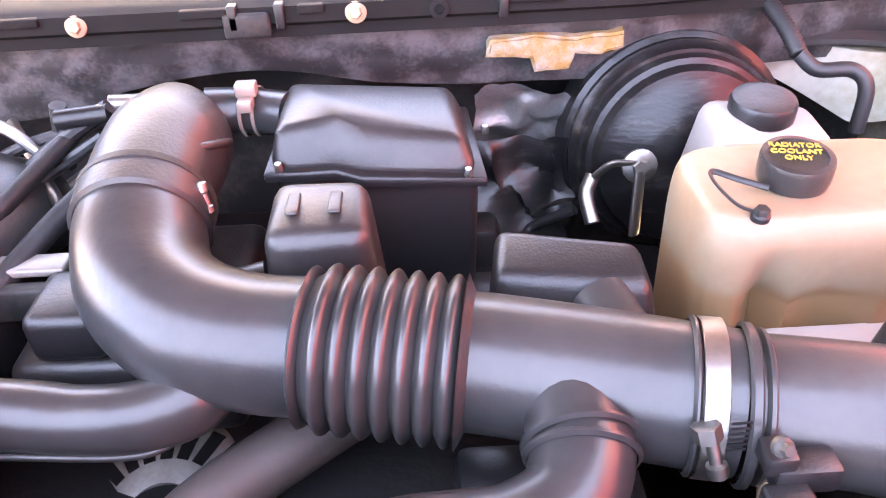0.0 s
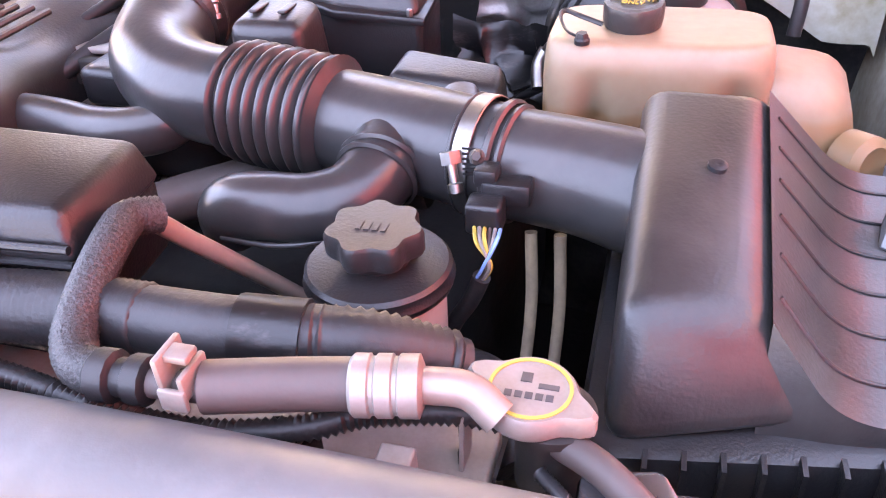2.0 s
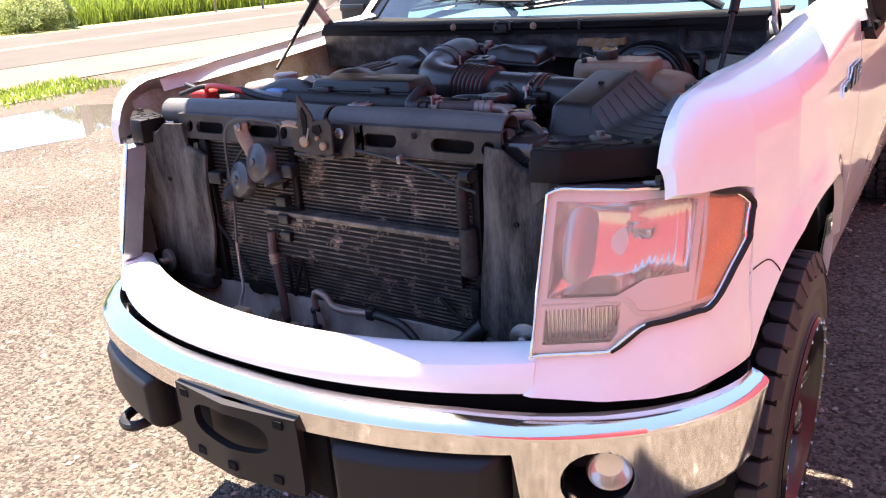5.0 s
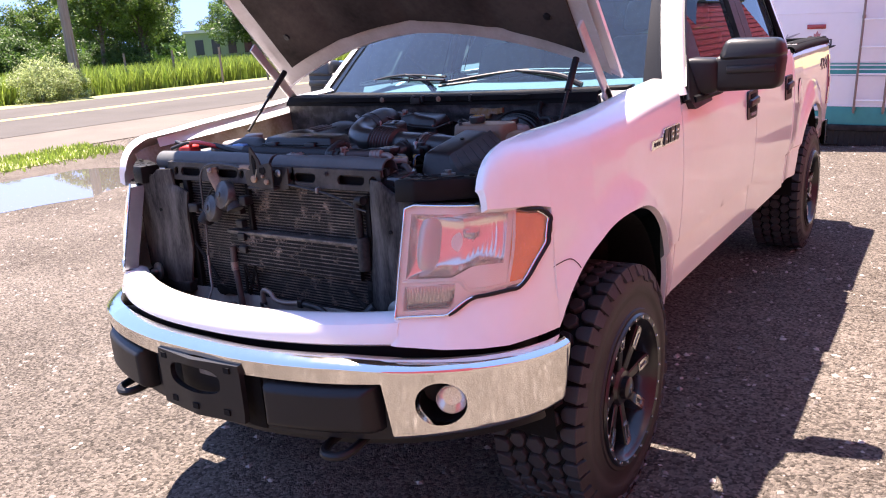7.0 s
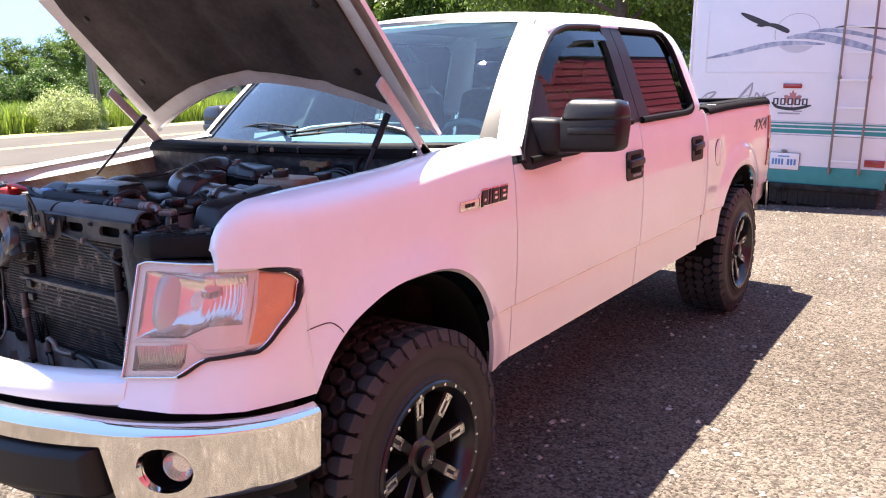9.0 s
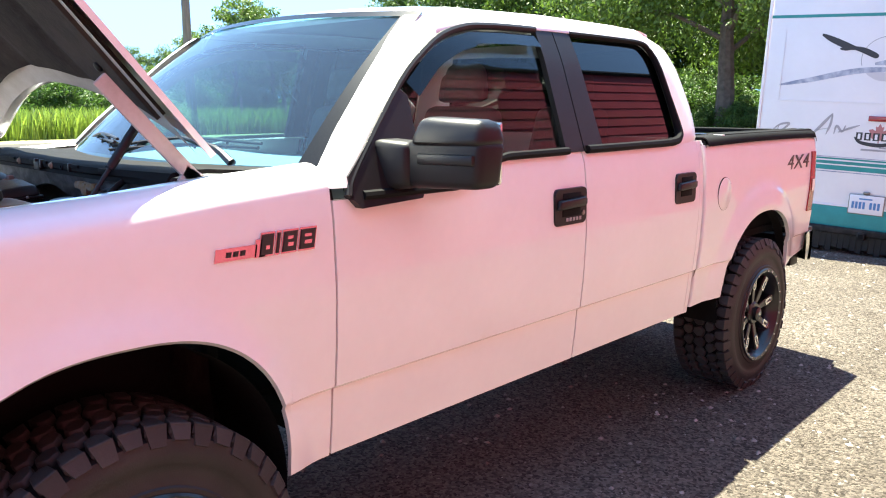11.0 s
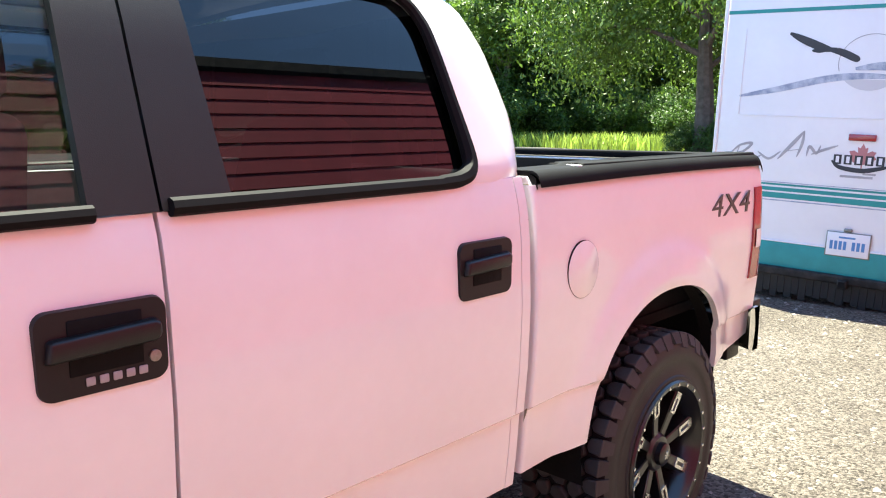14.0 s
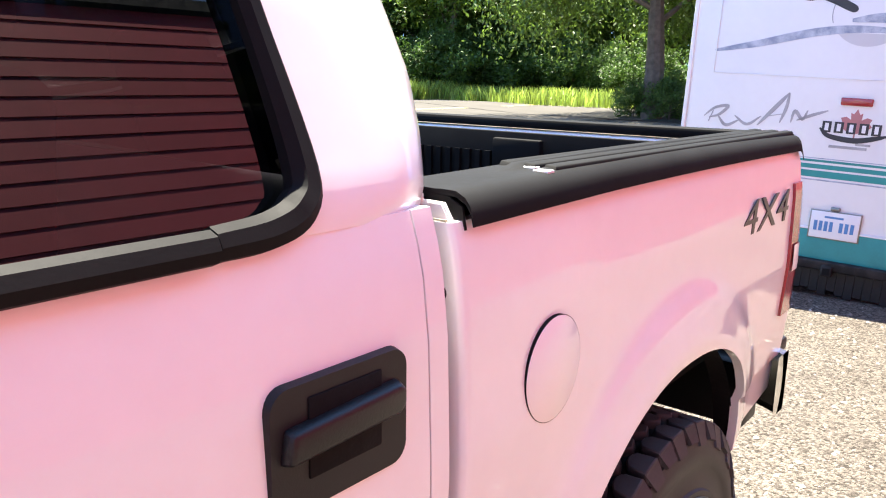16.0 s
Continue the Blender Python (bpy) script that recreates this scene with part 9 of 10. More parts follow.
# loose stones
def stones(name, n, spread, seed, lo, hi):
    rng = np.random.default_rng(seed)
    base = np.array([(1, 0, 0), (-1, 0, 0), (0, 1, 0), (0, -1, 0), (0, 0, 1), (0, 0, -1)], float)
    tri = np.array([(0, 2, 4), (2, 1, 4), (1, 3, 4), (3, 0, 4), (2, 0, 5), (1, 2, 5), (3, 1, 5), (0, 3, 5)])
    verts, faces = [], []
    for k in range(n):
        x, y = spread(rng)
        s = lo + (hi - lo) * rng.random() ** 3
        shape = base * rng.uniform(0.7, 1.25, (6, 1)) * np.array([s, s * rng.uniform(0.6, 1.0), s * 0.55])
        a = rng.uniform(0, 6.28)
        c, d = math.cos(a), math.sin(a)
        shape = shape @ np.array([[c, d, 0], [-d, c, 0], [0, 0, 1]])
        verts.append(shape + np.array([x, y, land(x, y) + s * 0.12]))
        faces.append(tri + 6 * k)
    me = bpy.data.meshes.new(name)
    me.from_pydata(np.concatenate(verts).tolist(), [], np.concatenate(faces).tolist())
    me.materials.append(STONE)
    return tagged(new(name, me), "loose pale gravel stones on the lot", "gravel", kind="stuff")


stones("gravel_stones", 16000, lambda r: (r.uniform(-8, 4.5), r.uniform(-4.0, 9.5)), 3, 0.006, 0.022)

# tall grass along the road
def blades(name, n, spread, seed, h0, h1, width, material, label):
    rng = np.random.default_rng(seed)
    verts, faces = [], []
    for k in range(n):
        x, y = spread(rng)
        z = land(x, y)
        h, a, lean = rng.uniform(h0, h1), rng.uniform(0, 6.28), rng.normal(0, 0.22, 2)
        w = width * rng.uniform(0.6, 1.4)
        c, d = math.cos(a) * w, math.sin(a) * w
        verts += [(x - c, y - d, z), (x + c, y + d, z), (x + c * 0.8 + lean[0] * h * 0.4, y + d * 0.8 + lean[1] * h * 0.4, z + h * 0.6), (x - c * 0.8 + lean[0] * h * 0.4, y - d * 0.8 + lean[1] * h * 0.4, z + h * 0.6), (x + lean[0] * h, y + lean[1] * h, z + h)]
        i = 5 * k
        faces += [(i, i + 1, i + 2, i + 3), (i + 3, i + 2, i + 4)]
    me = bpy.data.meshes.new(name)
    me.from_pydata(verts, [], faces)
    me.materials.append(material)
    return tagged(new(name, me), label, "grass", kind="stuff")


blades("tall_grass", 26000, lambda r: ((lambda v: (-25.6 - 11 * v * v, r.uniform(2, 55)))(r.random())), 5, 0.6, 1.15, 0.030, GRASS, "tall bright green roadside grass")
blades("field_crop", 16000, lambda r: ((lambda v: (-37 - 26 * v, r.uniform(8, 80)))(r.random())), 6, 0.8, 1.25, 0.06, leaf_mat("crop_blades", (0.16, 0.25, 0.04), 0.4), "dense green field crop")
blades("verge_tufts", 3000, lambda r: (r.uniform(-12.9, -11.3) + r.normal(0, 0.15), 2.2 + 4.4 * r.random() ** 0.8), 7, 0.04, 0.12, 0.012, GRASS, "short grass tufts at the lot edge")
strip("grass_patch", -13.0, -11.5, 1.0, 6.4, 0.012, SHORT_GRASS, "thin grass patch by the puddle", "grass", 4, 20, 0.3)
blades("lane_weeds", 9000, lambda r: (r.uniform(-36, 2), 34.8 + 3.5 * r.random()), 8, 0.4, 0.9, 0.035, leaf_mat("weed_blades", (0.32, 0.42, 0.08), 0.5), "light green weeds under the trees")


# trees
def tree(name, label, seed, height, spread, leaves, leaf, material, trunk_r=0.22, low=0.25, droop=0.0):
    rnd = random.Random(seed)
    t = thing(name, label, "tree", group="background trees")
    bm = B()
    pts = [Vector((0, 0, -0.1))]
    for k in range(1, 6):
        pts.append(Vector((rnd.uniform(-0.05, 0.05) * k, rnd.uniform(-0.05, 0.05) * k, height * 0.8 * k / 5)))
    tube(bm, pts, [trunk_r * (1.25 - 0.22 * k) for k in range(6)], 9, 3)
    ends = []
    for k in range(13):
        h = height * (low + (0.78 - low) * k / 13)
        a = k * 2.4 + rnd.uniform(-0.4, 0.4)
        reach = spread * (0.55 + 0.45 * math.sin(math.pi * min(1, (k + 2.0) / 13))) * rnd.uniform(0.75, 1.1)
        base = Vector((0, 0, h * 0.9))
        tip = base + Vector((math.cos(a) * reach, math.sin(a) * reach, height * rnd.uniform(0.08, 0.24)))
        mid = base.lerp(tip, 0.5) + Vector((0, 0, height * 0.05))
        tube(bm, [base, mid, tip], [trunk_r * 0.36, trunk_r * 0.2, trunk_r * 0.06], 6, 4)
        ends += [base.lerp(tip, 0.55), mid.lerp(tip, 0.6), tip]
    ends.append(Vector((0, 0, height * 0.85)))
    part("trunk", bm, BARK, t)
    rng = np.random.default_rng(seed)
    clumps = []
    for e in ends:
        for j in range(3):
            clumps.append((np.array(e) + rng.normal(0, spread * 0.16, 3) + np.array([0, 0, height * 0.02]), spread * rng.uniform(0.16, 0.34)))
    verts, faces = [], []
    k = 0
    per = leaves // len(clumps)
    for c, r in clumps:
        d = rng.normal(0, 1, (per, 3))
        d /= np.linalg.norm(d, axis=1)[:, None]
        pos = c + d * (r * rng.uniform(0.35, 1.0, (per, 1)) ** 0.6) * np.array([1.15, 1.15, 0.75])
        pos[:, 2] -= droop * rng.random(per) * r
        n = rng.normal(0, 1, (per, 3)) + d * 0.7 + np.array([0, 0, 0.7])
        n /= np.linalg.norm(n, axis=1)[:, None]
        a = np.cross(n, rng.normal(0, 1, (per, 3)))
        a /= np.linalg.norm(a, axis=1)[:, None]
        if droop:
            a = a * 0.8 + np.array([0, 0, -0.7])
            a /= np.linalg.norm(a, axis=1)[:, None]
        b = np.cross(n, a)
        s = leaf * rng.uniform(0.6, 1.4, (per, 1))
        quad = np.stack([pos - a * s, pos + b * s * 0.45, pos + a * s, pos - b * s * 0.45], 1)
        verts.append(quad.reshape(-1, 3))
    v = np.concatenate(verts)
    me = bpy.data.meshes.new("crown")
    me.from_pydata(v.tolist(), [], np.arange(len(v)).reshape(-1, 4).tolist())
    me.materials.append(material)
    crown = new("crown", me)
    crown.parent = t
    return t


def place_at(t, x, y, turn, size):
    t.matrix_basis = Matrix.Translation((x, y, land(x, y))) @ Matrix.Rotation(turn, 4, "Z") @ Matrix.Diagonal((size, size, size, 1))


def bearing(az, d, ex=1.9, ey=-1.6):
    return ex - d * math.sin(radians(az)), ey + d * math.cos(radians(az))


oak = tree("broadleaf_tree", "rounded green broadleaf tree beyond the field", 21, 9.5, 3.6, 22000, 0.125, LEAF)
ash = tree("slender_tree", "slender light green tree with open crown", 22, 11.0, 2.9, 17000, 0.12, LEAF_LIGHT, 0.18, 0.3)
bush = tree("leafy_bush", "dense green hedge bush", 23, 4.2, 2.5, 16000, 0.10, LEAF, 0.08, 0.08)
weeds = tree("tall_weeds", "clump of pale flowering roadside weeds", 27, 4.2, 2.8, 9000, 0.10, leaf_mat("weed_leaf", (0.30, 0.36, 0.14), 0.5), 0.05, 0.08)
willow = tree("drooping_tree", "tall tree with drooping sunlit foliage behind the camper", 24, 13.0, 5.8, 70000, 0.105, LEAF_LIGHT, 0.34, 0.30, 0.9)
thick = tree("dark_tree", "dark green tree at the edge of the wood", 25, 11.0, 4.2, 46000, 0.11, LEAF, 0.26, 0.12)
left = [(oak, 67.5, 56, 0.52), (ash, 63.8, 54, 0.44), (oak, 62.0, 64, 0.58), (ash, 60.0, 60, 0.62), (ash, 57.2, 50, 0.72), (oak, 56.2, 58, 0.66), (ash, 54.6, 52, 0.66), (oak, 54.2, 66, 0.78), (ash, 55.4, 60, 0.62),
        (bush, 65.5, 50, 0.60), (bush, 62.6, 48, 0.72), (bush, 59.8, 52, 0.55), (bush, 56.5, 52, 0.60), (bush, 55.6, 50, 0.5), (bush, 69.0, 46, 0.8), (oak, 72, 54, 0.6), (oak, 48.6, 130, 0.95), (bush, 46.5, 90, 1.2), (oak, 45, 98, 0.9), (ash, 42.3, 70, 0.8), (bush, 43.5, 62, 0.9), (weeds, 60.4, 31, 0.30), (weeds, 61.8, 30.5, 0.34)]
used = set()
rnd = random.Random(8)
for src, az, d, size in left:
    x, y = bearing(az, d)
    t = src
    if src in used:
        t = copy_thing(src, Matrix())
    used.add(src)
    place_at(t, x, y, rnd.uniform(0, 6.28), size * rnd.uniform(0.94, 1.06))
right = [(thick, 40.5, 52, 0.95), (thick, 37.0, 57, 1.1), (thick, 34.0, 53, 1.05), (thick, 30.0, 55, 1.1), (thick, 26.5, 57, 1.2), (thick, 23.0, 54, 1.1), (thick, 18.0, 52, 1.2), (thick, 13.0, 54, 1.2), (thick, 8.0, 54, 1.2), (thick, 44, 54, 1.0), (thick, 47.5, 58, 0.95),
         (bush, 39.6, 46, 0.9), (bush, 37.2, 47, 1.0), (bush, 35.0, 48, 0.95), (bush, 32.4, 49, 0.9), (bush, 30.2, 47, 0.8), (bush, 27.6, 46, 0.75), (bush, 25.0, 44, 0.8), (bush, 25.8, 32, 0.33), (bush, 23.4, 31, 0.40),
         (ash, 38.6, 47, 1.15), (ash, 36.2, 50, 1.2), (ash, 31.0, 50, 0.85), (willow, 24.6, 31.5, 1.0), (willow, 32.0, 54, 1.15), (willow, 18.5, 36, 1.1)]
for src, az, d, size in right:
    x, y = bearing(az, d, 1.8, 1.7)
    t = src
    if src in used:
        t = copy_thing(src, Matrix())
    used.add(src)
    place_at(t, x, y, rnd.uniform(0, 6.28), size * rnd.uniform(0.94, 1.06))

# far tree line closing the horizon
rng = np.random.default_rng(31)
verts = []
for k in range(40000):
    az = radians(rng.uniform(-30, 100))
    d = rng.uniform(130, 170)
    z = 0.4 + 6 * rng.random() * (0.75 + 0.25 * math.sin(az * 31) + 0.15 * math.sin(az * 83))
    p = np.array([1.9 - d * math.sin(az), -1.6 + d * math.cos(az), z])
    a, b = rng.normal(0, 0.35, 3), rng.normal(0, 0.35, 3)
    verts += [p - a, p + b, p + a, p - b]
me = bpy.data.meshes.new("far_woods")
me.from_pydata([tuple(v) for v in verts], [], np.arange(len(verts)).reshape(-1, 4).tolist())
me.materials.append(LEAF)
tagged(new("far_woods", me), "distant dark green tree line", "woods", kind="stuff")

# utility pole
px, py = -26.3, 15.0
pole = thing("utility_pole", "weathered wooden utility pole by the road", "utility pole", (px, py, land(px, py)))
bm = B()
tube(bm, [(px, py, land(px, py) - 0.2), (px - 0.02, py, 4.0), (px - 0.03, py, 9.6)], [0.20, 0.17, 0.13], 14, 4)
part("pole", bm, POLE_WOOD, pole)
bm = B()
tube(bm, [(px + 0.21, py - 0.05, 0.4), (px + 0.18, py - 0.05, 2.6)], 0.02, 8)
part("conduit", bm, STEEL, pole)
bm = B()
box(bm, px - 0.06, px + 0.06, py - 1.2, py + 1.2, 8.8, 8.92, 0.01)
part("crossarm", bm, POLE_WOOD, pole)
for x in (-26.9, -26.2, -25.6):
    bm = B()
    tube(bm, [(x, -70, 8.6), (x, py, 8.95), (x, 60, 8.2), (x, 120, 8.9)], 0.012, 5, 12)
    tagged(part("overhead_wire", bm, DECAL_DARK), "thin black overhead wire along the road", "wire")
# lattice mast far off
mx, my = bearing(58.2, 95)
mast = thing("radio_mast", "thin grey lattice mast beyond the trees", "mast", (mx, my, 0.4))
for k in range(3):
    bm = B()
    a = k * 2.094
    tube(bm, [(mx + 0.3 * math.cos(a), my + 0.3 * math.sin(a), 0.4), (mx + 0.3 * math.cos(a), my + 0.3 * math.sin(a), 16)], 0.04, 6, 1)
    part("mast_leg", bm, STEEL, mast)
for k in range(14):
    bm = B()
    z = 1 + k
    tube(bm, [(mx + 0.3, my, z), (mx - 0.15, my + 0.26, z + 0.5), (mx - 0.15, my - 0.26, z + 1.0), (mx + 0.3, my, z + 1)], 0.025, 5, 1)
    part("mast_brace", bm, STEEL, mast)

# pale green building over the field
hx, hy = bearing(48.6, 62)
house = thing("green_building", "low pale green building with a row of dark windows", "building", (hx, hy, 0.4))
hm = Matrix.Translation((hx, hy, 0.4)) @ Matrix.Rotation(radians(46.0), 4, "Z")
def hbox(name, x0, x1, y0, y1, z0, z1, m, parent, bevel=0.0, label=""):
    bm = B()
    box(bm, x0, x1, y0, y1, z0, z1, bevel)
    bmesh.ops.transform(bm, matrix=hm, verts=bm.verts)
    return part(name, bm, m, parent, label, smooth=False)
hbox("wall", -3.4, 9.0, 0.0, 8.0, 0, 2.75, PALE_GREEN, house)
hbox("roof", -3.6, 9.2, -0.2, 8.2, 2.75, 2.95, RV_WHITE, house)
for k in range(9):
    x = -2.45 + 1.18 * k
    w = hbox("window", x - 0.30, x + 0.30, -0.05, 0.02, 1.15, 2.25, DARK_GLASS, house)
    hbox("window_frame", x - 0.36, x + 0.36, -0.03, 0.01, 1.08, 2.32, PALE_GREEN, w)
# fence posts in the grass
for k in range(5):
    x, y = bearing(47.0 + 3.1 * k, 34 + 0.5 * k)
    bm = B()
    tube(bm, [(x, y, 0.4), (x, y, 1.9)], 0.045, 8)
    tagged(part("fence_post", bm, POLE_WOOD), "grey wooden fence post in tall grass", "fence post", "field fence posts")

# ---- red-sided building beside the lot ----
barn = thing("red_building", "long building with dark red lap siding facing the truck", "building", (5.6, 0, 0))
WALL_X, WALL_TOP = 5.6, 6.2
bm = B()
box(bm, WALL_X + 0.02, WALL_X + 6.0, -14.0, 30.0, 0, WALL_TOP)
part("wall_core", bm, RED_SIDING, barn, smooth=False)
me = None
for k in range(int(WALL_TOP / 0.2)):
    if me is None:
        bm = B()
        hexa(bm, [(WALL_X - 0.009, -14.0, 0), (WALL_X + 0.02, -14.0, 0), (WALL_X + 0.02, 30.0, 0), (WALL_X - 0.009, 30.0, 0)], [(WALL_X + 0.004, -14.0, 0.208), (WALL_X + 0.02, -14.0, 0.208), (WALL_X + 0.02, 30.0, 0.208), (WALL_X + 0.004, 30.0, 0.208)])
        b0 = part("siding_board", bm, RED_SIDING, barn, smooth=False)
        me = b0.data
    else:
        b = new("siding_board", me)
        b.parent = barn
        b.matrix_parent_inverse = Matrix.Translation((-5.6, 0, 0))
        b.location = (0, 0, 0.2 * k)
bm = B()
hexa(bm, [(WALL_X - 0.06, -14.5, WALL_TOP + 0.02), (WALL_X + 6.4, -14.5, WALL_TOP + 1.8), (WALL_X + 6.4, 30.5, WALL_TOP + 1.8), (WALL_X - 0.06, 30.5, WALL_TOP + 0.02)], [(WALL_X - 0.06, -14.5, WALL_TOP + 0.16), (WALL_X + 6.4, -14.5, WALL_TOP + 1.94), (WALL_X + 6.4, 30.5, WALL_TOP + 1.94), (WALL_X - 0.06, 30.5, WALL_TOP + 0.16)])
part("roof", bm, DARK_METAL, barn, smooth=False)

# ---- camper behind the truck ----
RVM = Matrix.Translation((0, 8.5, 0)) @ Matrix.Rotation(radians(4.0), 4, "Z") @ Matrix.Rotation(radians(2.3), 4, "Y")
rv = thing("motorhome", "white motorhome with teal stripes and rear ladder, parked behind the truck", "motorhome", (0, 8.5, 0))
def rpart(name, bm, m, parent=None, label="", smooth=True):
    bmesh.ops.transform(bm, matrix=RVM, verts=bm.verts)
    return part(name, bm, m, parent or rv, label, smooth)
def rbox(name, u0, u1, y0, y1, w0, w1, m, bevel=0.0, parent=None, label=""):
    bm = B()
    box(bm, u0, u1, y0, y1, w0, w1, bevel, 3)
    return rpart(name, bm, m, parent, label)
def rflat(name, pts, m, out=0.003, parent=None, label=""):
    bm = B()
    a = [bm.verts.new((u, -out, w)) for u, w in pts]
    b = [bm.verts.new((u, 0.002, w)) for u, w in pts]
    f = bm.faces.new(a)
    for i in range(len(a)):
        bm.faces.new((a[i], b[i], b[(i + 1) % len(a)], a[(i + 1) % len(a)]))
    bmesh.ops.recalc_face_normals(bm, faces=bm.faces)
    bmesh.ops.triangulate(bm, faces=[q for q in bm.faces if len(q.verts) > 4])
    return rpart(name, bm, m, parent, label, False)
def ribbon(line, width):
    """Outline of a tapering stroke along a line of (u, w)."""
    p = [Vector((u, w, 0)) for u, w in line]
    p = spline(p, 6)
    up, dn = [], []
    for i, q in enumerate(p):
        d = (p[min(i + 1, len(p) - 1)] - p[max(i - 1, 0)]).normalized()
        n = Vector((-d.y, d.x, 0))
        k = width * max(0.06, math.sin(math.pi * min(1, 0.04 + 0.92 * i / (len(p) - 1))) ** 0.6)
        up.append((q + n * k).xy), dn.append((q - n * k).xy)
    return [tuple(v) for v in up] + [tuple(v) for v in dn[::-1]]
body = rbox("body", -1.11, 1.27, 0.0, 7.2, 0.28, 3.05, RV_WHITE, 0.05)
rbox("corner_trim", -1.118, -1.085, -0.008, 0.05, 0.30, 2.98, RV_WHITE, 0.006)
rbox("roof_trim", -1.10, 1.26, -0.012, 0.06, 2.78, 2.83, RV_WHITE, 0.006)
rflat("stripe", [(-1.08, 2.553), (1.24, 2.553), (1.24, 2.585), (-1.08, 2.585)], TEAL)
for a, b, m in ((1.035, 1.052, TEAL), (0.985, 1.018, TEAL), (0.920, 0.970, TEAL), (0.895, 0.905, BLUE_GREY), (1.060, 1.066, BLUE_GREY)):
    rflat("stripe", [(-1.08, a), (1.24, a), (1.24, b), (-1.08, b)], m)
rbox("panel_rim", -0.912, -0.904, -0.006, 0.0, 1.66, 2.42, RV_WHITE, 0.002)
rbox("panel_rim", -0.912, 0.60, -0.006, 0.0, 1.652, 1.660, RV_WHITE, 0.002)
rbox("rear_apron", -1.115, 1.275, -0.012, 0.05, 0.285, 0.525, TEAL, 0.01, label="teal lower rear panel")
rbox("apron_trim", -1.115, 1.275, -0.018, 0.0, 0.523, 0.538, RV_WHITE, 0.004)
rbox("bumper", -1.05, 1.22, -0.06, 0.05, 0.225, 0.300, DARK_METAL, 0.012)
rbox("hitch", 0.11, 0.19, -0.10, 0.05, 0.19, 0.27, DARK_METAL, 0.01)
rbox("hitch_mouth", 0.125, 0.175, -0.103, -0.09, 0.205, 0.255, UNDERBODY)
for k in range(36):
    u = -1.02 + 0.062 * k
    bm = B()
    l = rnd.uniform(0.0, 0.05)
    hexa(bm, [(u, -0.01, 0.02 + l), (u + 0.058, -0.012, 0.02 + l), (u + 0.058, 0.0, 0.02 + l), (u, 0.0, 0.02 + l)], [(u, -0.01, 0.235), (u + 0.060, -0.01, 0.235), (u + 0.060, 0.0, 0.235), (u, 0.0, 0.235)])
    rpart("skirt_strip", bm, TRIM)
# near-black slab put in as the shade under the motorhome
rbox("under_shade_slab", -1.0, 1.2, 0.3, 7.0, 0.20, 0.30, UNDERBODY)
for s_ in (-0.86, 1.02):
    for y in (1.9, 2.7, 6.0):
        bm = B()
        lathe(bm, (s_ - 0.13, y, 0.34), (1, 0, 0), [(0.20, 0), (0.34, 0.01), (0.36, 0.04), (0.36, 0.22), (0.34, 0.25), (0.20, 0.26)], 28)
        rpart("camper_wheel", bm, TYRE)
# ladder
ladder = None
for u in (0.665, 0.985):
    bm = B()
    tube(bm, [(u, -0.02, 0.50), (u, -0.10, 0.54), (u, -0.10, 1.6), (u, -0.10, 2.98), (u, 0.0, 3.10), (u, 0.12, 3.12)], 0.014, 10, 4)
    rpart("ladder_rail", bm, PALE_PIPE, label="pale metal ladder rail")
for w in (0.609, 0.926, 1.246, 1.568, 1.885, 2.178, 2.50, 2.80):
    bm = B()
    tube(bm, [(0.665, -0.10, w), (0.985, -0.10, w)], 0.012, 8, 1)
    rpart("ladder_rung", bm, WHITE_CAP)
for u in (0.665, 0.985):
    for w in (1.60, 0.50):
        rbox("ladder_bracket", u - 0.02, u + 0.02, -0.09, 0.0, w - 0.02, w + 0.02, STEEL, 0.005)
# lights and plate
rbox("marker_lamp", 0.045, 0.258, -0.022, 0.0, 1.466, 1.522, RED_LENS, 0.008, label="red marker lamp")
rbox("tail_lamp", 1.03, 1.245, -0.022, 0.0, 0.555, 0.640, RED_LENS, 0.006)
pl = rbox("licence_plate", -0.025, 0.312, -0.024, -0.016, 0.470, 0.672, RV_WHITE, 0.004, label="white licence plate with blue characters")
rbox("plate_frame", -0.035, 0.322, -0.019, -0.010, 0.462, 0.680, STEEL, 0.004)
for k in range(4):
    rflat("plate_bar", [(0.002 + 0.036 * k, 0.525), (0.026 + 0.036 * k, 0.525), (0.026 + 0.036 * k, 0.600), (0.002 + 0.036 * k, 0.600)], PLATE_BLUE, 0.0265, pl) if k < 4 else None
for k in range(3):
    rflat("plate_bar", [(0.178 + 0.038 * k, 0.525), (0.203 + 0.038 * k, 0.525), (0.203 + 0.038 * k, 0.600), (0.178 + 0.038 * k, 0.600)], PLATE_BLUE, 0.0265, pl)
rflat("plate_bar", [(0.07, 0.625), (0.20, 0.625), (0.20, 0.640), (0.07, 0.640)], PLATE_BLUE, 0.0265, pl)
rbox("plate_lamp", 0.10, 0.17, -0.035, -0.01, 0.682, 0.715, STEEL, 0.012)
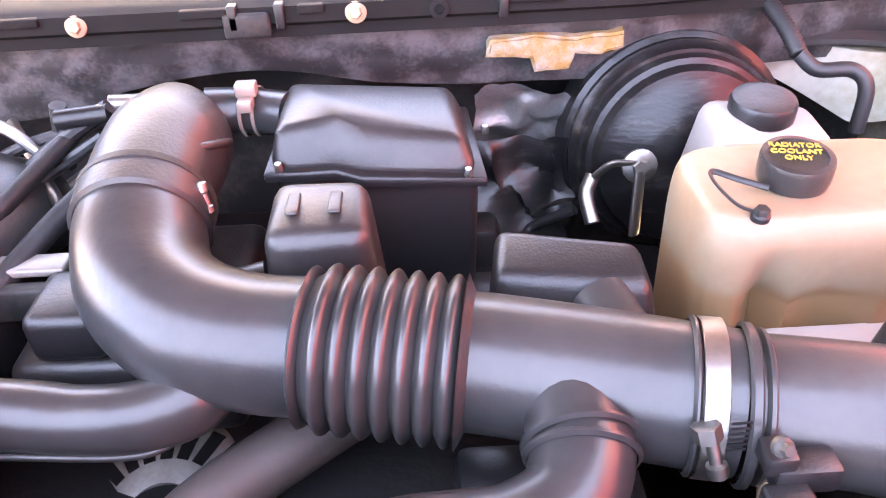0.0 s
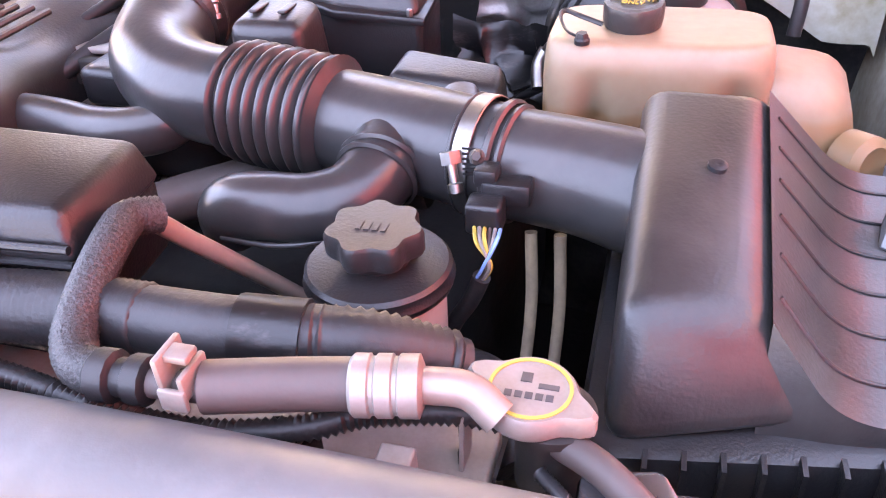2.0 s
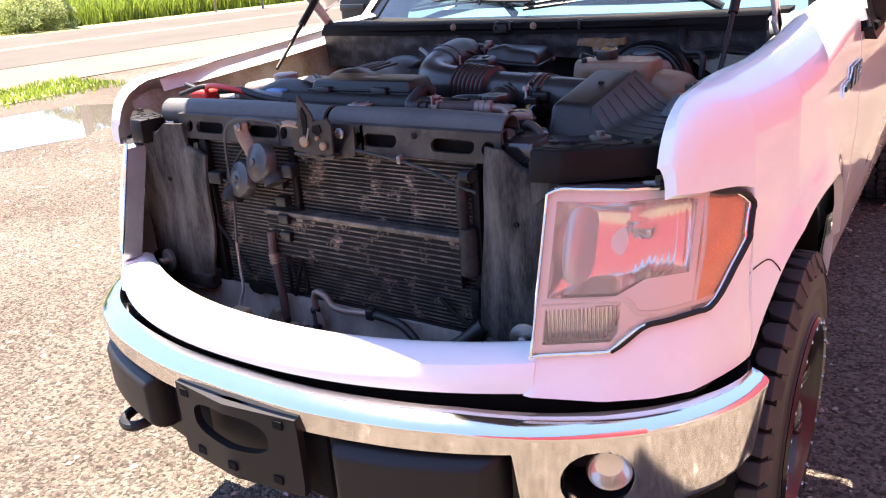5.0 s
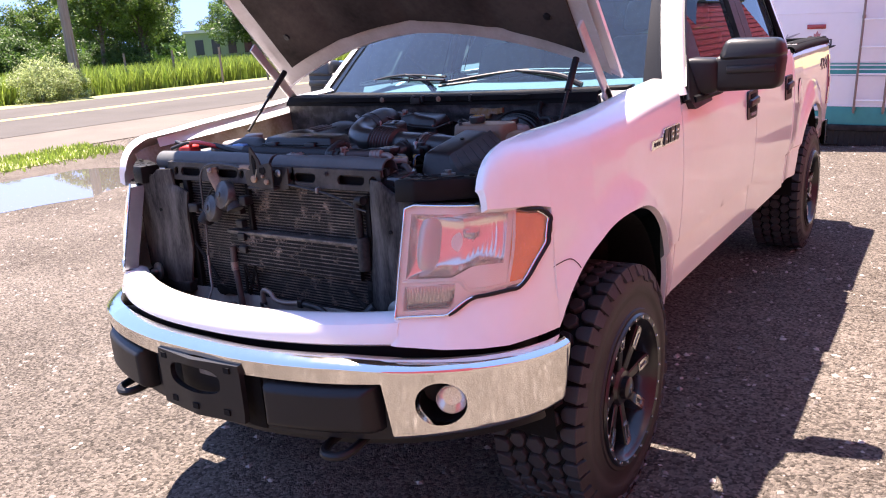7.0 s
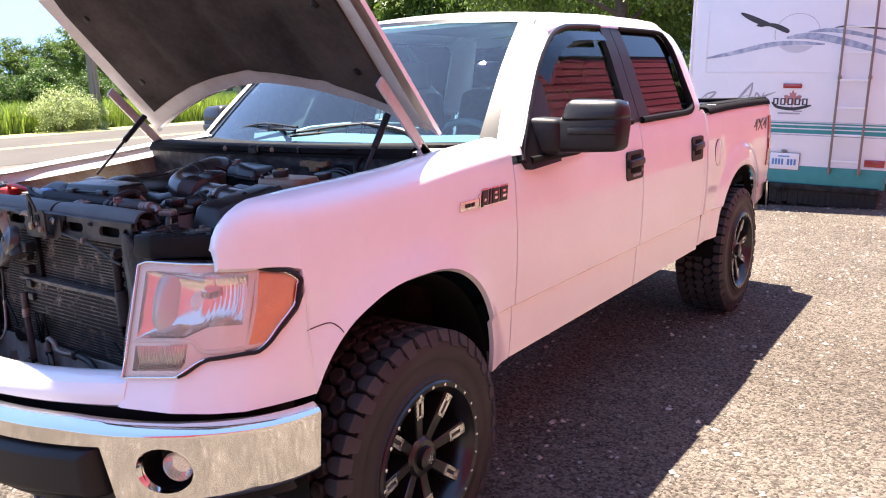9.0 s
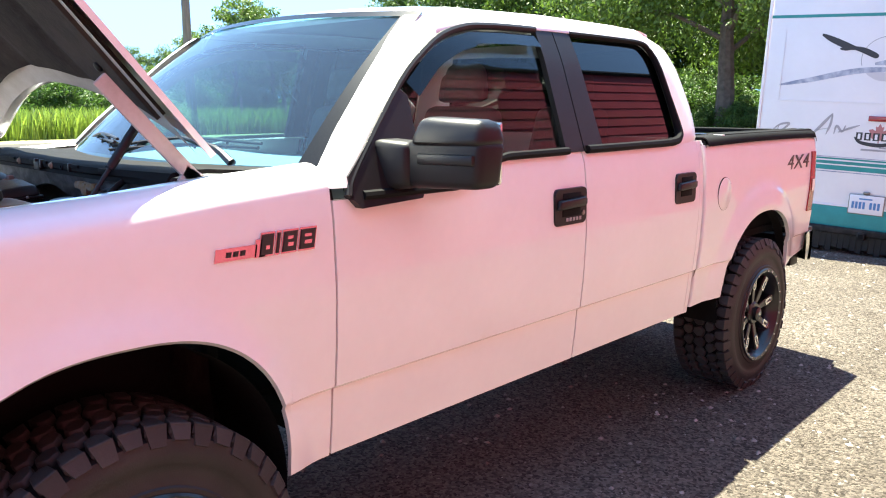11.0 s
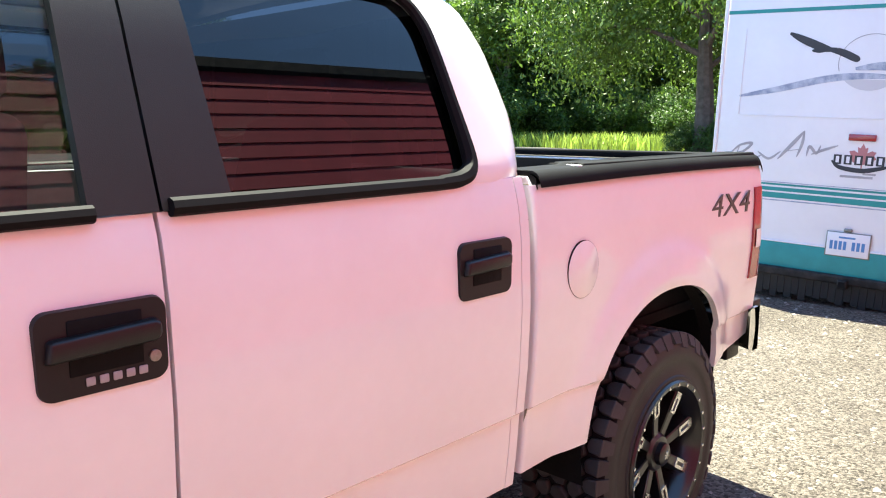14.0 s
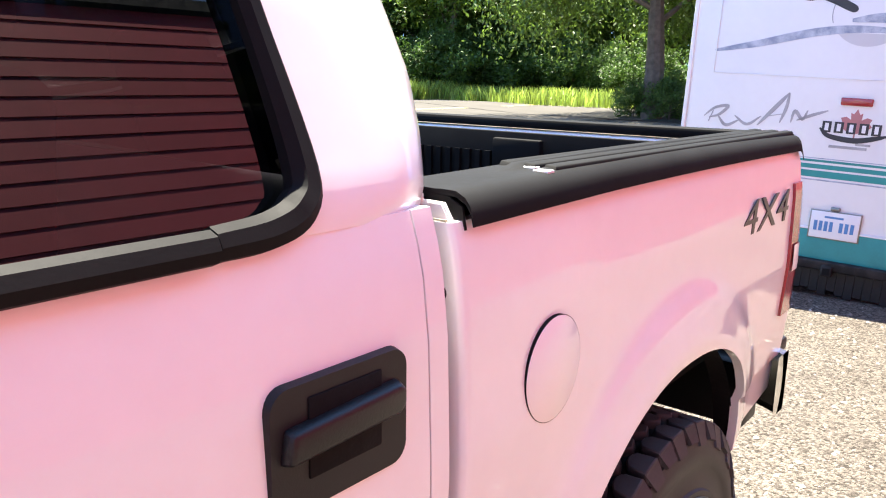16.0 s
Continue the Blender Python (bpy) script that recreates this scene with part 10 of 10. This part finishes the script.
# decals: sweeping bands, sun disc outline, dark streaks, marks in place of lettering
rflat("decal_band", ribbon([(-0.915, 1.825), (-0.60, 1.885), (-0.21, 1.975), (0.10, 2.005), (0.46, 1.985)], 0.030), BLUE_GREY, 0.003, body, "grey-blue sweeping decal")
rflat("decal_band", ribbon([(0.03, 2.065), (0.25, 2.085), (0.50, 2.05), (0.80, 1.975), (1.15, 1.86)], 0.042), BLUE_GREY, 0.004, body)
rflat("decal_band", ribbon([(0.27, 2.13), (0.50, 2.145), (0.80, 2.10), (1.20, 2.00)], 0.024), BLUE_GREY, 0.005, body)
rflat("decal_band", ribbon([(0.55, 2.175), (0.75, 2.185), (1.2, 2.13)], 0.012), DECAL_DARK, 0.005, body)
def arc(name, a0, a1, m):
    pts = [(0.145 + 0.255 * math.cos(a), 2.115 + 0.235 * math.sin(a)) for a in np.linspace(a0, a1, 30)]
    pts2 = [(0.145 + 0.249 * math.cos(a), 2.115 + 0.229 * math.sin(a)) for a in np.linspace(a1, a0, 30)]
    rflat(name, pts + pts2, m, 0.0025, body)
arc("decal_disc_outline", 0.05, 3.45, DECAL_GREY)
rflat("decal_disc_foot", [(0.145 + 0.25 * math.cos(a), 2.115 + 0.23 * math.sin(a)) for a in np.linspace(3.75, 5.60, 20)], mat("pale_grey_decal", (0.55, 0.54, 0.56), 0.5), 0.0022, body)
rflat("decal_streak", ribbon([(-0.525, 2.372), (-0.40, 2.31), (-0.25, 2.245), (-0.16, 2.22)], 0.034), DECAL_DARK, 0.003, body, "dark streak decal")
rflat("decal_streak", ribbon([(-0.22, 2.235), (-0.10, 2.205), (0.02, 2.15), (0.055, 2.135)], 0.030), DECAL_DARK, 0.0035, body)
rflat("decal_streak", ribbon([(-0.33, 2.22), (-0.26, 2.22), (-0.18, 2.235)], 0.020), DECAL_DARK, 0.004, body)
for line, w in (([(-0.94, 1.31), (-0.86, 1.38), (-0.76, 1.40), (-0.82, 1.33), (-0.90, 1.30)], 0.012), ([(-0.90, 1.27), (-0.87, 1.36)], 0.012), ([(-0.83, 1.32), (-0.76, 1.25), (-0.66, 1.30)], 0.012), ([(-0.70, 1.33), (-0.60, 1.27), (-0.50, 1.34)], 0.011),
                ([(-0.52, 1.27), (-0.40, 1.42), (-0.315, 1.53)], 0.016), ([(-0.36, 1.30), (-0.325, 1.42), (-0.315, 1.53)], 0.012), ([(-0.48, 1.34), (-0.34, 1.37)], 0.010), ([(-0.28, 1.31), (-0.26, 1.40), (-0.20, 1.34), (-0.17, 1.41)], 0.012), ([(-0.24, 1.33), (-0.14, 1.375), (-0.03, 1.418)], 0.012)):
    rflat("script_stroke", ribbon(line, w), DECAL_GREY, 0.003, body)
leaf = [(0.165, 1.445), (0.185, 1.405), (0.205, 1.415), (0.200, 1.365), (0.235, 1.385), (0.270, 1.375), (0.255, 1.345), (0.275, 1.320), (0.215, 1.275), (0.172, 1.265), (0.172, 1.235), (0.162, 1.235), (0.162, 1.265), (0.115, 1.275), (0.055, 1.320), (0.075, 1.345), (0.062, 1.375), (0.098, 1.385), (0.130, 1.365), (0.125, 1.415), (0.145, 1.405)]
rflat("leaf_emblem", leaf, mat("faded_red_decal", (0.42, 0.17, 0.17), 0.5, vary=0.1), 0.003, body, "faded red leaf emblem")
rflat("emblem_band", ribbon([(-0.07, 1.29), (0.0, 1.235), (0.17, 1.215), (0.30, 1.24), (0.385, 1.265)], 0.020), DECAL_DARK, 0.004, body)
for k in range(5):
    u = -0.055 + 0.083 * k
    rflat("emblem_bar", [(u, 1.262), (u + 0.062, 1.262), (u + 0.062, 1.268 + 0.075), (u, 1.268 + 0.075)], DECAL_DARK, 0.005, body)
    rflat("emblem_bar_core", [(u + 0.018, 1.275), (u + 0.044, 1.275), (u + 0.044, 1.330), (u + 0.018, 1.330)], RV_WHITE, 0.0065, body)
rflat("small_text_bar", [(0.01, 1.150), (0.265, 1.150), (0.265, 1.170), (0.01, 1.170)], DECAL_GREY, 0.003, body)
rflat("small_text_bar", [(0.185, 1.180), (0.285, 1.180), (0.285, 1.196), (0.185, 1.196)], DECAL_GREY, 0.003, body)
